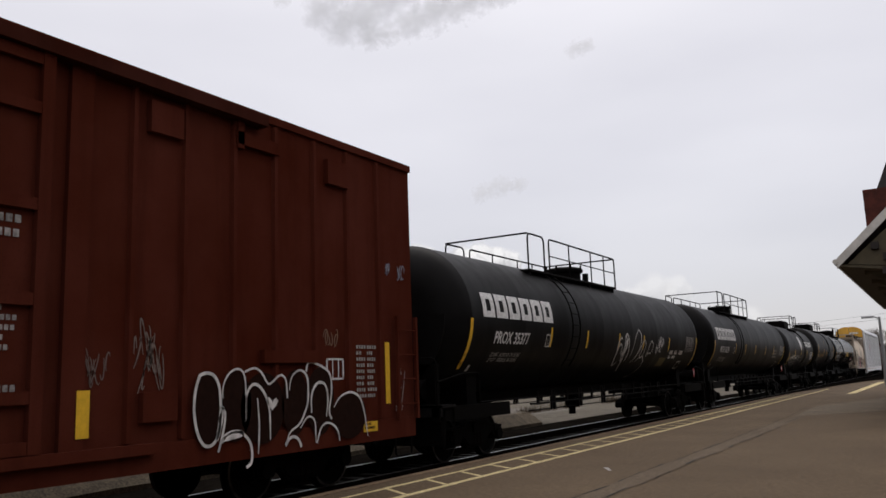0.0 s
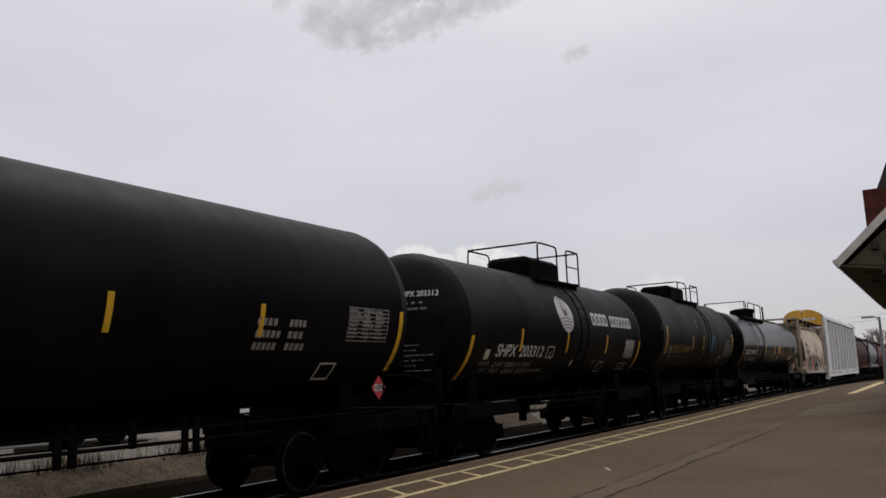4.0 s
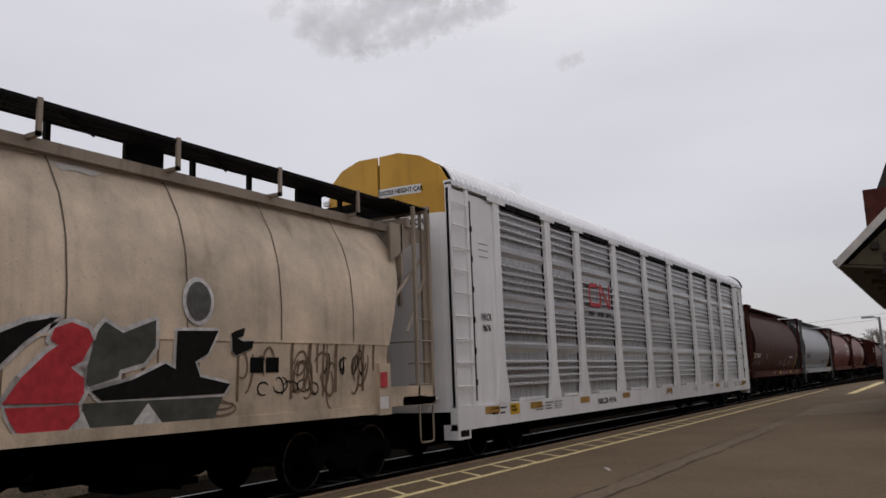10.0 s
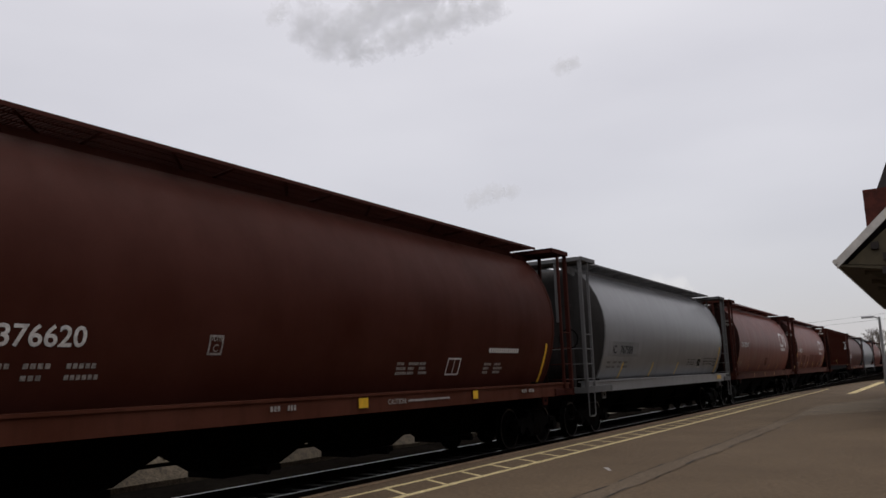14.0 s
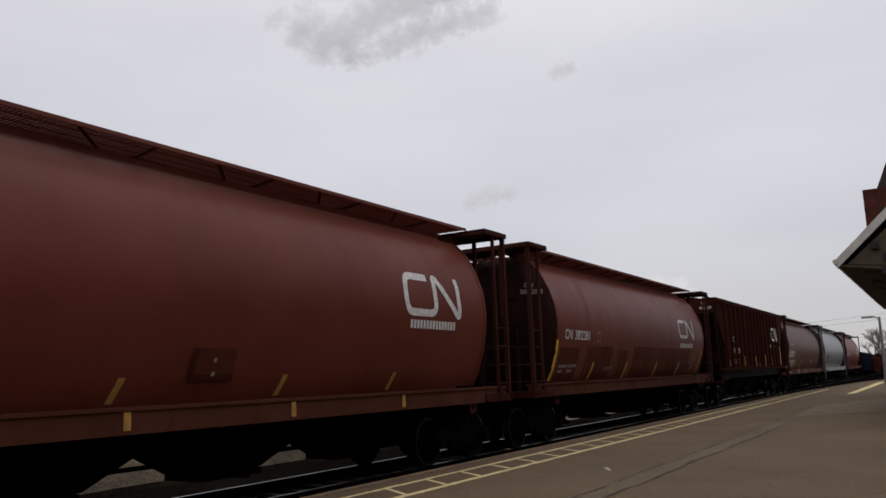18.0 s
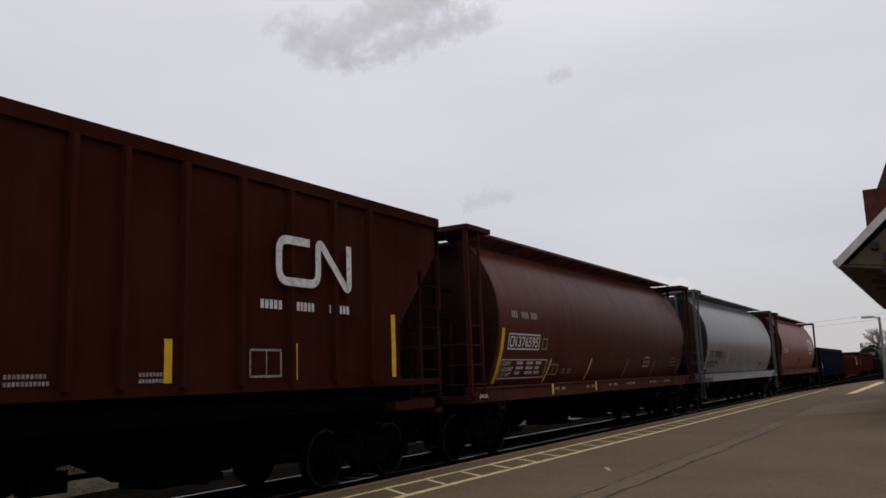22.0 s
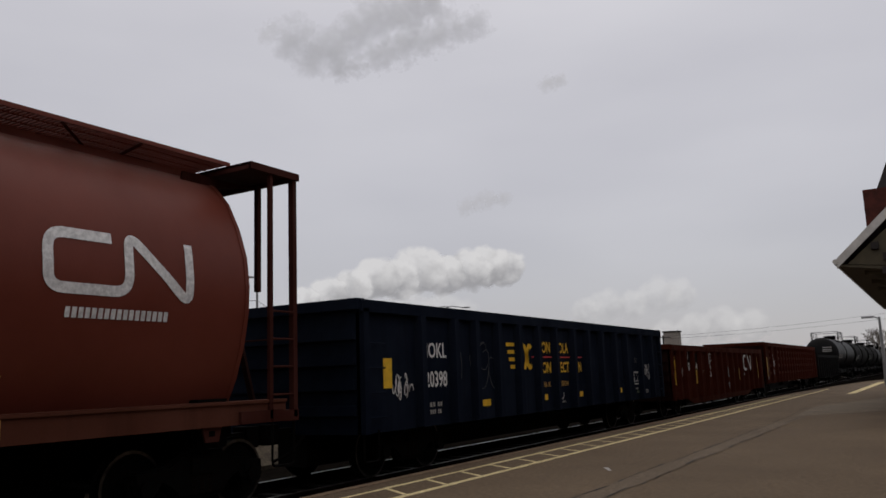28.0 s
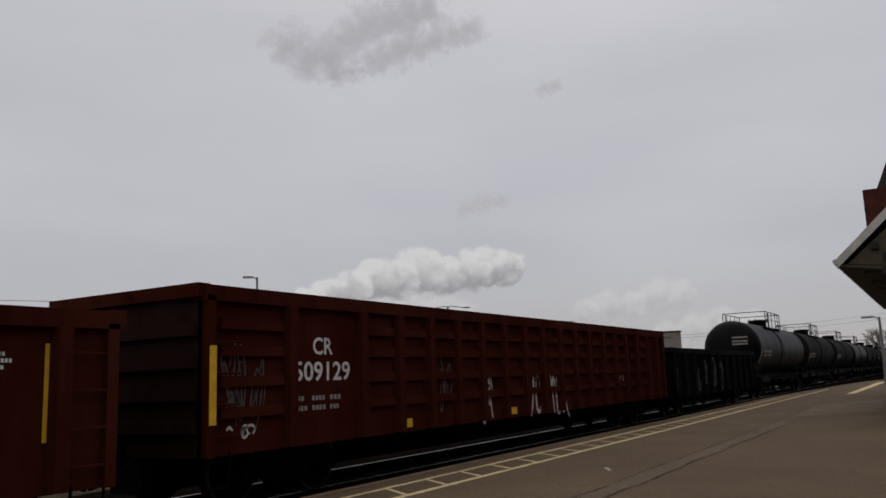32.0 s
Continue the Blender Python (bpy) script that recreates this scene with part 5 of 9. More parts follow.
def mark_utlx(c, flank, yc, tip, tail, zc, r):
    Y = lambda v: v - yc
    h1 = tail - 0.15
    dim = plain("dim_gold_ink", (0.1, 0.07, 0.035))
    letters("car_mark", "UTLX", flank, Y(-61.22), Y(-60.2), 2.27, 2.53, GOLD_INK, c, "gold stencil lettering")
    letters("car_number", "674697", flank, Y(-60.08), Y(-58.98), 2.29, 2.53, GOLD_INK, c, "gold stencil number")
    letters("motto", "THE TANK CAR PEOPLE", flank, Y(-61.14), Y(-60.12), 2.12, 2.19, dim, c)
    bars("capacity_lines", flank, Y(-61.1), Y(-59.35), 1.8, 2.0, 2, dim, c, 4, 5, 0.5)
    frame_mark("class_box", flank, Y(-58.47), Y(-58.12), 2.28, 2.53, dim, c, 0.02)
    bars("notice_lines", flank, Y(-58.1), Y(-57.62), 3.2, 3.54, 7, GOLD_INK, c, 6, 1, 0.45)
    strip("reflector", flank, Y(-62.15), Y(-62.03), 2.22, 3.2, YELLOW, c)
    for y in (-58.72, -57.16):
        strip("reflector", flank, Y(y), Y(y) + 0.1, 2.4, 2.9, YELLOW, c)
    strip("reflector", flank, h1 - 0.08, h1 + 0.02, zc - 0.9, zc + 0.05, YELLOW, c)
    squiggle("graffiti", flank, Y(-61.85), Y(-61.4), 2.26, 2.5, 0.03, SPRAY_WHITE, c, 3, 5, "white sprayed scrawl")
    squiggle("graffiti", flank, Y(-61.6), Y(-61.25), 2.06, 2.16, 0.018, SPRAY_WHITE, c, 4, 4)
    squiggle("graffiti", flank, Y(-61.6), Y(-61.25), 1.88, 2.0, 0.018, SPRAY_WHITE, c, 14, 4)
    squiggle("graffiti", flank, Y(-62.1) + 6.3, Y(-62.1) + 7.1, zc - 0.8, zc - 0.1, 0.06, SPRAY_BLUE, c, 8, 8, "blue sprayed scrawl")
    table_mark(c, flank, Y(-53.47), Y(-52.3), 2.18, 2.68, DULL_INK)
    letters("tank_class", "AAR 211A100W1", flank, Y(-53.45), Y(-52.45), 2.74, 2.84, GOLD_INK, c)
    frame_mark("data_box", flank, Y(-54.12), Y(-53.75), 1.93, 2.17, WHITE_INK, c, 0.025, 2)
    squiggle("chalk_mark", flank, Y(-62.9), Y(-62.6), 2.95, 3.2, 0.015, SPRAY_GREY, c, 6, 4)
    # writing on the leading head
    depth = r * 0.5
    def on_head(ob):
        for v in ob.data.vertices:
            x, u, z = v.co
            v.co = (u + 0.12, tip - depth * math.sqrt(1 - min(0.98, math.hypot(u + 0.12, z - zc + 0.15) / r) ** 2) - 0.03, z)
    on_head(letters("head_number", "UTLX 674697", flank, -0.08, 0.72, zc + 0.4, zc + 0.54, GOLD_INK, c))
    for k in range(4):
        on_head(bars("head_stencil", flank, -0.02, 0.5 - 0.05 * k, zc + 0.26 - 0.14 * k, zc + 0.33 - 0.14 * k, 1, GOLD_INK, c, k, 2, 0.9))


def mark_cbtx(c, flank, yc, h0, h1, zc, r):
    Y = lambda v: v - yc
    letters("car_number", "CBTX 784711", flank, Y(-48.55), Y(-45.85), 2.29, 2.54, WHITE_INK, c)
    bars("capacity_lines", flank, Y(-48.2), Y(-45.4), 1.97, 2.15, 2, DULL_INK, c, 9, 4, 0.5)
    frame_mark("class_box", flank, Y(-45.5), Y(-45.15), 2.28, 2.56, DULL_INK, c)
    letters("class_letter", "C", flank, Y(-45.38), Y(-45.27), 2.33, 2.45, DULL_INK, c)
    for y, m in ((-43.44, YELLOW), (-40.66, YELLOW), (-37.93, GOLD_INK), (-35.2, GOLD_INK)):
        strip("reflector", flank, Y(y), Y(y) + 0.1, 2.33, 2.82, m, c)
    strip("reflector", flank, h0 - 0.03, h0 + 0.09, zc - 1.15, zc - 0.25, GOLD_INK, c)
    strip("reflector", flank, Y(-45.82), Y(-45.72), 2.33, 2.82, GOLD_INK, c)
    n = strip("notice", flank, Y(-39.55), Y(-38.85), 2.42, 2.79, YELLOW, c, "yellow notice plate")
    bars("notice_lines", lambda z: flank(z) + 0.004, Y(-39.5), Y(-38.9), 2.46, 2.75, 5, BLACK_INK, n, 3, 1)
    table_mark(c, flank, Y(-33.54), Y(-32.35), 2.44, 2.97, DULL_INK)
    strip("reflector", flank, Y(-32.18), Y(-32.06), 1.92, 2.96, GOLD_INK, c)
    bars("small_writing", flank, Y(-33.49), Y(-33.1), 3.13, 3.17, 1, DULL_INK, c, 3, 1, 0.9)
    for a, b in ((-35.4, -34.88), (-34.8, -34.3)):
        s = strip("warning_label", flank, Y(a), Y(b), 2.06, 2.25, plain("pale_pink_label", (0.55, 0.42, 0.4)), c, "pale warning label with red words", 0.12)
        if a > -35:
            letters("warning_words", "LIQUEFIED\nPETROLEUM GAS", flank, Y(a) + 0.03, Y(b) - 0.02, 2.08, 2.23, RED_INK, s, off=0.016, slant=0.12)
        else:
            bars("warning_words", lambda q: flank(q) + 0.006, Y(a) + 0.04, Y(b) - 0.03, 2.1, 2.22, 1, RED_INK, s, 4, 1, 0.85)
    frame_mark("data_box", flank, Y(-33.5), Y(-33.15), 1.77, 2.1, WHITE_INK, c, 0.02)
    strip("data_line", flank, Y(-33.49), Y(-33.16), 1.86, 1.875, WHITE_INK, c)
    strip("label", flank, Y(-33.5), Y(-33.35), 1.66, 1.72, DULL_INK, c)
    bars("small_writing", flank, Y(-41.07), Y(-40.47), 2.14, 2.19, 1, DULL_INK, c, 3, 1, 0.9)
    bars("small_writing", flank, Y(-41.04), Y(-40.66), 1.94, 1.98, 1, DULL_INK, c, 6, 1, 0.9)
    for k in range(4):
        bars("small_writing", flank, Y(-39.49), Y(-38.75) - (0.0, 0.45, 0.4, 0.4)[k], 2.14 - 0.075 * k, 2.185 - 0.075 * k, 1, DULL_INK, c, 5 + k, 1, 0.9)
    placard(c, lambda z: 1.26, Y(-32.64), 1.64)
    # writing on the leading head: number above the shield, small lines on it
    def on_head(ob, flat):
        for v in ob.data.vertices:
            x, u, z = v.co
            q = min(0.98, math.hypot(u, z - zc + 0.15) / r)
            v.co = (u, h0 - r * 0.5 - 0.07 if flat else h0 - r * 0.5 * math.sqrt(1 - q * q) - 0.03, z)
    on_head(letters("head_number", "CBTX 784711", flank, 0.05, 1.0, zc + 0.42, zc + 0.55, WHITE_INK, c), False)
    for k in range(2):
        on_head(bars("head_stencil", flank, 0.1, 0.75 - 0.25 * k, zc + 0.24 - 0.12 * k, zc + 0.29 - 0.12 * k, 1, DULL_INK, c, k, 3, 0.9), False)
    for k in range(8):
        on_head(bars("head_stencil", flank, 0.2, 1.0 - 0.1 * (k % 3), zc - 0.3 - 0.11 * k, zc - 0.26 - 0.11 * k, 1, SPRAY_GREY, c, k + 4, 3, 0.9), True)


def mark_old(c, flank, yc, h0, h1, zc, r):
    strip("reflector", flank, h0, h0 + 0.1, zc - 1.0, zc - 0.3, PALE_STRIP, c)
    bars("car_lettering", flank, h0 + 0.8, h0 + 3.2, zc - 0.7, zc - 0.3, 2, DULL_INK, c, 5, 2)
    hb = B()
    for k, z in enumerate((zc + 0.35, zc + 0.15, zc)):
        q = abs(z - zc) / r
        y = h0 - r * 0.5 * math.sqrt(1 - q * q) - 0.0
        hb.faces.new([hb.verts.new((x, y, zz)) for x, zz in ((0.15, z), (0.95, z), (0.95, z + 0.09), (0.15, z + 0.09))])
    part("head_stencil", hb, DULL_INK, c, "pale stencilled lines on the tank head")


# ---- boxcar ----
def boxcar():
    y0, y1 = -136.9, -118.04
    c, yc = car("boxcar", y0, y1, "dark brown steel boxcar with white graffiti on its lower flank", "boxcar")
    R, W, top, z0 = y1 - yc, 1.5, 5.49, 1.0
    side = lambda z: W
    prof = [(-W, z0), (W, z0), (W, top - 0.05), (W - 0.06, top + 0.04), (0, top + 0.2), (-W + 0.06, top + 0.04), (-W, top - 0.05)]
    part("body", prism(B(), prof, -R, R), BOX_RED, c, "brown painted steel body")
    for s in (1, -1):
        part("side_sill", box(B(), *sorted((s * (W - 0.1), s * (W + 0.03))), -R + 0.05, R - 0.02, 0.70, 1.03), BOX_RED, c)
        part("roof_edge", box(B(), *sorted((s * (W - 0.02), s * (W + 0.05))), -R, R, top - 0.07, top + 0.05), BOX_RED, c)
        part("door_hood", box(B(), *sorted((s * W, s * (W + 0.2))), -9.0, R - 3.84, top - 0.2, top - 0.045), CC_BROWN, c, "dark brown hood over the door track")
        part("door_track", box(B(), *sorted((s * W, s * (W + 0.14))), -9.0, R - 5.6, 0.92, 1.04), BOX_RED, c)
    edges = [-123.99, -123.21, -122.37, -121.57, -120.71, -119.91, -119.07]
    rib = B()
    slab = [(-0.05, 0.0), (-0.03, 0.055), (0.03, 0.055), (0.05, 0.0)]
    loft(rib, [[(W + b, a, 1.06) for a, b in slab], [(W + b, a, top - 0.1) for a, b in slab]])
    first = None
    for e in edges:
        for q in (e - yc, -(e - yc)):
            if first is None:
                first = part("side_post", rib, BOX_RED, c)
                first.location.y = q
            else:
                share("side_post", first.data, c, Matrix.Translation((0, q, 0)))
    for q in (-124.82 - yc + 0.1, 124.82 + yc - 0.1):
        part("door_post", box(B(), W, W + 0.07, q - 0.14, q + 0.14, 1.03, top - 0.06), BOX_RED, c)
    # plug door: frame and recessed panels
    d0, d1 = -(-125.1 - yc), -125.1 - yc
    door = part("door", box(B(), W, W + 0.06, d0, d1, 1.05, top - 0.1), BOX_RED, c, "brown plug door")
    for z in (1.05, 1.55, 2.55, 3.55, 4.6, 5.15):
        part("door_rail", box(B(), W + 0.06, W + 0.13, d0, d1, z, z + 0.13), BOX_RED, door)
    for y in np.linspace(d0 + 0.07, d1 - 0.07, 7):
        part("door_stile", box(B(), W + 0.06, W + 0.14, y - 0.07, y + 0.07, 1.05, top - 0.12), BOX_RED, door)
    for y in (d1 - 0.72, d1 - 1.6):
        part("lock_rod", rod(B(), (W + 0.19, y, 1.1), (W + 0.19, y, top - 0.2), 0.03, 6), IRON, door)
    for k, (a, z, h) in enumerate(((0.62, 3.18, 0.3), (0.7, 2.05, 0.5), (0.75, 1.5, 0.25))):
        bars("door_notice", lambda zz: W + 0.062, d1 - a, d1 - 0.2, z, z + h, (2, 5, 2)[k], DULL_INK, door, k, 1, 0.55)
    # tag boards and end ladder
    for y, z, a, b in ((-123.55, 4.98, 0.25, 0.2), (-120.18, 4.96, 0.26, 0.2), (-123.58, 1.45, 0.25, 0.17), (-121.95, 5.05, 0.42, 0.09), (-122.3, 5.1, 0.06, 0.2), (-121.3, 2.05, 0.55, 0.09)):
        part("tack_board", box(B(), W, W + 0.09, y - yc - a, y - yc + a, z - b, z + b), BOX_RED, c)
    ladder("end_ladder", c, W + 0.09, R - 0.6, R - 0.04, 1.0, 2.75, BOX_RED, 0.42)
    stirrup(c, W, R - 0.6, R - 0.12, 0.4, 1.0, IRON)
    strip("reflector", lambda z: W + 0.075, -124.68 - yc, -124.52 - yc, 1.16, 1.67, YELLOW, c)
    strip("reflector", side, -118.9 - yc, -118.77 - yc, 1.28, 2.3, YELLOW, c)
    bars("dimension_data", side, -119.69 - yc, -119.12 - yc, 1.36, 2.24, 9, DULL_INK, c, 2, 2, 0.55)
    frame_mark("data_box", side, -120.44 - yc, -120.02 - yc, 1.7, 2.03, WHITE_INK, c, cells=3)
    p = strip("label_plate", side, -119.58 - yc, -119.2 - yc, 0.86, 1.02, YELLOW, c, "small yellow label")
    p.location.x = 0.032
    bars("label_lines", lambda z: W + 0.04, -119.55 - yc, -119.24 - yc, 0.88, 1.0, 2, BLACK_INK, c, 1, 1)
    bars("small_writing", side, -118.62 - yc, -118.25 - yc, 1.12, 1.24, 2, DULL_INK, c, 4, 1)
    # big white outlines sprayed over a dark ground, running down onto the sill
    gy = lambda Y: Y - yc
    up = lambda z: W + 0.062
    ground = plain("dark_brown_spray", (0.016, 0.007, 0.005), spec=0.03)
    for cy, cz, a, b in ((-122.84, 1.38, 0.23, 0.46), (-122.35, 1.4, 0.28, 0.46), (-121.85, 1.35, 0.42, 0.48), (-121.2, 1.4, 0.28, 0.46), (-120.65, 1.4, 0.32, 0.5), (-119.95, 1.15, 0.42, 0.36)):
        dk = B()
        dk.faces.new([dk.verts.new((W + 0.059, y, z)) for y, z in arc(gy(cy), cz, a, b, 0, 345, 22)])
        part("graffiti_fill", dk, ground, c, "dark sprayed fill")
    loops = [
        [(-122.99, 1.8), (-122.89, 1.84), (-122.74, 1.82), (-122.64, 1.66), (-122.62, 1.33), (-122.65, 1.05), (-122.76, 0.92), (-122.91, 0.93), (-123.02, 1.12), (-123.07, 1.39), (-123.05, 1.62), (-122.98, 1.8)],
        [(-122.59, 1.51), (-122.6, 1.65), (-122.51, 1.82), (-122.35, 1.9), (-122.21, 1.84), (-122.18, 1.6), (-122.18, 1.2)],
        [(-122.62, 1.42), (-122.53, 1.32), (-122.59, 1.04), (-122.66, 0.84)],
        [(-122.18, 1.2), (-122.18, 1.54), (-122.09, 1.67), (-121.97, 1.68), (-121.83, 1.56), (-121.73, 1.33), (-121.72, 0.92)],
        [(-122.21, 1.84), (-122.01, 1.91), (-121.86, 1.81), (-121.76, 1.63), (-121.53, 1.81), (-121.4, 1.75), (-121.38, 1.47)],
    ]
    more = [
        [(-121.34, 1.57), (-121.3, 1.78), (-121.1, 1.88), (-120.94, 1.77), (-120.93, 1.39), (-121.11, 1.08), (-121.35, 1.0), (-121.41, 0.8)],
        [(-121.42, 0.82), (-121.31, 0.94), (-121.15, 0.9), (-121.09, 0.77)],
        [(-121.11, 1.03), (-120.95, 1.21), (-120.78, 1.14), (-120.77, 0.8)],
        [(-120.98, 1.83), (-120.94, 1.99), (-120.68, 1.93), (-120.42, 1.82), (-120.39, 1.54), (-120.48, 1.21), (-120.4, 1.12)],
        [(-120.86, 1.23), (-120.88, 1.5), (-120.73, 1.69), (-120.53, 1.65), (-120.48, 1.43), (-120.53, 1.16)],
        [(-120.75, 0.79), (-120.66, 1.03), (-120.48, 1.09), (-120.26, 0.97), (-120.22, 0.78)],
        [(-120.35, 1.29), (-120.21, 1.45), (-119.93, 1.52), (-119.69, 1.43), (-119.58, 1.16), (-119.51, 0.8)],
        [(-122.6, 0.95), (-122.54, 1.06), (-122.28, 1.09), (-122.07, 0.9), (-122.06, 0.64), (-122.17, 0.6)],
        [(-121.97, 1.49), (-121.93, 1.14), (-121.95, 0.75)],
    ]
    for k, pts in enumerate(loops + more):
        line = [(p[1], p[2]) for p in bend([(0, gy(a), b) for a, b in pts], 0.12, 3)]
        part("graffiti", stroke(B(), up, line, (0.042, 0.03, 0.036)[k % 3], taper=k % 2 == 1), SPRAY_WHITE, c, "white sprayed outline")
    for pts, w in (([(-121.78, 1.48), (-121.68, 1.36), (-121.59, 1.46)], 0.1), ([(-122.57, 0.99), (-122.41, 1.03), (-122.22, 1.04)], 0.1), ([(-122.68, 0.98), (-122.63, 1.2), (-122.58, 1.4)], 0.07)):
        part("graffiti", stroke(B(), up, [(gy(a), b) for a, b in pts], w, taper=True), SPRAY_WHITE, c, "thick white sprayed stroke")
    squiggle("chalk_sketch", side, gy(-123.9), gy(-123.45), 1.7, 2.4, 0.018, plain("grey_brown_chalk", (0.17, 0.13, 0.11)), c, 11, 12)
    squiggle("chalk_sketch", side, gy(-124.68), gy(-124.25), 1.72, 2.1, 0.016, plain("dim_chalk", (0.14, 0.1, 0.085)), c, 12, 10)
    squiggle("chalk_sketch", side, gy(-120.5), gy(-120.15), 2.15, 2.45, 0.02, plain("tan_chalk", (0.17, 0.1, 0.06)), c, 13, 6)
    squiggle("chalk_sketch", side, gy(-118.85), gy(-118.3), 3.4, 3.7, 0.025, plain("blue_grey_chalk", (0.2, 0.2, 0.24)), c, 14, 7)
    squiggle("chalk_sketch", side, gy(-118.6), gy(-118.4), 1.3, 2.0, 0.02, DULL_INK, c, 15, 4)
    # end wall corrugation, underframe
    for s in (1, -1):
        for k in range(8):
            part("end_corrugation", box(B(), -W + 0.1, W - 0.1, *sorted((s * R, s * (R + 0.06))), 1.3 + 0.5 * k, 1.48 + 0.5 * k), BOX_RED, c)
        truck(c, s * (R - 2.4))
        coupler(c, s * R, s)
    underframe(c, R - 0.1)
    return c
# ---- covered hoppers ----
def flank_from(points):
    zs, xs = [p[1] for p in points], [p[0] for p in points]
    return lambda z: float(np.interp(z, zs, xs))


HOP_SIDE = [(1.05, 1.35), (1.25, 1.75), (1.40, 2.2), (1.485, 2.65), (1.50, 3.0), (1.45, 3.4), (1.31, 3.8), (1.10, 4.2), (0.85, 4.47), (0.68, 4.6)]


def hopper_bays(c, count, half, mat):
    step = 2 * half / count
    for k in range(count):
        y = -half + step * (k + 0.5)
        bm = B()
        w = step * 0.5
        loft(bm, [[(-p, y - q, z), (p, y - q, z), (p, y + q, z), (-p, y + q, z)] for p, q, z in ((1.25, w, 1.4), (0.62, w, 0.97), (0.3, w * 0.44, 0.43))])
        bay = part("hopper_bay", bm, mat, c, "sloping discharge hopper")
        g = B()
        box(g, -0.38, 0.38, y - 0.6, y + 0.6, 0.33, 0.43)
        rod(g, (0.38, y, 0.38), (0.7, y, 0.38), 0.05, 8)
        part("outlet_gate", g, IRON, bay)


def running_board(c, half, z, wx, mat, brace_mat, width=0.74, lift=0.2):
    """Roof walk on each side: an open grating of cross bars on slanting braces."""
    for s in (1, -1):
        bm = B()
        box(bm, *sorted((s * (wx - 0.025), s * wx)), -half, half, z - 0.035, z + 0.02)
        box(bm, *sorted((s * (wx - width), s * (wx - width + 0.025))), -half, half, z - 0.035, z + 0.02)
        for q in (0.34, 0.67):
            box(bm, *sorted((s * (wx - width * q - 0.01), s * (wx - width * q))), -half, half, z - 0.02, z + 0.008)
        n = round(2 * half / 0.06)
        for k in range(n):
            y = -half + 2 * half * (k + 0.5) / n
            box(bm, *sorted((s * (wx - width + 0.02), s * (wx - 0.02))), y - 0.016, y + 0.016, z - 0.014, z + 0.012)
        part("running_board", bm, mat, c, "steel grating roof walk")
        k, j = -half + 0.5, 0
        while k < half - 0.9:
            br = tube(B(), [(s * (wx - 0.03), k, z - 0.045), (s * (wx - width + 0.04), k + (0.75 if j % 2 else 0.15), z - 0.05)], 0.026, 4)
            part("walk_brace", br, brace_mat, c)
            part("walk_post", box(B(), *sorted((s * (wx - width), s * (wx - width + 0.07))), k + 0.1, k + (0.16 if j % 3 else 0.7), z - lift - 0.1, z - 0.02), brace_mat, c)
            k += 1.1
            j += 1


def end_cage(c, yo, yi, s, mat, z_top, W=1.55, sill=1.2, deck=True):
    """Corner posts, ladders and top deck of a hopper's end; yo outer, yi inner, s the way it faces."""
    a, b = sorted((yo, yo - s * 0.08))
    for x in (W, -W):
        x0, x1 = sorted((x, x - 0.09 * (1 if x > 0 else -1)))
        part("corner_post", box(B(), x0, x1, a, b, sill, z_top - 0.05), mat, c)
    for x in (0.8, -0.8):
        part("hanger", box(B(), x - 0.035, x + 0.035, a, b, 3.05, z_top - 0.05), mat, c)
    y1 = yo - s * 0.5
    for x in (W, -W):
        g = 1 if x > 0 else -1
        lad = part("side_ladder", box(B(), *sorted((x, x - 0.06 * g)), *sorted((y1, y1 - s * 0.06)), sill, z_top - 0.05), mat, c, "steel corner ladder")
        first = None
        for k in range(4 if x > 0 else 9):
            at = Matrix.Translation((0, 0, sill + 0.32 + 0.39 * k))
            if first is None:
                first = part("rung", rod(B(), (x * 0.985, yo, 0), (x * 0.985, y1, 0), 0.016, 6), mat, lad, at=at)
            else:
                share("rung", first.data, lad, at)
        for k in range(2):
            part("end_rung", rod(B(), (x * 0.99, yo, sill + 0.32 + 0.39 * k), (x * 0.62, yo, sill + 0.32 + 0.39 * k), 0.015, 6), mat, c)
    part("grab_rail", rod(B(), (-W, yo - s * 0.03, sill + 1.12), (W, yo - s * 0.03, sill + 1.12), 0.016, 6), mat, c)
    if deck:
        d = B()
        inner = yo - s * 0.98
        box(d, -W - 0.02, W + 0.02, *sorted((yo + s * 0.02, inner)), z_top - 0.03, z_top)
        for q0, q1 in ((yo + s * 0.03, yo - s * 0.04), (inner, inner + s * 0.05)):
            box(d, -W - 0.03, W + 0.03, *sorted((q0, q1)), z_top - 0.09, z_top + 0.01)
        for x in (W, -W - 0.04):
            box(d, x, x + 0.04, *sorted((yo, inner)), z_top - 0.09, z_top + 0.01)
        part("end_deck", d, mat, c, "steel deck over the car end")
        for x in (0.75, -0.78):
            part("deck_bracket", slab_x(B(), [(yo - s * 0.06, z_top - 0.1), (inner - s * 0.5, z_top - 0.1), (inner - s * 0.55, z_top - 0.36)], x, x + 0.03), mat, c)
    part("end_sill", box(B(), -W, W, *sorted((yo + s * 0.02, yo - s * 0.3)), sill - 0.05, sill + 0.1), mat, c)
    for x in (W - 0.3, -W):
        part("corner_sill", box(B(), x, x + 0.3, *sorted((yo - s * 0.3, yi)), sill - 0.04, sill + 0.12), mat, c)
    stirrup(c, W - 0.02, yo - s * 0.06, yo - s * 0.5, 0.55, sill - 0.05, IRON if mat is not CAGE_GREY and mat is not CAGE_CREAM else mat)


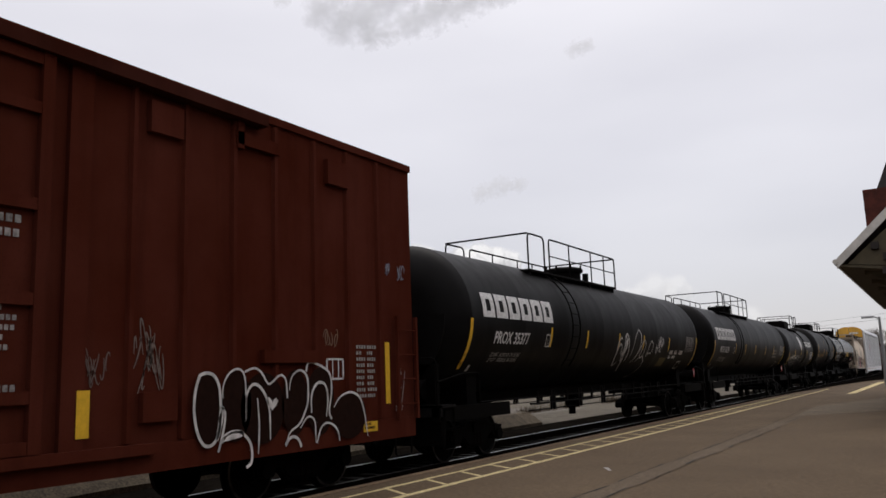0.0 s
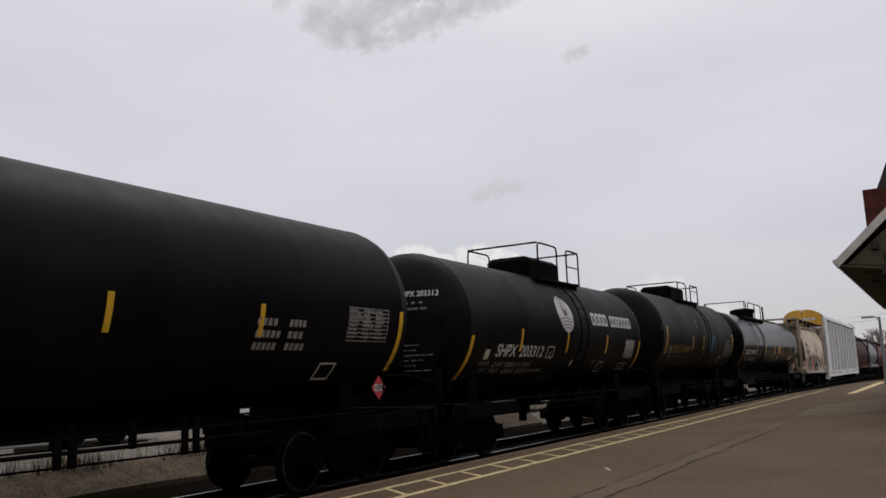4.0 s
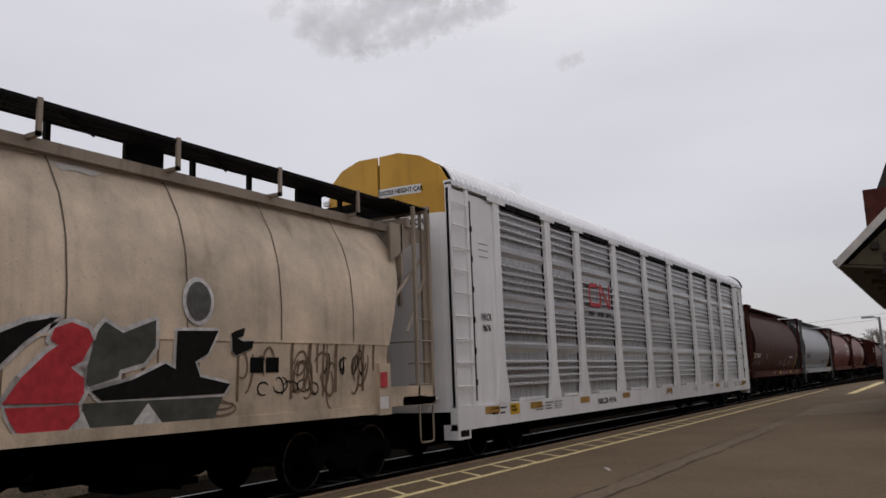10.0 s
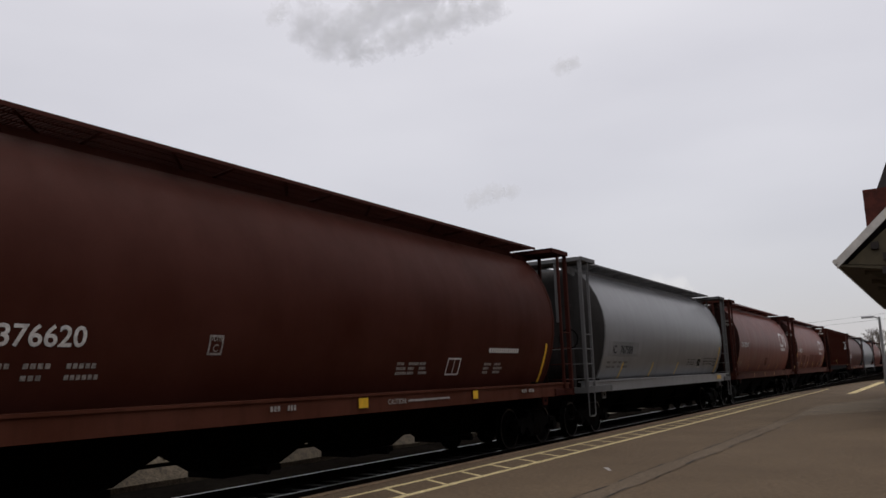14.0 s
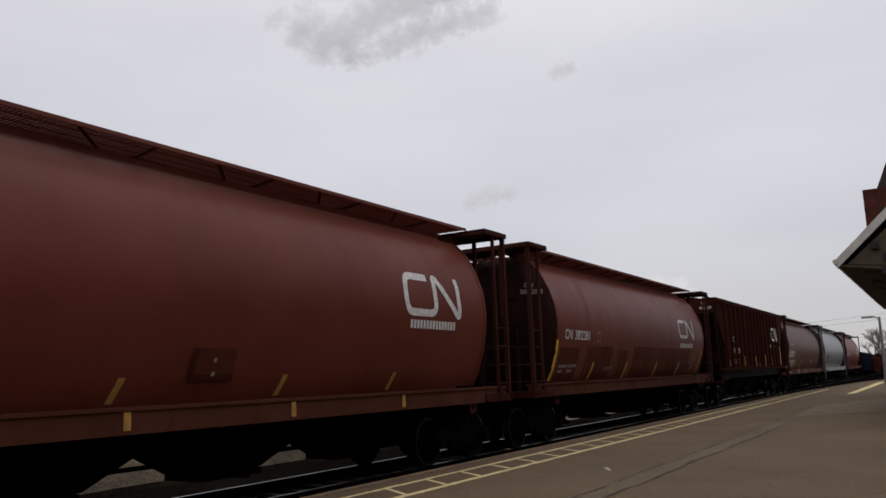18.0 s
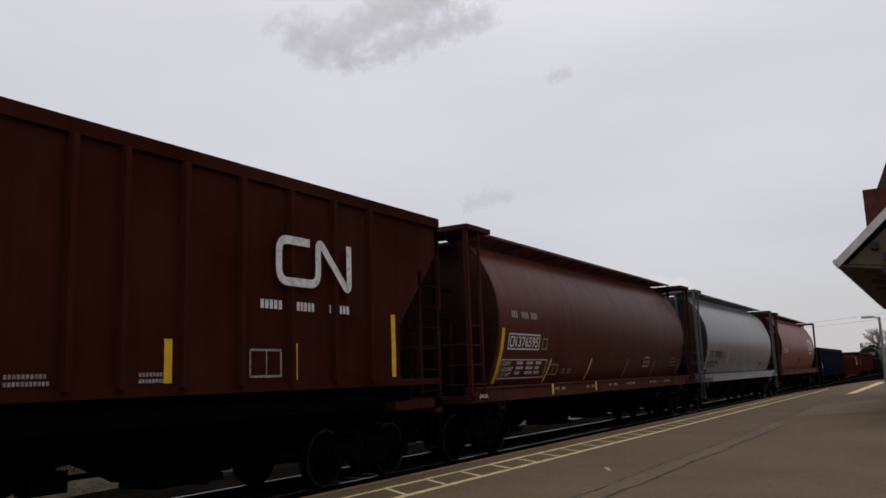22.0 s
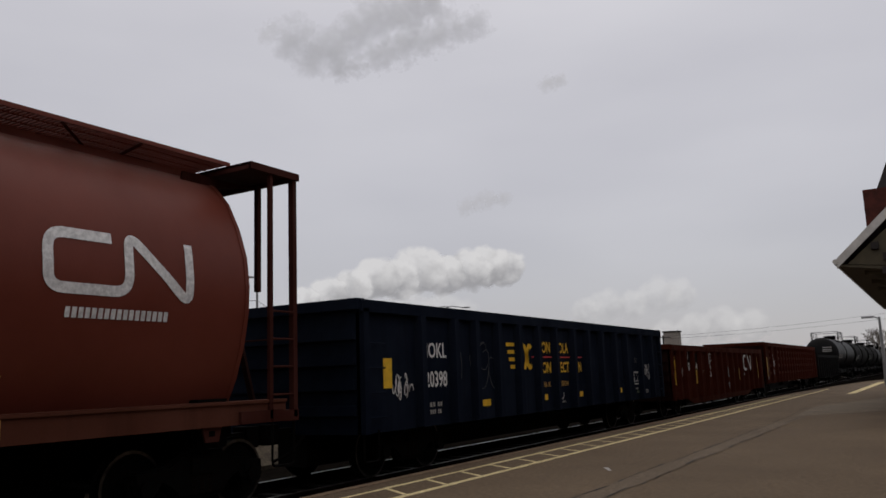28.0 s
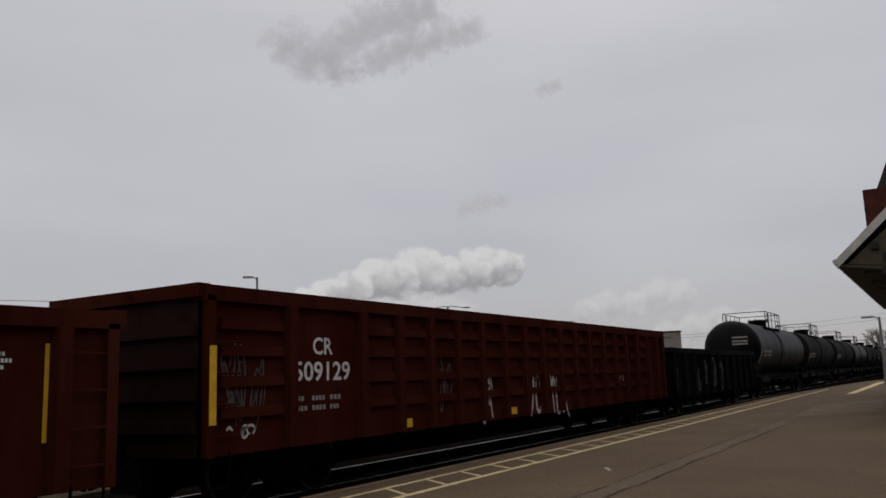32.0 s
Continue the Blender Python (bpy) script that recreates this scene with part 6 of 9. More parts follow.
def end_gear(c, yi, s, mat, deep=0.86):
    """Struts from the sill up to the end sheet, its cross beam, brake cylinder and hand wheel."""
    for x in (-0.95, 0.0, 0.95):
        part("end_strut", tube(B(), [(x * 0.8, yi + s * (deep - 0.1 * abs(x)), 3.55), (x * 1.05, yi + s * (deep + 0.35), 1.3)], 0.05, 4), mat, c)
    part("end_beam", box(B(), -0.85, 0.85, *sorted((yi + s * (deep - 0.25), yi + s * (deep + 0.08))), 3.5, 3.58), mat, c)
    eq = B()
    rod(eq, (-0.45, yi + s * 0.5, 1.95), (0.55, yi + s * 0.5, 1.95), 0.19, 12)
    box(eq, -1.0, -0.6, *sorted((yi + s * 0.3, yi + s * 0.75)), 1.5, 1.9)
    part("brake_cylinder", eq, mat, c)
    if s > 0:
        # Added dark box that covers the bright gap at the trailing end.
        part("end_gap_box", box(box(B(), -1.4, -0.2, yi + 0.35, yi + 0.75, 1.32, 2.3), -1.45, -1.2, yi + 0.2, yi + 0.85, 2.2, 2.6), IRON, c, "added black box covering the bright gap at the end")
    if s < 0:
        part("brake_wheel", tube(B(), [(0.9 + 0.27 * math.cos(t), yi + s * 1.25, 2.6 + 0.27 * math.sin(t)) for t in (2 * math.pi * k / 14 for k in range(15))], 0.02, 5), IRON, c, "hand brake wheel")


def cyl_hopper(P, length, mat, label, marks, grate=GRATE, bays=4, inset=1.7, weld=()):
    c, yc = car("covered_hopper", P, P + length, label, "hopper car")
    o0, o1 = P - yc, P + length - yc
    h0, h1 = o0 + inset, o1 - 0.95
    # End sheets take a darker coat: dust and the shade below the deck.
    soot = END_GREY if mat is HOP_GREY else END_SOOT_SHADE
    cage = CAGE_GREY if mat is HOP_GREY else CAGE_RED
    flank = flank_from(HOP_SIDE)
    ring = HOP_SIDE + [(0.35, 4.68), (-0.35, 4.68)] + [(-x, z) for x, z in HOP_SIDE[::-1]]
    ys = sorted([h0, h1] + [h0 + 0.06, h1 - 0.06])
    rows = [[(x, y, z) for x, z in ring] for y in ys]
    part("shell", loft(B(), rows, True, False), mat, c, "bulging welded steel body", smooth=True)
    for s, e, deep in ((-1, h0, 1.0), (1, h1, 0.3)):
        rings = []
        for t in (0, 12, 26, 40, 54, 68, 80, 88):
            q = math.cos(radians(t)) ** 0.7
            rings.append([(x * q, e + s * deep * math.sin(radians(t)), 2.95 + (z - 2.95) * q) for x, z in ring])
        head = part("dished_end", loft(B(), rings), soot, c, "dished end sheet, brake dust and shade in its colour", smooth=True)
        lip = B()
        loft(lip, [[(x * q, e + s * d, 2.95 + (z - 2.95) * q) for x, z in ring] for d, q in ((-0.04, 1.0), (-0.04, 1.008), (0.03, 1.008), (0.03, 0.99))], True, False)
        part("shell_lip", lip, mat if s > 0 else cage, head)
    for y in weld:
        part("weld_band", patch(B(), flank, o0 + 1.45 + y, o0 + 1.5 + y, 1.5, 4.42, 0.012, 14), RUBBED, c, "rubbed pale weld line")
    for s in (1, -1):
        sl = B()
        box(sl, *sorted((s * 1.28, s * 1.5)), o0 + 0.2, o1 - 0.2, 1.15, 1.44)
        box(sl, *sorted((s * 1.2, s * 1.53)), o0 + 0.2, o1 - 0.2, 1.42, 1.46)
        part("side_sill", sl, mat if mat is HOP_GREY else SILL_MUD, c)
    hat = B()
    for k in range(4):
        y = h0 + (h1 - h0) * (k + 0.5) / 4
        box(hat, -0.32, 0.32, y - 1.5, y + 1.5, 4.5, 4.68)
        for q in (-1.2, -0.4, 0.4, 1.2):
            box(hat, -0.4, 0.4, y + q - 0.05, y + q + 0.05, 4.66, 4.74)
    part("roof_hatch", hat, mat, c, "long trough hatch")
    for s in (1, -1):
        part("hatch_coaming", box(B(), *sorted((s * 0.6, s * 0.66)), h0 + 0.1, h1 - 0.1, 4.55, 4.7), mat, c, "upright plate beside the hatches")
    running_board(c, (o1 - o0) / 2 - 0.9, 4.81, 1.1, mat if mat is not HOP_GREY else CAGE_GREY, cage)
    end_cage(c, o0, h0 + 0.15, -1, cage, 4.75)
    end_cage(c, o1, h1 - 0.15, 1, cage, 4.75)
    end_gear(c, h0, -1, soot)
    end_gear(c, h1, 1, soot, 0.3)
    hopper_bays(c, bays, 6.2, IRON)
    truck(c, o0 + 1.35)
    truck(c, o1 - 1.35)
    for s, yo in ((-1, o0), (1, o1)):
        part("draft_sill", box(B(), -0.3, 0.3, *sorted((yo - s * 0.15, yo - s * 3.2)), 0.74, 1.45), IRON, c)
        part("body_bolster", box(B(), -1.28, 1.28, *sorted((yo - s * 1.1, yo - s * 1.6)), 0.88, 1.5), IRON, c)
        for x in (1.4, -1.43):
            pad = slab_x(B(), [(yo - s * 1.33, 1.15), (yo - s * 1.66, 1.15), (yo - s * 1.6, 0.96), (yo - s * 1.38, 0.96)], x, x + 0.03)
            pad = part("jack_pad", pad, cage, c, "square-holed jacking plate")
            part("pad_hole", box(B(), *sorted((x + (0.032 if x > 0 else -0.002), x + (0.034 if x > 0 else -0.004))), *sorted((yo - s * 1.45, yo - s * 1.55)), 1.03, 1.1), IRON, pad)
    coupler(c, o0, -1)
    coupler(c, o1, 1)
    underframe(c, (o1 - o0) / 2 - 0.1, 0.95, gear=False)
    marks(c, flank, o0 + 1.45, o1 - 1.04, o0, o1, yc)
    return c


def head_stencil(c, rim, rows, mat):
    """Small writing near the rim of the leading end sheet."""
    for body, z0, z1, x0, x1 in rows:
        ob = letters("end_stencil", body, lambda z: 0.0, x0, x1, z0, z1, mat, c)
        for v in ob.data.vertices:
            x, y, z = v.co
            q = min(0.98, y / 1.46)
            v.co = (y, rim - 1.0 * math.sqrt(1 - q ** 2.86) * 0.8 - 0.1, z)


def leaning(c, flank, y, mat=YELLOW, z0=1.5, z1=1.95, w=0.1, over_sill=False):
    if over_sill:
        strip("reflector", lambda z: 1.505, y - 0.06, y + 0.04, 1.2, 1.41, mat, c)
    return strip("reflector", flank, y - 0.05, y - 0.05 + w, z0, z1, mat, c, lean=0.28)


def repair_plate(c, f, y0, y1):
    """A small hinged plate low on the flank, dark along its hinge and foot."""
    p = part("repair_plate", patch(B(), f, y0 + 0.08, y1, 1.8, 2.15, 0.03), PATCH_BROWN, c, "brown hinged repair plate")
    part("plate_hinge", patch(B(), f, y0, y0 + 0.08, 1.74, 2.15, 0.036), HOP_BROWN, p)
    part("plate_foot", patch(B(), f, y0 + 0.08, y1, 1.74, 1.82, 0.036), HOP_BROWN, p)
    part("plate_bolt", patch(B(), f, y0 + 0.36, y0 + 0.42, 1.8, 1.85, 0.04, 1), DULL_INK, p)
    part("plate_bolt", patch(B(), f, y0 + 0.36, y0 + 0.41, 1.98, 2.03, 0.04, 1), DULL_INK, p)


def mark_376620(c, f, h0, h1, o0, o1, yc):
    worm_logo("company_mark", f, h0 + 0.18, h0 + 0.64, 2.14, 2.38, WHITE_INK, c)
    letters("car_number", "376620", f, h0 + 0.8, h0 + 1.82, 2.14, 2.38, WHITE_INK, c)
    bars("capacity_lines", f, h0 + 0.15, h0 + 2.15, 1.72, 1.97, 2, DULL_INK, c, 3, 4, 0.45)
    strip("reflector", f, h0 + 0.02, h0 + 0.13, 1.5, 2.42, YELLOW, c)
    frame_mark("class_box", f, h0 + 3.6, h0 + 3.85, 2.07, 2.33, DULL_INK, c)
    letters("class_word", "PLATE", f, h0 + 3.64, h0 + 3.82, 2.25, 2.30, DULL_INK, c, slant=0.08)
    letters("class_letter", "C", f, h0 + 3.68, h0 + 3.77, 2.11, 2.21, DULL_INK, c)
    frame_mark("data_box", f, h1 - 4.7, h1 - 4.2, 1.72, 2.05, WHITE_INK, c, cells=2)
    bars("company_words", f, h1 - 3.1, h1 - 1.6, 2.1, 2.26, 1, WHITE_INK, c, 2, 1)
    bars("small_writing", f, h1 - 6.4, h1 - 5.3, 1.72, 1.97, 3, DULL_INK, c, 8, 3)
    bars("small_writing", f, h1 - 3.2, h1 - 2.3, 1.7, 1.95, 3, DULL_INK, c, 9, 2)
    strip("reflector", f, h1 - 0.3, h1 - 0.2, 1.5, 2.4, YELLOW, c)
    for y in (4.6, 12.5):
        bars("sill_writing", lambda z: 1.53, h0 + y, h0 + y + 0.7, 1.24, 1.36, 1, DULL_INK, c, int(y), 2)
    strip("sill_label", lambda z: 1.53, h0 + 6.6, h0 + 6.85, 1.24, 1.4, YELLOW, c)
    letters("sill_word", "CAUTION:", lambda z: 1.53, h0 + 7.4, h0 + 7.95, 1.26, 1.35, DULL_INK, c)
    strip("sill_line", lambda z: 1.53, h0 + 8.0, h0 + 9.4, 1.285, 1.32, DULL_INK, c)
    strip("sill_label", lambda z: 1.53, h0 + 10.3, h0 + 10.5, 1.24, 1.4, YELLOW, c)


def mark_grey1(c, f, h0, h1, o0, o1, yc):
    strip("paint_patch", lambda z: f(z) - 0.002, h0 + 0.62, h0 + 3.3, 2.12, 2.55, PALE_PATCH, c, "paler repainted panel")
    letters("car_mark", "IC", f, h0 + 1.0, h0 + 1.3, 2.2, 2.44, BLACK_INK, c)
    letters("car_number", "767588", f, h0 + 1.65, h0 + 2.75, 2.2, 2.44, BLACK_INK, c)
    bars("capacity_lines", f, h0 + 0.7, h0 + 2.6, 1.72, 1.98, 2, SPRAY_GREY, c, 3, 4, 0.45)
    strip("data_ground", lambda z: f(z) - 0.002, h1 - 3.6, h1 - 3.1, 1.75, 2.1, BLACK_INK, c)
    frame_mark("data_box", f, h1 - 3.6, h1 - 3.1, 1.75, 2.1, WHITE_INK, c, 0.025, 2)
    bars("small_writing", f, h1 - 5.0, h1 - 3.8, 1.78, 2.05, 3, BLACK_INK, c, 3, 3, 0.4)
    bars("small_writing", f, h1 - 2.6, h1 - 1.2, 1.78, 2.1, 3, BLACK_INK, c, 5, 3, 0.4)
    bars("small_writing", f, h1 - 1.0, h1 - 0.4, 1.7, 2.1, 3, BLACK_INK, c, 6, 1, 0.4)
    strip("reflector", f, h1 - 0.45, h1 - 0.28, 1.5, 2.55, YELLOW, c, lean=0.18)
    for y in (2.0, 5.0, 8.0):
        leaning(c, f, h0 + y)
    strip("sill_label", lambda z: 1.53, h1 - 1.4, h1 - 0.7, 1.24, 1.4, YELLOW, c)


def mark_377847(c, f, h0, h1, o0, o1, yc):
    worm_logo("company_mark", f, h0 + 0.78, h0 + 1.22, 2.63, 2.88, WHITE_INK, c)
    letters("car_number", "377847", f, h0 + 1.36, h0 + 2.45, 2.63, 2.88, WHITE_INK, c)
    worm_logo("big_company_mark", f, h1 - 2.88, h1 - 0.9, 2.8, 3.6, WHITE_INK, c, "large white company mark of one bent band")
    bars("company_words", f, h1 - 2.7, h1 - 1.0, 2.56, 2.73, 1, WHITE_INK, c, 2, 1, 0.9)
    strip("reflector", f, h0 + 0.26, h0 + 0.38, 1.5, 2.15, GOLD_INK, c)
    head_stencil(c, o0 + 1.7, (("CN", 3.78, 3.9, 1.02, 1.2), ("377847", 3.62, 3.74, 0.92, 1.36)), DULL_INK)
    for y in (3.1, 5.9, 8.7, 11.5):
        leaning(c, f, h0 + y, GOLD_INK, 1.5, 1.8, over_sill=True)
    repair_plate(c, f, h0 + 6.95, h0 + 7.7)
    squiggle("graffiti", f, h0 + 0.5, h0 + 1.4, 1.75, 1.95, 0.02, DULL_INK, c, 4, 5)


def mark_382281(c, f, h0, h1, o0, o1, yc):
    base = f
    f = lambda z: base(z) + 0.008
    worm_logo("company_mark", f, h0 + 0.62, h0 + 1.08, 2.54, 2.78, WHITE_INK, c)
    letters("car_number", "382281", f, h0 + 1.26, h0 + 2.3, 2.53, 2.78, WHITE_INK, c)
    frame_mark("class_box", f, h0 + 2.88, h0 + 3.15, 2.5, 2.78, DULL_INK, c)
    worm_logo("big_company_mark", f, h1 - 3.4, h1 - 1.35, 2.8, 3.48, WHITE_INK, c, "large white company mark of one bent band")
    bars("company_words", f, h1 - 3.28, h1 - 1.41, 2.44, 2.62, 1, WHITE_INK, c, 2, 1, 0.9)
    strip("reflector", f, h0 + 0.1, h0 + 0.24, 1.5, 2.5, YELLOW, c)
    head_stencil(c, o0 + 1.55, (("CN", 3.78, 3.9, 1.02, 1.2), ("382281", 3.62, 3.74, 0.92, 1.36)), DULL_INK)
    for y in (2.75, 5.55, 8.6, 11.3):
        leaning(c, f, h0 + y)
    strip("reflector", f, h1 - 0.53, h1 - 0.43, 1.5, 2.42, YELLOW, c, lean=0.36)
    bars("capacity_lines", f, h0 + 0.5, h0 + 1.7, 1.65, 1.9, 2, DULL_INK, c, 2, 2)
    bars("small_writing", f, h0 + 3.8, h0 + 4.4, 1.68, 1.82, 2, DULL_INK, c, 2, 2)
    rnd = random.Random(3)
    for a, b, t in ((0.4, 1.7, 2.35), (2.2, 4.2, 2.38), (4.8, 5.6, 2.3), (6.1, h1 - h0 - 1.84, 2.42)):
        strip("paint_patch", lambda z: base(z) + 0.002, h0 + a, h0 + b, 1.52, t + rnd.uniform(-0.03, 0.03), PATCH_BROWN, c, "darker brown repainted patch")
    strip("data_ground", f, h1 - 2.0, h1 - 1.58, 1.63, 1.92, BLACK_INK, c, lean=0.25)
    bx = B()
    for a0, a1, z0, z1 in ((0.0, 0.42, 1.62, 1.64), (0.0, 0.42, 1.9, 1.92), (0.0, 0.02, 1.62, 1.92), (0.4, 0.42, 1.62, 1.92), (0.0, 0.42, 1.71, 1.725), (0.2, 0.22, 1.72, 1.91)):
        patch(bx, f, h1 - 2.0 + a0 + 0.25 * (z0 - 1.62), h1 - 2.0 + a1 + 0.25 * (z0 - 1.62), z0, z1, 0.016, 2, 0.25)
    part("data_box", bx, DULL_INK, c, "framed black data box")
    strip("data_label", f, h1 - 1.5, h1 - 1.36, 1.66, 1.84, DULL_INK, c, "small pale label", lean=0.25)
    bars("small_writing", f, h1 - 1.35, h1 - 0.75, 1.98, 2.22, 3, DULL_INK, c, 4, 3, 0.35)


def mark_376595(c, f, h0, h1, o0, o1, yc):
    bars("company_words", f, h0 + 0.55, h0 + 2.05, 2.93, 3.1, 1, DULL_INK, c, 3, 3, 0.9)
    frame_mark("number_box", f, h0 + 0.42, h0 + 2.06, 2.24, 2.6, WHITE_INK, c, 0.035)
    worm_logo("company_mark", f, h0 + 0.5, h0 + 0.85, 2.3, 2.54, WHITE_INK, c)
    letters("car_number", "376595", f, h0 + 0.92, h0 + 1.98, 2.3, 2.54, WHITE_INK, c)
    frame_mark("class_box", f, h0 + 2.22, h0 + 2.5, 2.25, 2.52, DULL_INK, c)
    frame_mark("capacity_box", f, h0 + 0.26, h0 + 2.66, 1.6, 2.03, WHITE_INK, c, 0.025)
    letters("capacity_words", "CAPY\nLD LMT\nLT WT", f, h0 + 0.36, h0 + 0.9, 1.65, 1.98, WHITE_INK, c)
    bars("capacity_figures", f, h0 + 1.05, h0 + 2.55, 1.65, 1.98, 3, WHITE_INK, c, 3, 3)
    strip("reflector", f, h0 + 0.08, h0 + 0.22, 1.5, 2.7, YELLOW, c)
    for y in (2.75, 5.45, 8.5, 11.25, 14.2):
        leaning(c, f, h0 + y, YELLOW if y < 7 else GOLD_INK, 1.5, 2.05)
    strip("sill_reflector", lambda z: 1.535, h0 + 2.4, h0 + 2.52, 1.2, 1.44, YELLOW, c)
    strip("sill_reflector", lambda z: 1.535, h0 + 5.25, h0 + 5.37, 1.2, 1.44, YELLOW, c)
    frame_mark("data_box", f, h0 + 10.2, h0 + 10.76, 1.8, 2.12, WHITE_INK, c, cells=2)
    strip("data_line", f, h0 + 10.2, h0 + 10.76, 1.94, 1.96, WHITE_INK, c)
    bars("small_writing", f, h0 + 13.2, h0 + 13.9, 1.75, 2.1, 3, DULL_INK, c, 9, 2, 0.45)
    frame_mark("notice", f, h0 + 2.8, h0 + 3.4, 1.65, 1.92, DULL_INK, c, cells=2)
    bars("small_writing", f, h0 + 3.7, h0 + 4.4, 1.65, 1.8, 2, DULL_INK, c, 3, 2)
    for y in (2.6, 4.6, 6.3, 7.8, 10.0, 11.6):
        bars("sill_writing", lambda z: 1.535, h0 + y, h0 + y + 0.8, 1.25, 1.36, 1, DULL_INK, c, int(y * 3), 2)
    letters("jack_words", "JACK", lambda z: 1.56, o0 + 0.25, o0 + 0.6, 1.22, 1.32, WHITE_INK, c)


def mark_ic(c, f, h0, h1, o0, o1, yc):
    h0 += 0.14
    letters("car_mark", "IC", f, h0 + 0.9, h0 + 1.2, 2.15, 2.4, BLACK_INK, c)
    letters("car_number", "767602", f, h0 + 1.6, h0 + 2.75, 2.14, 2.4, BLACK_INK, c)
    frame_mark("class_box", f, h0 + 2.98, h0 + 3.24, 2.11, 2.37, BLACK_INK, c)
    letters("capacity_words", "LD LMT 202800   91980 KG\nLT WT   60200   27300", f, h0 + 0.42, h0 + 2.3, 1.72, 1.98, SPRAY_DARK, c)
    strip("dark_stencil", f, h0 + 0.42, h0 + 0.75, 1.5, 1.64, BLACK_INK, c)
    squiggle("graffiti", f, h0 + 3.95, h0 + 4.22, 2.0, 2.28, 0.04, SPRAY_WHITE, c, 3, 4, "white sprayed face")
    part("graffiti", stroke(B(), f, arc(h0 + 4.09, 2.14, 0.23, 0.25, 0, 360, 20), 0.05), SPRAY_WHITE, c, "white sprayed ring")
    squiggle("graffiti", f, h0 + 3.0, h0 + 3.3, 1.65, 1.95, 0.03, DULL_INK, c, 7, 5)
    strip("reflector", f, h0 + 0.3, h0 + 0.45, 1.5, 2.4, YELLOW, c)
    for y in (2.75, 5.6, 8.1, 10.6):
        strip("reflector", f, h0 + y + 0.08, h0 + y + 0.2, 1.5, 1.95, YELLOW, c, lean=0.22)
    Y = lambda v: v - yc
    strip("reflector", f, Y(135.46), Y(135.58), 1.5, 2.4, YELLOW, c, lean=0.22)
    strip("notice_ground", lambda z: f(z) + 0.002, Y(133.66), Y(134.1), 1.67, 1.97, BLACK_INK, c, lean=0.25)
    bx = B()
    for a0, a1, z0, z1 in ((0.0, 0.44, 1.66, 1.69), (0.0, 0.44, 1.95, 1.98), (0.0, 0.03, 1.66, 1.98), (0.42, 0.45, 1.66, 1.98), (0.0, 0.44, 1.76, 1.785), (0.21, 0.23, 1.77, 1.97)):
        patch(bx, f, Y(133.66) + a0 + 0.25 * (z0 - 1.66), Y(133.66) + a1 + 0.25 * (z0 - 1.66), z0, z1, 0.016, 2, 0.25)
    part("data_box", bx, WHITE_INK, c, "white framed black data box")
    for k, (a0, a1) in enumerate(((132.74, 133.5), (132.72, 133.6), (132.7, 133.1))):
        bars("small_writing", f, Y(a0), Y(a1), 1.91 - 0.11 * k, 1.955 - 0.11 * k, 1, SPRAY_DARK, c, k, 3, 0.9)
    for k, (a0, a1) in enumerate(((134.2, 135.05), (134.22, 135.2), (134.18, 134.6))):
        bars("small_writing", f, Y(a0), Y(a1), 1.91 - 0.11 * k, 1.955 - 0.11 * k, 1, SPRAY_DARK, c, k + 3, 3, 0.9)
    for k, (a0, a1) in enumerate(((135.65, 136.1), (135.62, 136.2), (135.58, 136.1))):
        bars("small_writing", f, Y(a0), Y(a1), 1.93 - 0.11 * k, 1.975 - 0.11 * k, 1, SPRAY_DARK, c, k + 6, 2, 0.9)


def mark_377493(c, f, h0, h1, o0, o1, yc):
    worm_logo("company_mark", f, h0 + 0.8, h0 + 1.32, 2.47, 2.73, WHITE_INK, c)
    letters("car_number", "377493", f, h0 + 1.52, h0 + 2.55, 2.47, 2.73, WHITE_INK, c)
    worm_logo("big_company_mark", f, h1 - 2.9, h1 - 0.85, 2.72, 3.46, WHITE_INK, c, "large white company mark of one bent band")
    bars("company_words", f, h1 - 2.6, h1 - 1.1, 2.45, 2.58, 1, WHITE_INK, c, 2, 1, 0.9)
    frame_mark("class_box", f, h0 + 3.95, h0 + 4.3, 2.45, 2.7, DULL_INK, c)
    strip("reflector", f, h0 + 0.26, h0 + 0.38, 1.5, 2.2, GOLD_INK, c)
    head_stencil(c, o0 + 1.7, (("CN", 3.78, 3.9, 1.02, 1.2), ("77493", 3.62, 3.74, 0.95, 1.33)), DULL_INK)
    for y in (2.6, 5.4, 8.5, 11.2):
        leaning(c, f, h0 + y, GOLD_INK, 1.5, 1.85, over_sill=True)
    repair_plate(c, f, h0 + 7.1, h0 + 7.72)


# ---- the stained cream hopper with a straight lower flank ----
CREAM_SIDE = [(1.43, 1.22), (1.46, 2.1), (1.48, 2.27), (1.48, 2.8), (1.42, 3.4), (1.28, 3.85), (1.05, 4.25), (0.92, 4.42)]


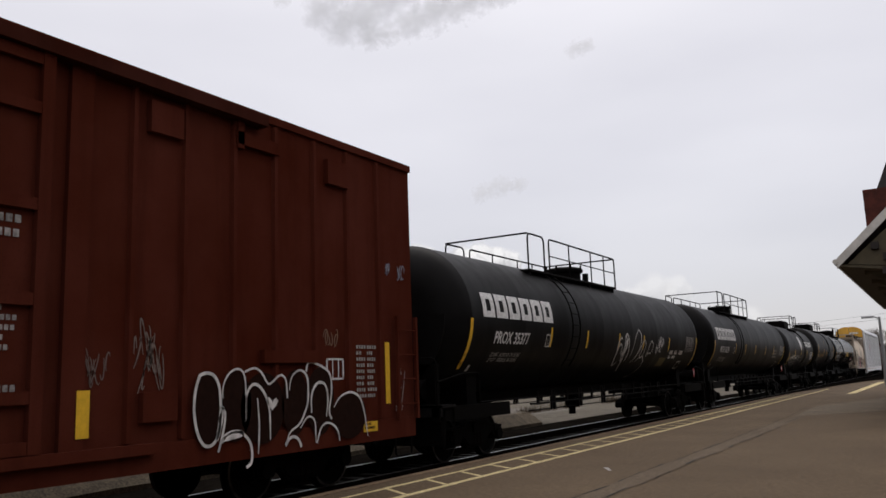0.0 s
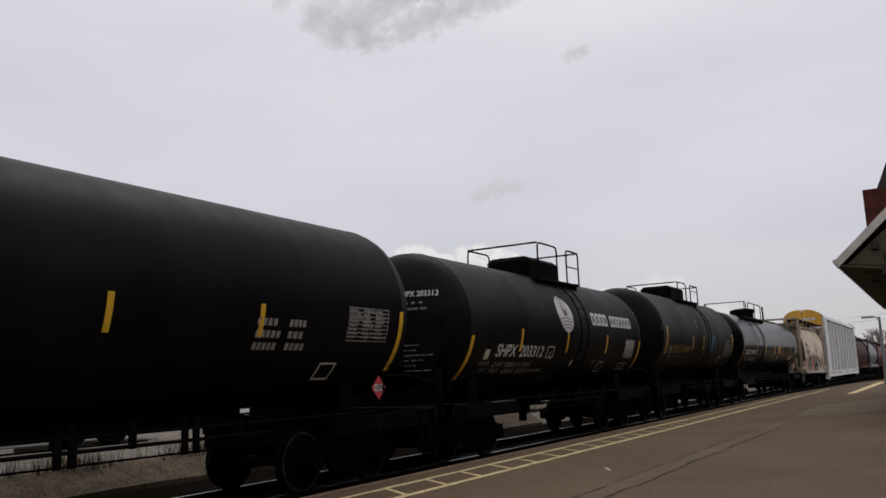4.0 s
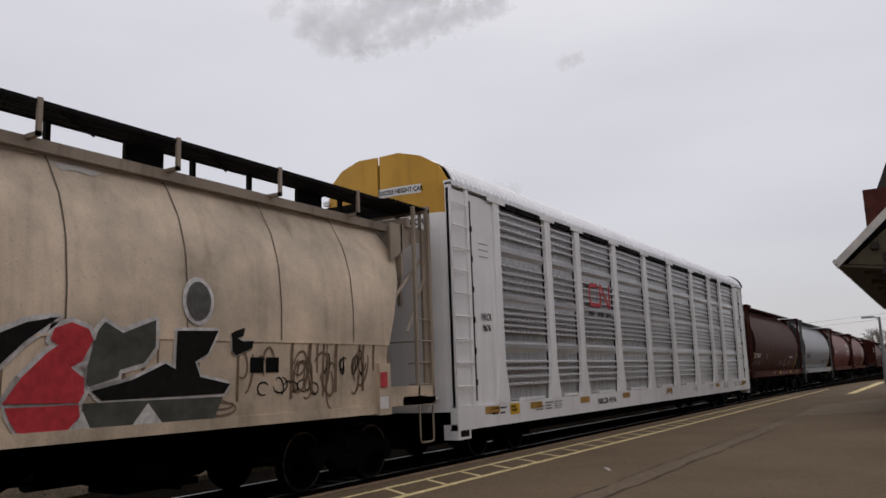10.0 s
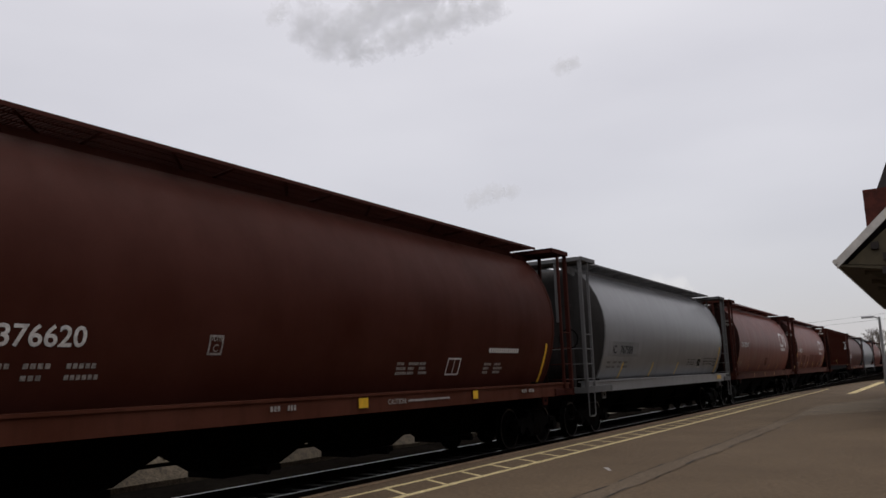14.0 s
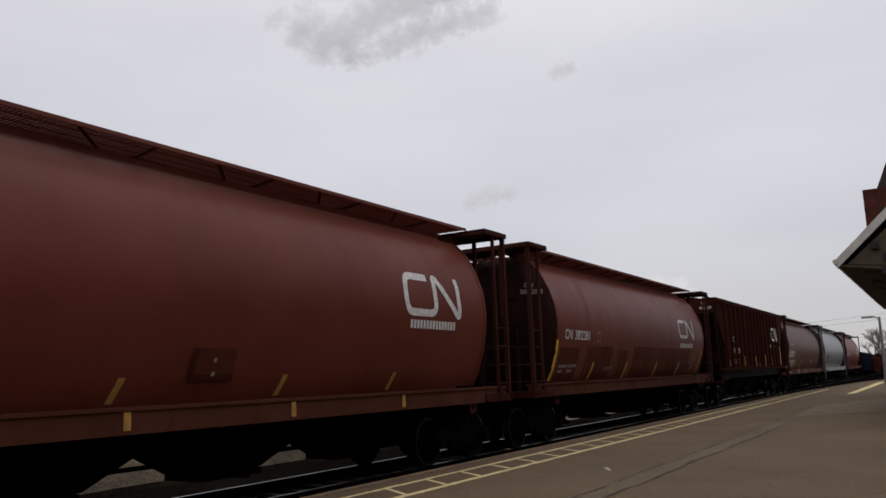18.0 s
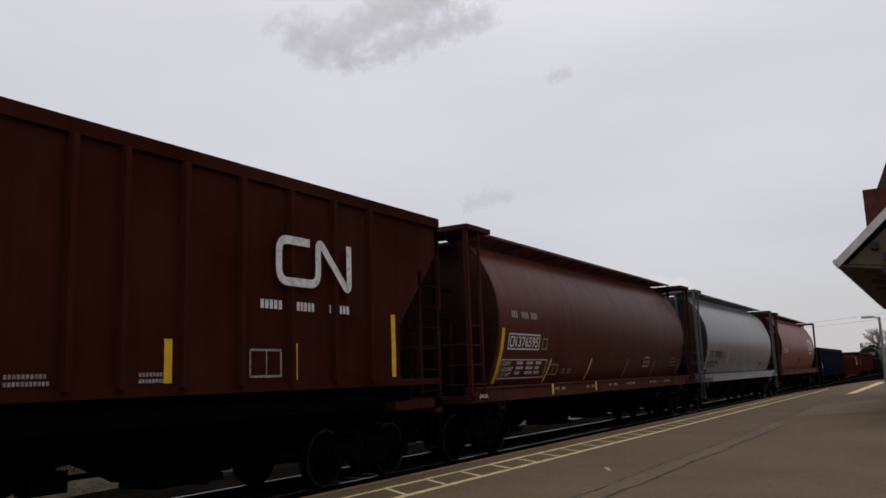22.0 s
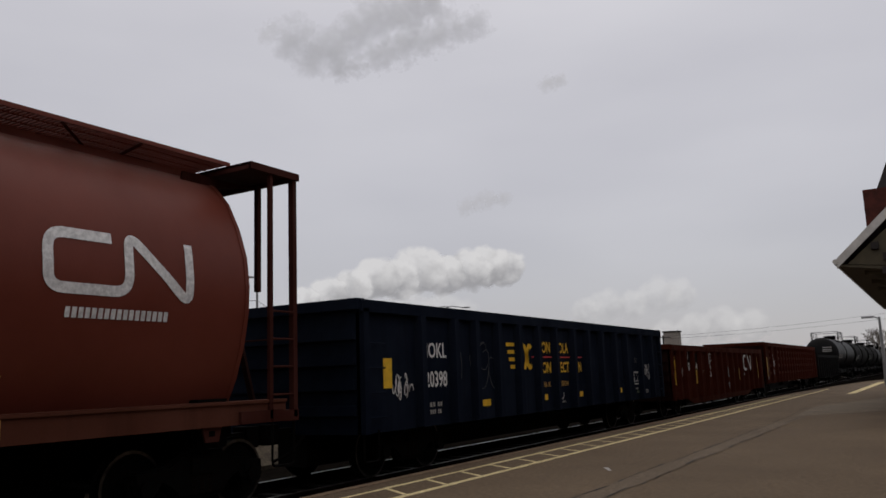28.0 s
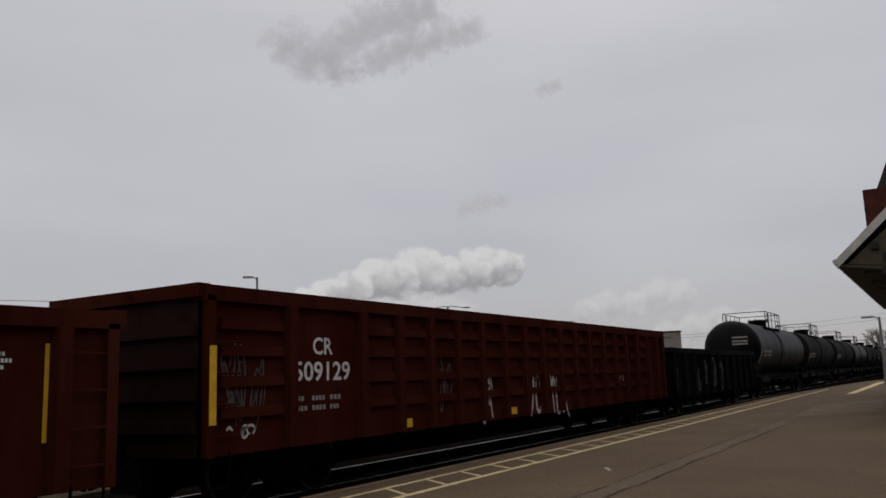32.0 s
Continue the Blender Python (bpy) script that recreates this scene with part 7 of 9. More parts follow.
def cream_hopper():
    P, E = -30.55, -17.0
    c, yc = car("covered_hopper", P, E, "stained cream hopper car with a painted grey and red mural", "hopper car")
    o0, o1 = P - yc, E - yc
    h0, h1 = o0 + 1.55, o1 - 0.85
    f = flank_from(CREAM_SIDE)
    ring = CREAM_SIDE + [(0.5, 4.5), (-0.5, 4.5)] + [(-x, z) for x, z in CREAM_SIDE[::-1]]
    rows = []
    # the ends slope: high parts reach further out than low ones
    for s, e in ((-1, h0), (1, h1)):
        def out(z):
            return (z - 3.9) * 0.75 if z > 3.9 else (3.9 - z) * 0.42 if z > 2.0 else 0.8 - (2.0 - z) * 0.1
        ring_pts = [(x, e - s * out(z) * (1.0 if s < 0 else 0.8), z) for x, z in ring]
        rows += [ring_pts] if s < 0 else [[(x, y, z) for x, y, z in ring_pts]]
    part("shell", loft(B(), rows, True, False), HOP_CREAM, c, "stained cream steel body", smooth=True)
    for s, row in ((-1, rows[0]), (1, rows[1])):
        cap = B()
        cap.faces.new([cap.verts.new((x * 0.995, y - s * 0.03, z)) for x, y, z in row])
        # The recess shade is carried by this darker cream, not by the light.
        part("end_sheet", cap, END_CREAM, c, "cream end sheet with grime and recess shade in its colour")
        face = (o0 if s < 0 else o1) - s * 0.8
        part("bulkhead", box(B(), -1.4, 1.4, *sorted((face, face - s * 0.05)), 3.5, 4.45), CAGE_CREAM, c, "upright cream bulkhead")
        part("slope_sheet", slab_x(B(), [(face, 3.5), (face - s * 0.05, 3.5), (face - s * 1.25, 2.1), (face - s * 1.2, 2.05)], -1.36, 1.36), END_CREAM, c, "sloping end sheet with grime and recess shade in its colour")
        part("shaded_end_web", box(B(), -1.5, 0.75, *sorted((face - s * 0.2, face - s * 0.24)), 1.3, 3.3), END_CREAM, c, "upright web plate with grime and shade in its colour")
    for k in range(1, 7):
        y = (-27.8, -26.15, -24.46, -22.79, -21.08, -19.4)[k - 1] - yc
        part("seam", patch(B(), f, y, y + 0.022, 2.28, 4.4, 0.008, 12), END_CREAM, c, "stained seam")
    part("crease", box(B(), 1.47, 1.492, h0 + 0.85, h1 - 0.6, 2.25, 2.29), HOP_CREAM, c)
    for s in (1, -1):
        part("side_sill", box(B(), *sorted((s * 1.3, s * 1.47)), h0 + 1.0, h1 - 0.5, 1.12, 1.26), HOP_CREAM, c)
        for y in (h0 + 0.72, h1 - 0.75):
            part("bolster_web", box(B(), *sorted((s * 1.2, s * 1.52)), y - 0.16, y + 0.16, 1.1, 1.95), HOP_CREAM, c, "cream web plate with labels")
    running_board(c, (o1 - o0) / 2 - 0.1, 4.86, 1.3, GRATE, GRATE, 0.55, 0.3)
    for s in (1, -1):
        part("roof_chord", box(B(), *sorted((s * 0.98, s * 1.1)), o0 + 0.05, o1 - 0.05, 4.36, 4.5), CAGE_CREAM, c)
        for k in range(8):
            y = o0 + 0.05 + (o1 - o0 - 0.1) * k / 7
            st = box(B(), *sorted((s * 1.28, s * 1.32)), y - 0.03, y + 0.03, 4.46, 4.9)
            box(st, *sorted((s * 1.0, s * 1.32)), y - 0.03, y + 0.03, 4.46, 4.51)
            part("walk_stanchion", st, CAGE_CREAM, c)
    end_cage(c, o0, h0 + 0.35, -1, CAGE_CREAM, 4.88, 1.5, 1.25, False)
    end_cage(c, o1, h1 - 0.2, 1, CAGE_CREAM, 4.88, 1.5, 1.25, False)
    for s, yo, yi in ((-1, o0, h0), (1, o1, h1)):
        d = B()
        for k in range(10):
            box(d, -1.45, 1.45, *sorted((yo - s * 0.13 * k - s * 0.02, yo - s * 0.13 * k - s * 0.1)), 4.84, 4.87)
        part("end_grating", d, GRATE, c, "open grating deck")
        g = B()
        box(g, -1.5, 1.5, *sorted((yo, yo - s * 0.07)), 4.78, 4.9)
        part("end_beam", g, CAGE_CREAM, c)
        part("gusset_post", box(B(), 1.38, 1.43, *sorted((yo - s * 0.08, yo - s * 0.2)), 1.4, 4.45), CAGE_CREAM, c)
        part("corner_gusset", slab_x(B(), [(yo - s * 0.05, 4.45), (yi - s * 0.3, 4.45), (yi - s * 0.3, 3.75), (yi - s * 0.05, 3.9), (yo - s * 0.75, 4.0), (yo - s * 0.4, 4.18), (yo - s * 0.05, 4.22)], 1.36, 1.4), CAGE_CREAM, c, "cream corner gusset plate")
        part("top_beam", box(B(), -1.45, 1.45, *sorted((yo - s * 0.62, yo - s * 0.7)), 4.42, 4.6), CAGE_CREAM, c)
        part("brace", tube(B(), [(1.42, yo - s * 0.1, 3.6), (1.42, yo - s * 0.75, 2.5)], 0.03, 4), CAGE_CREAM, c)
        for x in (-0.75, 0.75):
            part("end_strut", tube(B(), [(x, yo - s * 0.78, 3.9), (x * 1.05, yo - s * 0.45, 1.4)], 0.06, 4), CAGE_CREAM, c)
        part("side_strut", tube(B(), [(1.35, yo - s * 0.1, 3.9), (1.3, yi - s * 1.0, 2.35)], 0.04, 4), CAGE_CREAM, c)
        part("brake_rigging", box(box(B(), -1.35, -0.55, *sorted((yo - s * 0.25, yo - s * 0.55)), 1.35, 2.1), -1.42, -1.36, *sorted((yo - s * 0.2, yo - s * 0.75)), 1.3, 2.9), END_SOOT_SHADE, c, "sooty brake rigging")
        part("rust_pipe", tube(B(), bend([(0.4, yo - s * 0.3, 1.35), (0.4, yo - s * 0.3, 2.2), (0.95, yo - s * 0.7, 2.35), (1.3, yo - s * 1.3, 2.2)], 0.2), 0.028, 6), RUST, c, "rusty brake pipe")
        eq = B()
        rod(eq, (0.85, yo - s * 0.75, 2.0), (0.85, yo - s * 1.75, 2.0), 0.2, 14)
        box(eq, 0.7, 1.0, *sorted((yo - s * 1.3, yo - s * 1.7)), 1.5, 1.8)
        part("air_reservoir", eq, CAGE_CREAM, c, smooth=True)
        sl = B()
        box(sl, *sorted((1.2, 1.5)), *sorted((yo - s * 0.05, yi - s * 0.7)), 1.22, 1.55)
        part("corner_sill", sl, HOP_CREAM, c)
    hopper_bays(c, 2, (h1 - h0) / 2 - 2.4, IRON)
    truck(c, o0 + 2.0)
    truck(c, o1 - 2.0)
    coupler(c, o0, -1)
    coupler(c, o1, 1)
    underframe(c, (o1 - o0) / 2 - 0.1)
    letters("car_mark", "CEFX", f, -27.3 - yc, -26.5 - yc, 2.98, 3.22, BLACK_INK, c)
    letters("car_number", "95854", f, -27.33 - yc, -26.3 - yc, 2.48, 2.71, BLACK_INK, c)
    frame_mark("class_box", f, -25.72 - yc, -25.52 - yc, 2.68, 2.95, BLACK_INK, c, 0.02)
    bars("capacity_lines", f, -27.5 - yc, -26.4 - yc, 1.68, 2.0, 3, BLACK_INK, c, 3, 3, 0.4)
    # mural: dark, red and grey-green letter-like shapes edged in white, running down over the sill
    def daub(name, pts, mat, off, label=""):
        bm = B()
        bm.faces.new([bm.verts.new((f(z) + off, y - yc, z)) for y, z in pts])
        return part(name, bm, mat, c, label)
    def edged(shape, mat, note, w=0.11):
        part("mural_outline", stroke(B(), f, [(y - yc, z) for y, z in shape + shape[:2]], w, 0.014), SPRAY_WHITE, c, "white sprayed outline")
        daub("mural_shape", shape, mat, 0.024, note)
    edged([(-26.72, 1.58), (-26.59, 1.76), (-26.46, 2.23), (-26.11, 2.44), (-26.02, 2.24), (-25.74, 2.21), (-25.45, 2.41), (-25.65, 2.12), (-26.25, 1.81), (-26.03, 1.78), (-26.21, 1.58)], SPRAY_DARK, "dark sprayed zigzag")
    edged([(-26.15, 1.58), (-25.56, 1.83), (-25.36, 2.19), (-24.89, 2.39), (-24.53, 2.46), (-24.9, 2.19), (-25.27, 1.83), (-25.42, 1.58)], SPRAY_DARK, "dark sprayed slash")
    edged([(-25.09, 1.56), (-24.91, 1.82), (-24.65, 2.07), (-24.52, 2.16), (-24.62, 2.21), (-24.58, 2.34), (-24.38, 2.41), (-24.17, 2.34), (-24.11, 2.22), (-24.22, 1.99), (-24.36, 1.92), (-24.19, 1.8), (-24.18, 1.65), (-24.24, 1.54)], RED_INK, "red sprayed curl")
    edged([(-24.16, 1.75), (-24.15, 1.96), (-24.06, 2.32), (-23.97, 2.43), (-23.73, 2.31), (-23.27, 2.48), (-23.26, 2.16), (-23.41, 1.97), (-23.74, 1.89), (-23.76, 1.81), (-24.12, 1.71)], SPRAY_GREEN, "grey-green sprayed arrow")
    edged([(-24.1, 1.66), (-23.57, 1.77), (-23.1, 1.96), (-22.94, 1.89), (-22.95, 2.36), (-22.28, 2.38), (-22.44, 2.08), (-22.64, 1.98), (-22.55, 1.79), (-22.04, 1.69), (-22.14, 1.57), (-23.96, 1.55)], SPRAY_DARK, "black sprayed bolt", 0.08)
    edged([(-25.06, 1.52), (-24.24, 1.52), (-24.22, 1.39), (-24.37, 1.24), (-24.73, 1.24), (-24.92, 1.27), (-25.01, 1.4)], RED_INK, "red sprayed tail", 0.07)
    daub("mural_shape", [(-24.2, 1.53), (-22.16, 1.53), (-22.31, 1.24), (-24.12, 1.24)], SPRAY_GREEN, 0.026, "grey-green sprayed base")
    daub("mural_shape", [(-26.42, 1.53), (-25.36, 1.53), (-25.62, 1.24), (-26.24, 1.24)], SPRAY_GREEN, 0.026, "grey-green sprayed base")
    daub("mural_shape", [(-26.78, 1.53), (-26.56, 1.53), (-26.62, 1.24), (-26.7, 1.24)], SPRAY_DARK, 0.026, "dark sprayed foot")
    for tri in ([(-23.56, 1.24), (-23.34, 1.5), (-23.11, 1.24)], [(-25.95, 1.24), (-25.72, 1.5), (-25.5, 1.24)], [(-26.86, 1.5), (-26.78, 1.24), (-26.7, 1.24)], [(-24.2, 1.45), (-24.3, 1.24), (-24.08, 1.24)]):
        daub("mural_shape", tri, SPRAY_WHITE, 0.034, "white sprayed wedge")
    edged([(y, z) for y, z in arc(-22.61, 2.75, 0.2, 0.25, 0, 345, 20)], SPRAY_GREY, "grey sprayed oval", 0.12)
    edged([(-22.05, 2.34), (-21.8, 2.42), (-21.84, 2.32), (-21.95, 2.29), (-21.83, 2.25), (-21.64, 2.26), (-21.66, 2.16), (-21.95, 2.06), (-22.02, 2.13)], SPRAY_DARK, "dark sprayed hook", 0.03)
    peel = [(-24.45, 4.3), (-24.2, 4.29), (-24.0, 4.31), (-23.76, 4.27), (-23.9, 4.2), (-24.15, 4.23), (-24.3, 4.19)]
    daub("peeled_paint", peel, TRIM, 0.012, "peeling pale paint")
    for k in range(2):
        daub("data_cell", [(-21.67 + 0.3 * k, 1.83), (-21.41 + 0.3 * k, 1.83), (-21.41 + 0.3 * k, 2.04), (-21.67 + 0.3 * k, 2.04)], BLACK_INK, 0.012)
    squiggle("graffiti", f, -28.2 - yc, -26.9 - yc, 1.35, 1.85, 0.03, SPRAY_DARK, c, 6, 9, "dark sprayed scrawl")
    squiggle("graffiti", f, -20.1 - yc, -19.1 - yc, 1.78, 2.15, 0.03, SPRAY_DARK, c, 9, 10, "dark sprayed scrawl")
    squiggle("graffiti", f, -21.6 - yc, -20.3 - yc, 1.5, 1.75, 0.025, SPRAY_DARK, c, 29, 7)
    squiggle("graffiti", lambda z: 1.51, o0 + 0.1, o0 + 1.1, 1.28, 1.5, 0.03, SPRAY_DARK, c, 16, 7)
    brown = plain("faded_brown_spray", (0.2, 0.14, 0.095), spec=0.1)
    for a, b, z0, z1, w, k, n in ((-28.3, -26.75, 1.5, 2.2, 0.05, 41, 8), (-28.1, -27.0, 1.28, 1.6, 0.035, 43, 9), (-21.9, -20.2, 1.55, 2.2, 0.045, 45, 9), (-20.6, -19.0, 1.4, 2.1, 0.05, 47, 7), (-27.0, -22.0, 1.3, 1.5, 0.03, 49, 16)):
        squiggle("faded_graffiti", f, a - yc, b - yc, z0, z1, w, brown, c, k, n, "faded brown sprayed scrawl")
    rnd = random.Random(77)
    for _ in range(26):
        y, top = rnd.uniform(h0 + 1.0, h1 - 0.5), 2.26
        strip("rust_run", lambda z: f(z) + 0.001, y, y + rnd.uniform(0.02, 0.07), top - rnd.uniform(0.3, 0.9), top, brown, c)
    for y in (-28.85, -18.65):
        strip("label", lambda z: 1.525, y - yc - 0.1, y - yc + 0.1, 1.55, 1.8, SIGN_RED, c, "small red and white label")
        strip("label", lambda z: 1.525, y - yc - 0.12, y - yc + 0.12, 1.2, 1.4, COACH_WHITE, c)
    hb = B()
    for k in range(5):
        for j in range(4):
            z, x = 4.25 - k * 0.11, 0.8 + j * 0.12
            hb.faces.new([hb.verts.new((x + a, o0 + 0.79, z + b)) for a, b in ((0, 0), (0.085, 0), (0.085, 0.07 if k < 2 else 0.03), (0, 0.07 if k < 2 else 0.03))])
    part("end_stencil", hb, BLACK_INK, c)
    return c


# ---- flat-sided ribbed hopper ----
def ribbed_hopper():
    P, E = 84.5, 101.3
    c, yc = car("covered_hopper", P, E, "sooty brown rib-sided hopper car with patched lettering", "hopper car")
    o0, o1 = P - yc, E - yc
    W, z0, z1 = 1.56, 1.6, 4.65
    f = lambda z: W
    bm = B()
    out = [(o0, z1), (o1, z1), (o1, 4.05), (o1 - 1.4, 2.55), (o1 - 1.4, z0), (o0 + 1.4, z0), (o0 + 1.4, 2.6), (o0 + 0.1, 4.0), (o0, 4.0)]
    slab_x(bm, out, -W + 0.06, W - 0.06)
    # Shell in the dark end colour, which paints in the shade under the slopes.
    part("shell", bm, END_SOOT_SHADE, c, "flat brown steel sides over sloped ends")
    for s, yo in ((-1, o0), (1, o1)):
        part("end_panel", box(B(), -W + 0.02, W - 0.02, *sorted((yo + s * 0.012, yo - s * 0.02)), 4.02, z1 - 0.02), CC_BROWN, c)
        # Added black box in place of the dark open space below the slope.
        part("dark_end_filler", box(B(), -1.4, 1.4, *sorted((yo - s * 0.85, yo - s * 1.38)), 0.95, 1.9), IRON, c)
    for s in (1, -1):
        part("side_sheet", slab_x(B(), [(o0, z1), (o1, z1), (o1, 4.05), (o1 - 1.35, 2.6), (o1 - 1.35, z0), (o0 + 1.35, z0), (o0 + 1.35, 2.6), (o0 + 0.06, 4.0), (o0, 4.0)], *sorted((s * (W - 0.07), s * (W - 0.0)))), CC_BROWN, c)
        part("top_chord", box(B(), *sorted((s * (W - 0.15), s * (W + 0.05))), o0, o1, z1 - 0.16, z1 + 0.02), CC_BROWN, c)
        part("side_sill", box(B(), *sorted((s * (W - 0.2), s * (W + 0.03))), o0 + 0.1, o1 - 0.1, 1.57, 1.68), CC_BROWN, c)
    ribs = [85.95, 87.0, 87.95, 88.9, 89.89, 90.84, 91.84, 92.75, 93.65, 94.33, 95.22, 96.19, 97.17, 98.15, 99.08]
    rib = B()
    slab = [(-0.06, 0.0), (-0.04, 0.09), (0.04, 0.09), (0.06, 0.0)]
    loft(rib, [[(W + b, a, 1.66) for a, b in slab], [(W + b, a, z1 - 0.16) for a, b in slab]])
    first = part("side_rib", rib, CC_BROWN, c)
    first.location.y = ribs[0] - yc
    for y in ribs[1:]:
        share("side_rib", first.data, c, Matrix.Translation((0, y - yc, 0)))
    hat = B()
    for k in range(6):
        y = o0 + 1.6 + k * 2.6
        box(hat, -0.5, 0.5, y - 0.6, y + 0.6, z1 - 0.02, z1 + 0.16)
    part("roof_hatch", hat, CC_BROWN, c)
    rf = B()
    box(rf, -1.1, -0.6, o0, o1, z1 + 0.1, z1 + 0.14)
    box(rf, -1.5, 1.2, o0 + 0.05, o0 + 0.5, z1 + 0.12, z1 + 0.16)
    for y in (o0 + 0.1, o0 + 0.7):
        tube(rf, bend([(-0.2, y, z1), (-0.2, y, z1 + 0.3), (0.9, y, z1 + 0.25), (1.3, y, z1)], 0.15), 0.03, 5)
    part("roof_walk", rf, GRATE, c)
    for s, yo in ((-1, o0), (1, o1)):
        for x in (W, -W):
            xa, xb = sorted((x, x - 0.09 * (1 if x > 0 else -1)))
            part("corner_post", box(B(), xa, xb, *sorted((yo, yo - s * 0.1)), 1.2, z1 - 0.1), END_SOOT_SHADE, c)
            part("ladder_post", box(B(), xa, xb, *sorted((yo - s * 0.62, yo - s * 0.7)), 1.4, 3.6), END_SOOT_SHADE, c)
        for x in (-0.9, 0.1, 0.9):
            part("end_strut", tube(B(), [(x, yo - s * 0.06, 4.0), (x, yo - s * 0.3, 1.4)], 0.05, 4), END_SOOT_SHADE, c)
        part("end_web", slab_x(B(), [(yo - s * 0.8, 3.2), (yo - s * 1.5, 2.6), (yo - s * 1.5, 1.3), (yo - s * 0.75, 1.3)], -W + 0.04, -W + 0.08), CC_BROWN, c)
        lad = B()
        for k in range(7):
            z = 1.45 + k * 0.38
            rod(lad, (W - 0.02, yo - s * 0.08, z), (W - 0.02, yo - s * 0.66, z), 0.016, 5)
            rod(lad, (W - 0.05, yo - s * 0.02, z), (0.2, yo - s * 0.02, z), 0.014, 5) if k % 2 else None
        part("end_ladder", lad, END_SOOT_SHADE, c)
        pl = B()
        box(pl, -W, W, *sorted((yo, yo - s * 0.25)), 1.05, 1.3)
        box(pl, W - 0.3, W, *sorted((yo, yo - s * 1.5)), 1.15, 1.3)
        part("end_sill", pl, CC_BROWN, c)
        stirrup(c, W - 0.03, yo - s * 0.08, yo - s * 0.6, 0.45, 1.2, IRON)
        truck(c, yo - s * 1.6)
        coupler(c, yo, s)
        sg = B()
        rod(sg, (0.0, yo - s * 0.6, 1.75), (0.9, yo - s * 0.6, 1.75), 0.2, 10)
        part("brake_cylinder", sg, IRON, c)
    hopper_bays(c, 3, 5.3, IRON)
    # Added filler that keeps background light from showing below the body.
    part("gap_filler", box(B(), -1.35, 1.35, o0 + 1.3, o1 - 1.3, 1.22, 1.61), IRON, c, "added black filler closing the gap under the body")
    underframe(c, (o1 - o0) / 2 - 0.1)
    g = lambda z: W + 0.002
    letters("sill_number", "CC 81089", lambda z: 0.322, 94.45 - yc, 95.03 - yc, 0.86, 0.93, DULL_INK, c)
    letters("car_mark", "CC", g, 87.25 - yc, 87.68 - yc, 2.82, 3.08, WHITE_INK, c)
    letters("car_number", "81", g, 87.22 - yc, 87.67 - yc, 2.3, 2.56, WHITE_INK, c)
    letters("car_number", "089", g, 88.09 - yc, 88.77 - yc, 2.31, 2.57, WHITE_INK, c)
    bars("capacity_lines", g, 87.25 - yc, 88.7 - yc, 1.8, 2.06, 2, DULL_INK, c, 3, 3, 0.5)
    worm_logo("big_company_mark", lambda z: W + 0.095, 96.78 - yc, 98.5 - yc, 3.05, 3.78, WHITE_INK, c, "broken white company mark across the ribs")
    bars("company_words", g, 96.57 - yc, 98.8 - yc, 2.7, 2.84, 1, WHITE_INK, c, 4, 3, 0.9)
    for y, z in ((86.22, 2.85), (89.72, 2.2), (92.4, 2.2), (95.0, 2.25), (97.25, 2.24), (99.74, 2.77)):
        strip("reflector", lambda q: W + 0.004, y - yc - 0.05, y - yc + 0.07, 1.72, z, YELLOW, c)
    bars("small_writing", g, 86.35 - yc, 86.85 - yc, 1.7, 2.0, 4, DULL_INK, c, 4, 1, 0.45)
    frame_mark("data_box", g, 96.36 - yc, 96.99 - yc, 1.76, 2.15, DULL_INK, c, 0.03, 2)
    bars("small_writing", g, 94.6 - yc, 95.1 - yc, 1.7, 1.85, 2, DULL_INK, c, 5, 1)
    bars("small_writing", g, 93.0 - yc, 93.6 - yc, 1.7, 1.85, 2, DULL_INK, c, 5, 1)
    for body, x0, x1, z0, z1_ in (("CC", 1.0, 1.22, 4.4, 4.52), ("81089", 0.92, 1.42, 4.18, 4.3)):
        ob = letters("end_stencil", body, lambda z: 0.0, x0, x1, z0, z1_, WHITE_INK, c)
        for v in ob.data.vertices:
            x, y, z = v.co
            v.co = (y, o0 - 0.018, z)
    return c
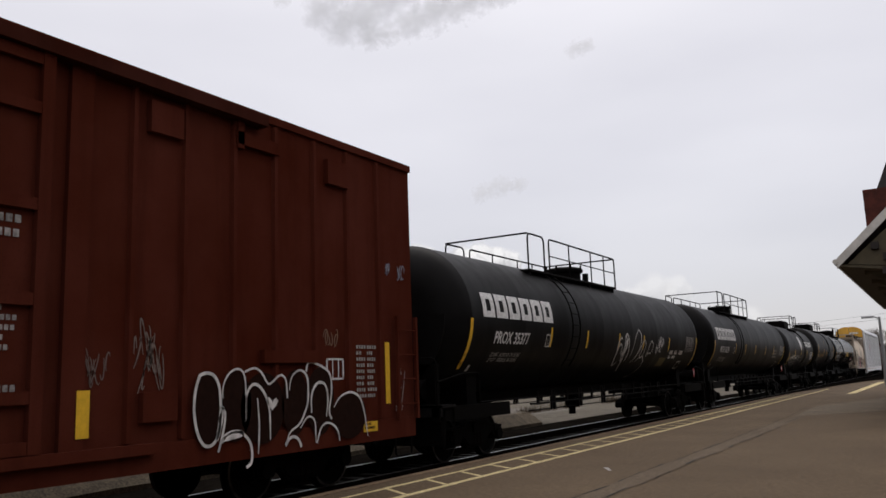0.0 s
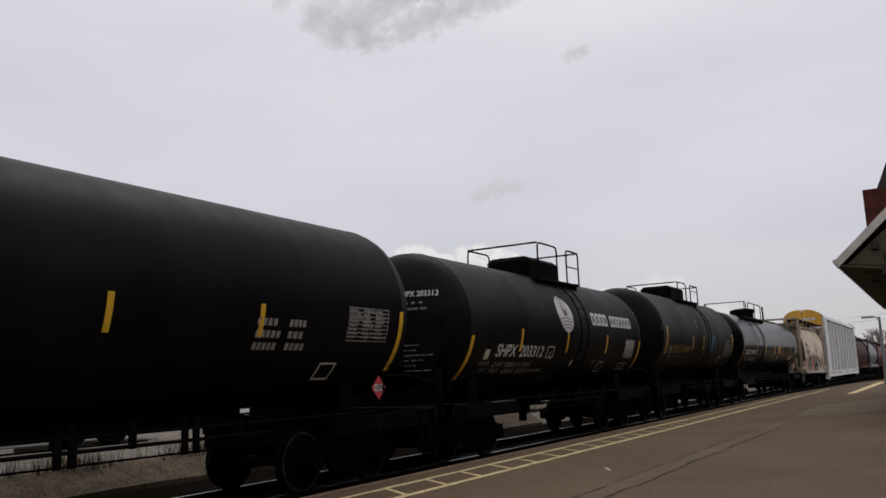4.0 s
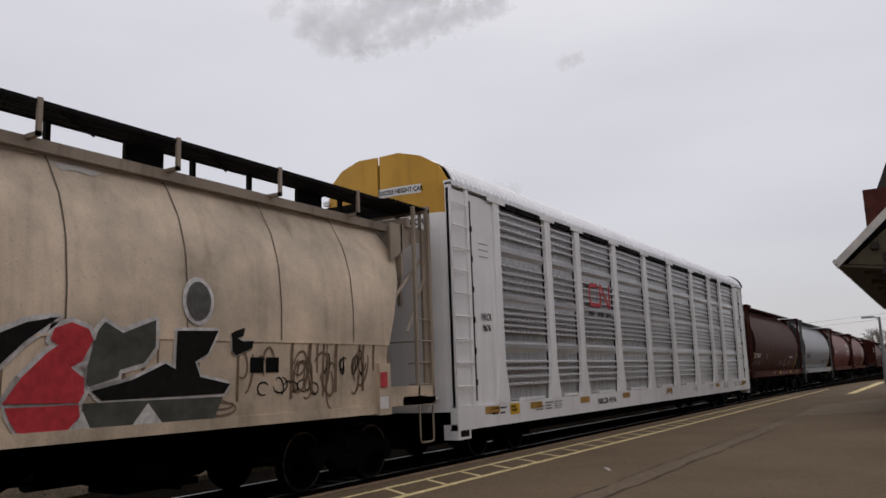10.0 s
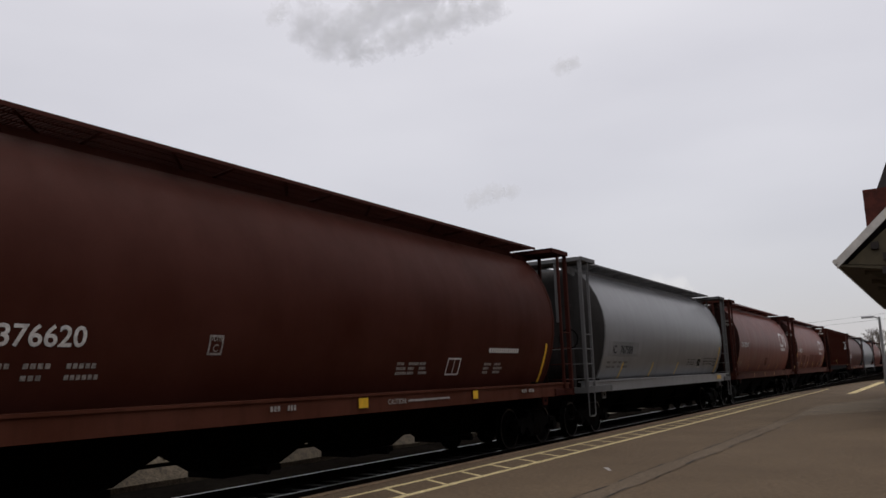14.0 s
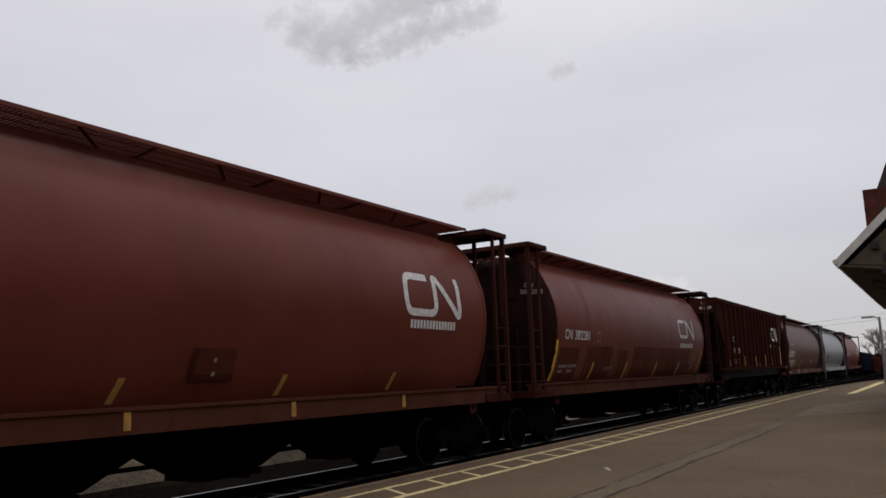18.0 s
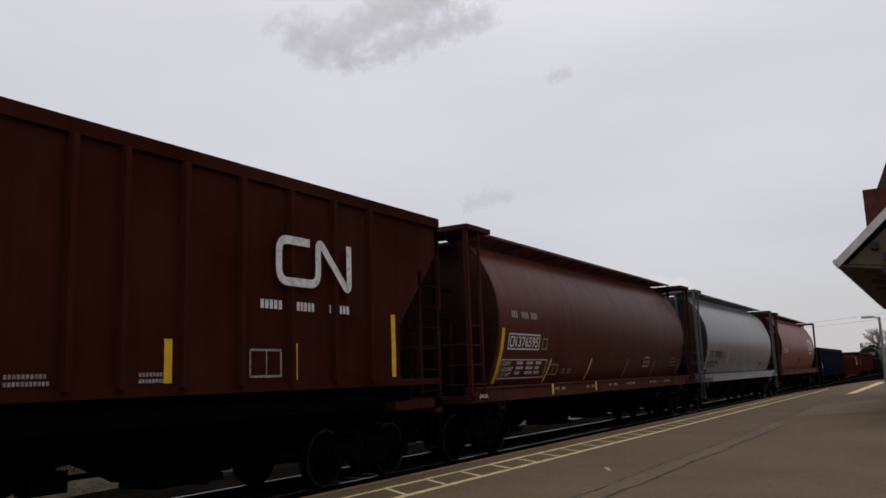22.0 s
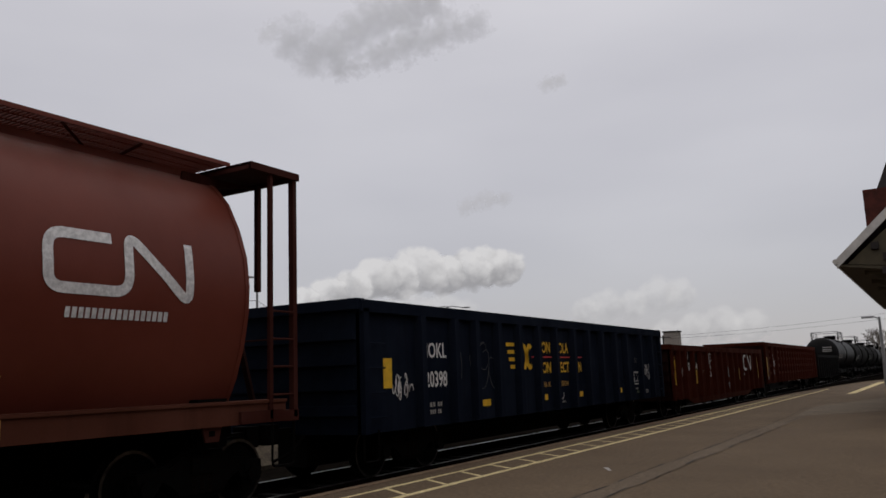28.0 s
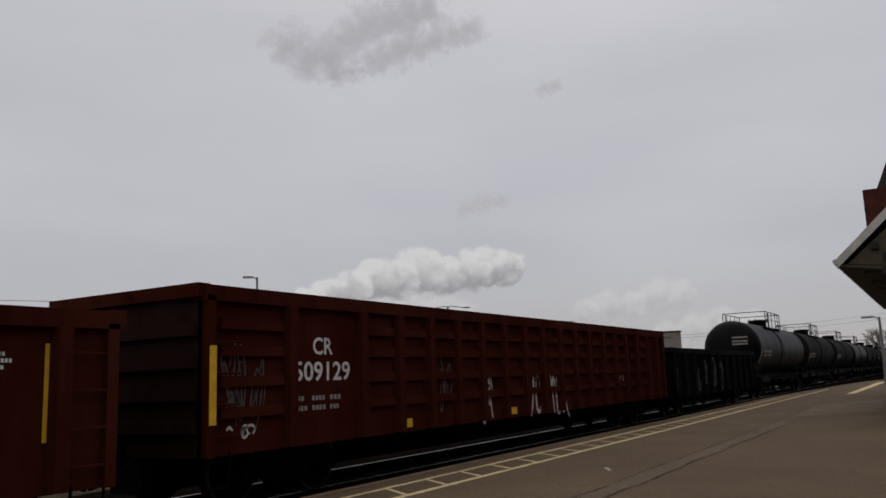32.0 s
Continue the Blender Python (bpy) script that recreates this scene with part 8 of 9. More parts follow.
# ---- covered car carrier ----
def autorack():
    P, E = -16.38, 11.05
    c, yc = car("autorack", P, E, "white car-carrier wagon with galvanised slatted side panels", "car carrier")
    o0, o1 = P - yc, E - yc
    W, zt = 1.58, 5.5
    f = lambda z: W
    for s in (1, -1):
        part("side_sill", box(B(), *sorted((s * (W - 0.14), s * (W + 0.02))), o0, o1, 0.67, 1.12), RACK_WHITE, c, "white side sill with stencils")
        part("top_chord", box(B(), *sorted((s * (W - 0.12), s * (W + 0.03))), o0, o1, zt - 0.04, zt + 0.05), RACK_WHITE, c)
        # Added black sheet: the darkness inside the rack, given as colour.
        part("dark_backing", box(B(), *sorted((s * (W - 0.20), s * (W - 0.17))), o0 + 0.3, o1 - 0.3, 1.12, zt - 0.1), GON_DARK, c, "black sheet standing in for the unlit inside of the rack")
    part("deck", box(B(), -W + 0.1, W - 0.1, o0 + 0.1, o1 - 0.1, 0.95, 1.06), IRON, c)
    # roof: corrugated, flat top with chamfered shoulders
    base = [(1.60, 5.46), (1.59, 5.58), (1.53, 5.72), (1.43, 5.86), (1.28, 5.97), (1.05, 6.07), (0.7, 6.14), (0, 6.18), (-0.7, 6.14), (-1.28, 5.97), (-1.53, 5.72), (-1.60, 5.46)]
    rows, y, k = [], o0 + 0.12, 0
    while y < o1 - 0.1:
        q = 0.011 * (1 if (k // 2) % 2 else -1)
        rows.append([(x * (1 + q * 0.9), y, z + q * (1.3 if z > 5.9 else 0.9)) for x, z in base])
        y += 0.034 if k % 2 else 0.066
        k += 1
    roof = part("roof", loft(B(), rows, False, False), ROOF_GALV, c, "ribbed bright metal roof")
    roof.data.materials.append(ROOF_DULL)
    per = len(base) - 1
    # Valley rows get the darker copy, painting the shade between crests.
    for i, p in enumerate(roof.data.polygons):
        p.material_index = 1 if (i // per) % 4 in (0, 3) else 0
    # posts
    posts = [-14.44, -11.74, -9.83, -6.98, -4.08, -1.2, 1.71, 4.5, 6.45, 9.25]
    for i, y in enumerate(posts):
        y -= yc
        pb = B()
        w = 0.16 if i not in (0, 9) else 0.13
        slab_x(pb, [(y - w, zt - 0.1), (y - w, 1.95), (y - 0.3, 1.1), (y + 0.3, 1.1), (y + w, 1.95), (y + w, zt - 0.1)], W - 0.06, W + 0.03)
        slab_x(pb, [(y - 0.42, zt - 0.12), (y + 0.42, zt - 0.12), (y + 0.42, zt + 0.03), (y - 0.42, zt + 0.03)], W + 0.03, W + 0.045)
        part("far_side_post", slab_x(B(), [(y - w, zt - 0.1), (y - w, 1.95), (y - 0.3, 1.1), (y + 0.3, 1.1), (y + w, 1.95), (y + w, zt - 0.1)], -W, -W + 0.09), RACK_WHITE, c)
        part("side_post", pb, RACK_WHITE, c, "white tapered side post")
    # slatted panels: each with its own ribs
    groups = [(1.48, 1.97, 4), (2.62, 3.15, 5), (3.57, 4.07, 4), (4.71, 5.24, 4)]
    panel_cache = {}
    for a, b in zip(posts, posts[1:]):
        a, b = a - yc + 0.17, b - yc - 0.17
        length = round(b - a, 2)
        if length not in panel_cache:
            pb = B()
            xs = W - 0.10
            prof = [(xs, 1.14)]
            z = 1.14
            ribs = []
            for z0, z1, n in groups:
                for k in range(n):
                    ribs.append((z0 + (z1 - z0) * k / max(1, n - 1), 0.036, 0.088))
            for zz in (2.3, 3.36, 4.4):
                ribs.append((zz, 0.135, 0.085))
            for zz, hh, d in sorted(ribs):
                if hh > 0.1:
                    prof += [(xs, zz - 0.13), (xs + 0.06, zz - 0.03), (xs + 0.06, zz + 0.06), (xs, zz + 0.12)]
                    continue
                prof += [(xs, zz - hh), (xs + d, zz - hh * 0.45), (xs + d, zz + hh * 0.45), (xs, zz + hh)]
            prof += [(xs, zt - 0.12)]
            rows = [[bpy_v for bpy_v in (pb.verts.new((x, yy, z)) for x, z in prof)] for yy in (0, length)]
            for k in range(len(prof) - 1):
                face = pb.faces.new((rows[0][k], rows[1][k], rows[1][k + 1], rows[0][k + 1]))
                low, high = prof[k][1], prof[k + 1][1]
                # Front and upper rib faces are lightened: a painted highlight.
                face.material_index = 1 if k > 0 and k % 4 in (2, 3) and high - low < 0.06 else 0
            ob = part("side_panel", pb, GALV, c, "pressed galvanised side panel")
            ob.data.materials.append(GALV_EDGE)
            holes = B()
            us, u, k = [], 0.1, 0
            while u < length - 0.06:
                us.append(u)
                u += (0.2, 0.07, 0.24, 0.11, 0.11, 0.3)[k % 6]
                k += 1
            for u in us:
                for zz in np.arange(1.2, zt - 0.35, 0.058):
                    deep = [d for r0, h0, d in ribs if abs(zz - r0) < h0 + 0.006]
                    if deep and (abs(deep[0] - 0.085) < 0.001 or abs(zz * 31 % 1) > 0.5):
                        continue
                    x = xs + (deep[0] if deep else 0.0) + 0.004
                    q = [holes.verts.new((x, u + dy, zz + dz)) for dy, dz in ((-0.017, -0.01), (0.017, -0.01), (0.017, 0.01), (-0.017, 0.01))]
                    holes.faces.new(q)
            hole = part("perforations", holes, SPRAY_DARK, ob)
            tagged(hole, kind="stuff")
            bolts = B()
            for u in (length * 0.2, length * 0.5, length * 0.8):
                for zz in (2.3, 3.36, 4.4):
                    rod(bolts, (xs + 0.03, u, zz - 0.04), (xs + 0.05, u, zz - 0.04), 0.018, 6)
            bolt = part("bolts", bolts, IRON, ob)
            tagged(bolt, kind="stuff")
            panel_cache[length] = (ob.data, hole.data, bolt.data)
            ob.location.y = a
        else:
            m = panel_cache[length]
            ob = share("side_panel", m[0], c, Matrix.Translation((0, a, 0)), "pressed galvanised side panel")
            tagged(share("perforations", m[1], ob, Matrix.Identity(4)), kind="stuff")
            tagged(share("bolts", m[2], ob, Matrix.Identity(4)), kind="stuff")
        # vent gaps under the roof edge, their shade painted as black boxes, and drain rails above the sill
        for q0, q1 in ((0.12, 0.36), (0.4, 0.78), (0.81, 0.93)):
            part("vent_slot", box(B(), W - 0.09, W + 0.02, a + length * q0, a + length * q1, zt - 0.15, zt - 0.045), BLACK_INK, c)
        part("drain_rail", box(B(), W - 0.06, W + 0.03, a + length * 0.3, a + length * 0.8, 1.13, 1.19), RACK_WHITE, c)
    # smooth ends of the flank
    for s, e in ((-1, o0), (1, o1)):
        y_in = (posts[0] if s < 0 else posts[-1]) - yc
        part("end_panel", box(B(), W - 0.08, W - 0.02, *sorted((e, y_in)), 1.1, zt - 0.1), RACK_WHITE, c, "plain white end panel")
        part("corner_post", box(B(), W - 0.1, W + 0.03, *sorted((e - s * 0.62, e - s * 0.72)), 1.1, zt), RACK_WHITE, c)
        part("edge_post", box(B(), W - 0.1, W + 0.03, *sorted((e, e - s * 0.06)), 1.1, zt), RACK_WHITE, c)
        for k in range(9):
            z = 1.5 + 0.45 * k
            part("ladder_rung", rod(B(), (W + 0.05, e - s * 0.02, z), (W + 0.05, e - s * 0.66, z), 0.017, 6), RACK_WHITE, c)
        part("door_gap", box(B(), W - 0.019, W - 0.014, *sorted((e - s * 0.78, e - s * 0.86)), 1.2, zt - 0.25), SPRAY_DARK, c)
        hinge = B()
        for k in range(6):
            box(hinge, W - 0.02, W + 0.02, *sorted((e - s * 0.76, e - s * 0.84)), 1.5 + 0.62 * k, 1.62 + 0.62 * k)
        part("door_hinge", hinge, IRON, c)
        # bulging end doors with the upper part yellow
        for sx in (1, -1):
            dr, dy_ = B(), B()
            outline = [(0.03, 0.16), (0.5, 0.16), (1.0, 0.1), (1.35, 0.0), (W - 0.04, -0.1)]
            for bm, z0, z1 in ((dr, 1.02, 4.92), (dy_, 4.92, 0)):
                if z1:
                    loft(bm, [[(sx * x, e + s * d, z) for x, d in outline] + [(sx * x, e + s * (d - 0.05), z) for x, d in outline[::-1]] for z in (z0, z1)])
                else:
                    tops = [6.24, 6.25, 6.12, 5.9, 5.5]
                    loft(bm, [[(sx * x, e + s * d, zz if r else z0) for (x, d), zz in zip(outline, tops)] + [(sx * x, e + s * (d - 0.05), zz if r else z0) for (x, d), zz in zip(outline[::-1], tops[::-1])] for r in (0, 1)])
            part("end_door", dr, RACK_WHITE, c, "white curved end door")
            part("upper_door", dy_, RACK_YELLOW, c, "yellow upper end door")
        stp = B()
        box(stp, W - 0.3, W + 0.01, *sorted((e, e - s * 0.5)), 0.5, 0.78)
        part("corner_step", stp, RACK_WHITE, c)
        part("step_hole", box(B(), W + 0.011, W + 0.014, *sorted((e - s * 0.1, e - s * 0.42)), 0.55, 0.72), SPRAY_DARK, c)
        truck(c, e - s * 3.0)
        coupler(c, e, s)
        ch = tube(B(), bend([(0.5, e, 1.3), (0.5, e + s * 0.3, 1.25), (1.2, e + s * 0.3, 1.25), (1.2, e, 1.3)], 0.1), 0.02)
        part("end_grab", ch, RACK_WHITE, c)
    lip = B()
    tube(lip, [(x * 1.02, o1 + 0.02, z + 0.02) for x, z in base[:6]], 0.04, 5)
    part("roof_lip", lip, IRON, c)
    underframe(c, (o1 - o0) / 2 - 0.2, 0.3, deep=0.63)
    g = lambda z: W + 0.022
    # sill stencils
    letters("car_number", "NKCR 9376", g, -9.03 - yc, -7.63 - yc, 0.84, 0.99, BLACK_INK, c)
    for y in (-15.3, -13.2, -10.26, -7.05, -2.65, 4.2, 9.55):
        strip("reflector", g, y - yc, y - yc + 0.62, 0.93, 1.07, GOLD_INK, c, "dull orange reflector")
    for y in (-14.2, 10.1 - 0.9):
        p = strip("notice", g, y - yc, y - yc + 0.45, 0.86, 1.08, YELLOW, c, "yellow notice plate")
        bars("notice_lines", lambda z: W + 0.026, y - yc + 0.04, y - yc + 0.41, 0.9, 1.04, 2, BLACK_INK, p, 3, 1)
    for k, y in enumerate((-15.0, -12.9, -11.9, -8.2, -2.8, 0.8, 3.2, 5.6, 7.7, 8.5)):
        if -9.9 < y < -7.6:
            continue
        bars("sill_writing", g, y - yc, y - yc + (0.7, 1.0, 0.5)[k % 3], 0.84, 1.04, 2 + k % 3, BLACK_INK, c, k, 2, 0.4)
    h = lambda z: W - 0.012
    letters("car_mark", "NKCR", h, -15.24 - yc, -14.81 - yc, 2.81, 2.96, BLACK_INK, c)
    letters("car_number", "9676", h, -15.2 - yc, -14.86 - yc, 2.59, 2.73, BLACK_INK, c)
    for z in (4.25, 4.12, 3.98):
        strip("stencil_line", h, -15.25 - yc, -14.85 - yc, z + 0.15, z + 0.165, SPRAY_GREY, c)
    frame_mark("data_box", h, 9.65 - yc, 10.05 - yc, 3.45, 3.85, BLACK_INK, c, 0.02)
    bars("data_lines", h, 9.68 - yc, 10.0 - yc, 3.5, 3.82, 4, BLACK_INK, c, 5, 2, 0.4)
    for z in (3.1, 2.7, 2.5, 2.2, 2.05):
        bars("small_writing", h, 9.65 - yc, 9.95 - yc, z, z + 0.1, 1, BLACK_INK, c, int(z * 10), 1)
    # end lettering
    for body, x0, x1, z0, z1, mat in (("NKCR", 0.6, 1.05, 4.7, 4.83, BLACK_INK), ("9376", 0.62, 1.02, 4.5, 4.62, BLACK_INK), ("EXCESS HEIGHT CAR", 0.02, 1.05, 5.4, 5.5, BLACK_INK)):
        ob = letters("end_lettering", body, lambda z: 0.0, x0, x1, z0, z1, mat, c)
        for v in ob.data.vertices:
            x, y, z = v.co
            d = float(np.interp(y, [0.03, 0.5, 1.0, 1.35, 1.5], [0.16, 0.16, 0.1, 0.0, -0.1]))
            v.co = (y, o0 - d - 0.012, z)
    sg = B()
    sg.faces.new([sg.verts.new((x, o0 - d, z)) for x, d, z in ((0.0, 0.166, 5.36), (0.5, 0.166, 5.36), (0.5, 0.166, 5.54), (0.0, 0.166, 5.54))])
    sg.faces.new([sg.verts.new((x, o0 - d, z)) for x, d, z in ((0.5, 0.166, 5.36), (1.0, 0.106, 5.36), (1.0, 0.106, 5.54), (0.5, 0.166, 5.54))])
    part("end_sign", sg, COACH_WHITE, c, "white sign board")
    # red company mark on the third panel, with words below
    worm_logo("company_mark", lambda z: W - 0.02, -9.12 - yc, -7.5 - yc, 3.45, 4.1, RED_INK, c, "red company mark of one bent band")
    bars("company_words", lambda z: W - 0.01, -9.24 - yc, -7.23 - yc, 3.18, 3.32, 1, BLACK_INK, c, 3, 3, 0.9)
    return c


# ---- gondolas ----
def gondola(P, E, z_top, z_bot, mat, label, ribs, marks, inner=2.2, fish=None):
    c, yc = car("gondola_car", P, E, label, "gondola car")
    o0, o1 = P - yc, E - yc
    W = 1.52
    f = lambda z: W
    for s in (1, -1):
        low = [(o0, z_top), (o0, z_bot)] + ([(a - yc, z) for a, z in fish] if fish else []) + [(o1, z_bot), (o1, z_top)]
        part("side_wall", slab_x(B(), low, *sorted((s * (W - 0.05), s * W))), mat, c, "ribbed steel side wall")
        part("top_chord", box(B(), *sorted((s * (W - 0.12), s * (W + 0.1))), o0 - 0.02, o1 + 0.02, z_top - 0.06, z_top + 0.14), mat, c)
    rib = B()
    slab = [(-0.1, 0.0), (-0.08, 0.15), (0.08, 0.15), (0.1, 0.0)]
    loft(rib, [[(W + b, a, z_bot + 0.02) for a, b in slab], [(W + b, a, z_top - 0.06) for a, b in slab]])
    first = part("side_rib", rib, mat, c)
    first.location.y = ribs[0] - yc
    for y in ribs[1:]:
        share("side_rib", first.data, c, Matrix.Translation((0, y - yc, 0)))
        share("side_rib", first.data, c, pose(0, y - yc, 0, 0, 0, 180))
    # Red gondola ends get the dark coat: dust with end shade painted in.
    face = END_SOOT_SHADE if mat is GON_RED else mat
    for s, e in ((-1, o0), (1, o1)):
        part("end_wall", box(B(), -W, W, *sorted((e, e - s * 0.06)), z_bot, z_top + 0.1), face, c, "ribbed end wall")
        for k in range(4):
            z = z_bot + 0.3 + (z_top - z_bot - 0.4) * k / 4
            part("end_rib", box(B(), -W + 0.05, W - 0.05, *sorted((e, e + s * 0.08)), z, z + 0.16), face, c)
        part("end_chord", box(B(), -W - 0.05, W + 0.05, *sorted((e + s * 0.1, e - s * 0.1)), z_top - 0.02, z_top + 0.16), mat, c)
        part("corner_post", box(B(), W - 0.05, W + 0.1, *sorted((e - s * 0.02, e - s * 0.16)), z_bot, z_top), mat, c)
        for k in range(4):
            z = z_bot + 0.25 + 0.4 * k
            part("ladder_rung", rod(B(), (W + 0.08, e - s * 0.1, z), (W + 0.08, e - s * 0.6, z), 0.016, 5), mat, c)
        stirrup(c, W, e - s * 0.1, e - s * 0.5, 0.38, z_bot + 0.05, IRON)
        truck(c, e - s * 2.1)
        coupler(c, e, s)
    part("floor", box(B(), -W + 0.06, W - 0.06, o0 + 0.06, o1 - 0.06, z_bot + 0.1, z_bot + 0.2), RUST, c)
    underframe(c, (o1 - o0) / 2 - 0.1, 0.28, deep=z_bot - 0.18)
    marks(c, f, yc, o0, o1)
    return c


def mark_blue(c, f, yc, o0, o1):
    Y = lambda v: v - yc
    letters("car_mark", "NOKL", f, Y(158.82), Y(159.7), 2.04, 2.32, WHITE_INK, c)
    letters("car_number", "320398", f, Y(158.8), Y(159.7), 1.51, 1.8, WHITE_INK, c)
    bars("capacity_lines", f, Y(158.82), Y(159.6), 0.98, 1.24, 2, DULL_INK, c, 3, 3, 0.6)
    strip("reflector", f, Y(157.65), Y(157.9), 1.53, 2.03, YELLOW, c)
    for y in (160.85, 163.7, 165.9, 168.9):
        strip("reflector", f, Y(y), Y(y) + 0.55, 1.08, 1.21, YELLOW, c)
    strip("reflector", f, Y(172.29), Y(172.68), 1.5, 2.01, YELLOW, c)
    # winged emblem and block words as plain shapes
    em = B()
    for k in range(4):
        patch(em, f, Y(162.18 + 0.06 * k), Y(162.9), 2.3 - k * 0.16, 2.38 - k * 0.16, 0.012, 1)
    part("company_emblem", em, YELLOW, c, "yellow winged emblem")
    ring = stroke(B(), lambda z: f(z) + 0.006, arc(Y(163.02), 2.08, 0.16, 0.24, 0, 360, 16), 0.13)
    stroke(ring, lambda z: f(z) + 0.006, arc(Y(163.34), 2.08, 0.13, 0.24, 50, 310, 12), 0.12)
    part("emblem_ring", ring, YELLOW, c)
    for z, words in ((2.17, ((163.8, 164.5, "GON"), (164.82, 165.6, "DOLA"))), (1.7, ((163.8, 164.5, "CON"), (164.82, 165.62, "NECT"), (165.93, 166.42, "ION")))):
        for a, b, word in words:
            letters("side_word", word, f, Y(a), Y(b), z, z + 0.26, YELLOW, c)
    strip("red_line", f, Y(163.45), Y(166.5), 2.06, 2.09, RED_INK, c)
    letters("design_words", "286 K", f, Y(163.9), Y(164.45), 1.38, 1.5, GOLD_INK, c, slant=0.2)
    letters("design_words", "DESIGN", f, Y(164.9), Y(165.5), 1.38, 1.5, GOLD_INK, c, slant=0.2)
    squiggle("graffiti", f, Y(157.95), Y(158.5), 1.31, 1.72, 0.03, SPRAY_WHITE, c, 22, 8, "white sprayed scrawl")
    tag = B()
    for pts in ([(171.66, 1.74), (171.7, 1.55), (171.8, 1.58)], [(171.7, 1.86), (171.85, 1.68), (171.88, 1.5)], [(171.86, 1.86), (171.8, 1.62)], [(171.85, 1.87), (171.98, 1.62)], [(171.88, 1.7), (171.98, 1.72)], [(172.18, 1.88), (172.06, 1.84), (172.12, 1.72), (172.2, 1.64), (172.04, 1.6)], [(172.12, 1.8), (172.3, 1.84)], [(172.28, 1.84), (172.2, 1.6), (172.26, 1.62)], [(171.96, 1.48), (172.2, 1.56)], [(172.0, 1.42), (172.12, 1.47)]):
        stroke(tag, f, [(Y(a), b) for a, b in pts], 0.03)
    part("graffiti", tag, SPRAY_WHITE, c, "white sprayed tag")
    part("chalk_sketch", stroke(B(), f, arc(Y(171.14), 1.98, 0.11, 0.17, 0, 340, 16), 0.012), SPRAY_GREY, c)
    squiggle("chalk_sketch", f, Y(170.65), Y(170.95), 1.92, 2.1, 0.012, SPRAY_GREY, c, 61, 4)
    strip("label", f, Y(172.21), Y(172.35), 1.14, 1.25, plain("pale_pink_label", (0.35, 0.24, 0.22)), c)
    bars("small_writing", f, Y(172.2), Y(172.48), 0.98, 1.1, 2, WHITE_INK, c, 5, 1, 0.6)
    bars("small_writing", f, Y(171.68), Y(171.95), 0.98, 1.1, 2, DULL_INK, c, 6, 1, 0.6)
    bars("small_writing", f, Y(170.7), Y(171.05), 1.11, 1.18, 1, DULL_INK, c, 7, 1, 0.8)
    strip("label", f, Y(170.79), Y(171.05), 1.02, 1.09, plain("dull_green_label", (0.035, 0.05, 0.015)), c)
    squiggle("graffiti", f, Y(159.9), Y(161.6), 1.5, 2.4, 0.015, SPRAY_GREY, c, 24, 7)
    part("anchor_mark", stroke(stroke(B(), f, [(Y(165.05), 1.05), (Y(165.05), 1.35)], 0.02), f, arc(Y(165.05), 1.2, 0.16, 0.13, 180, 360, 8), 0.02), WHITE_INK, c)
    frame_mark("data_box", f, Y(170.61), Y(171.23), 1.28, 1.66, WHITE_INK, c, 0.03)
    strip("data_line", f, Y(170.61), Y(171.23), 1.37, 1.395, WHITE_INK, c)
    strip("data_line", f, Y(170.9), Y(170.92), 1.38, 1.65, WHITE_INK, c)
    bars("small_writing", f, Y(164.75), Y(165.35), 0.96, 1.02, 1, DULL_INK, c, 5, 2)
    strip("patch", f, Y(157.05), Y(157.2), 1.05, 1.2, PALE_STRIP, c)


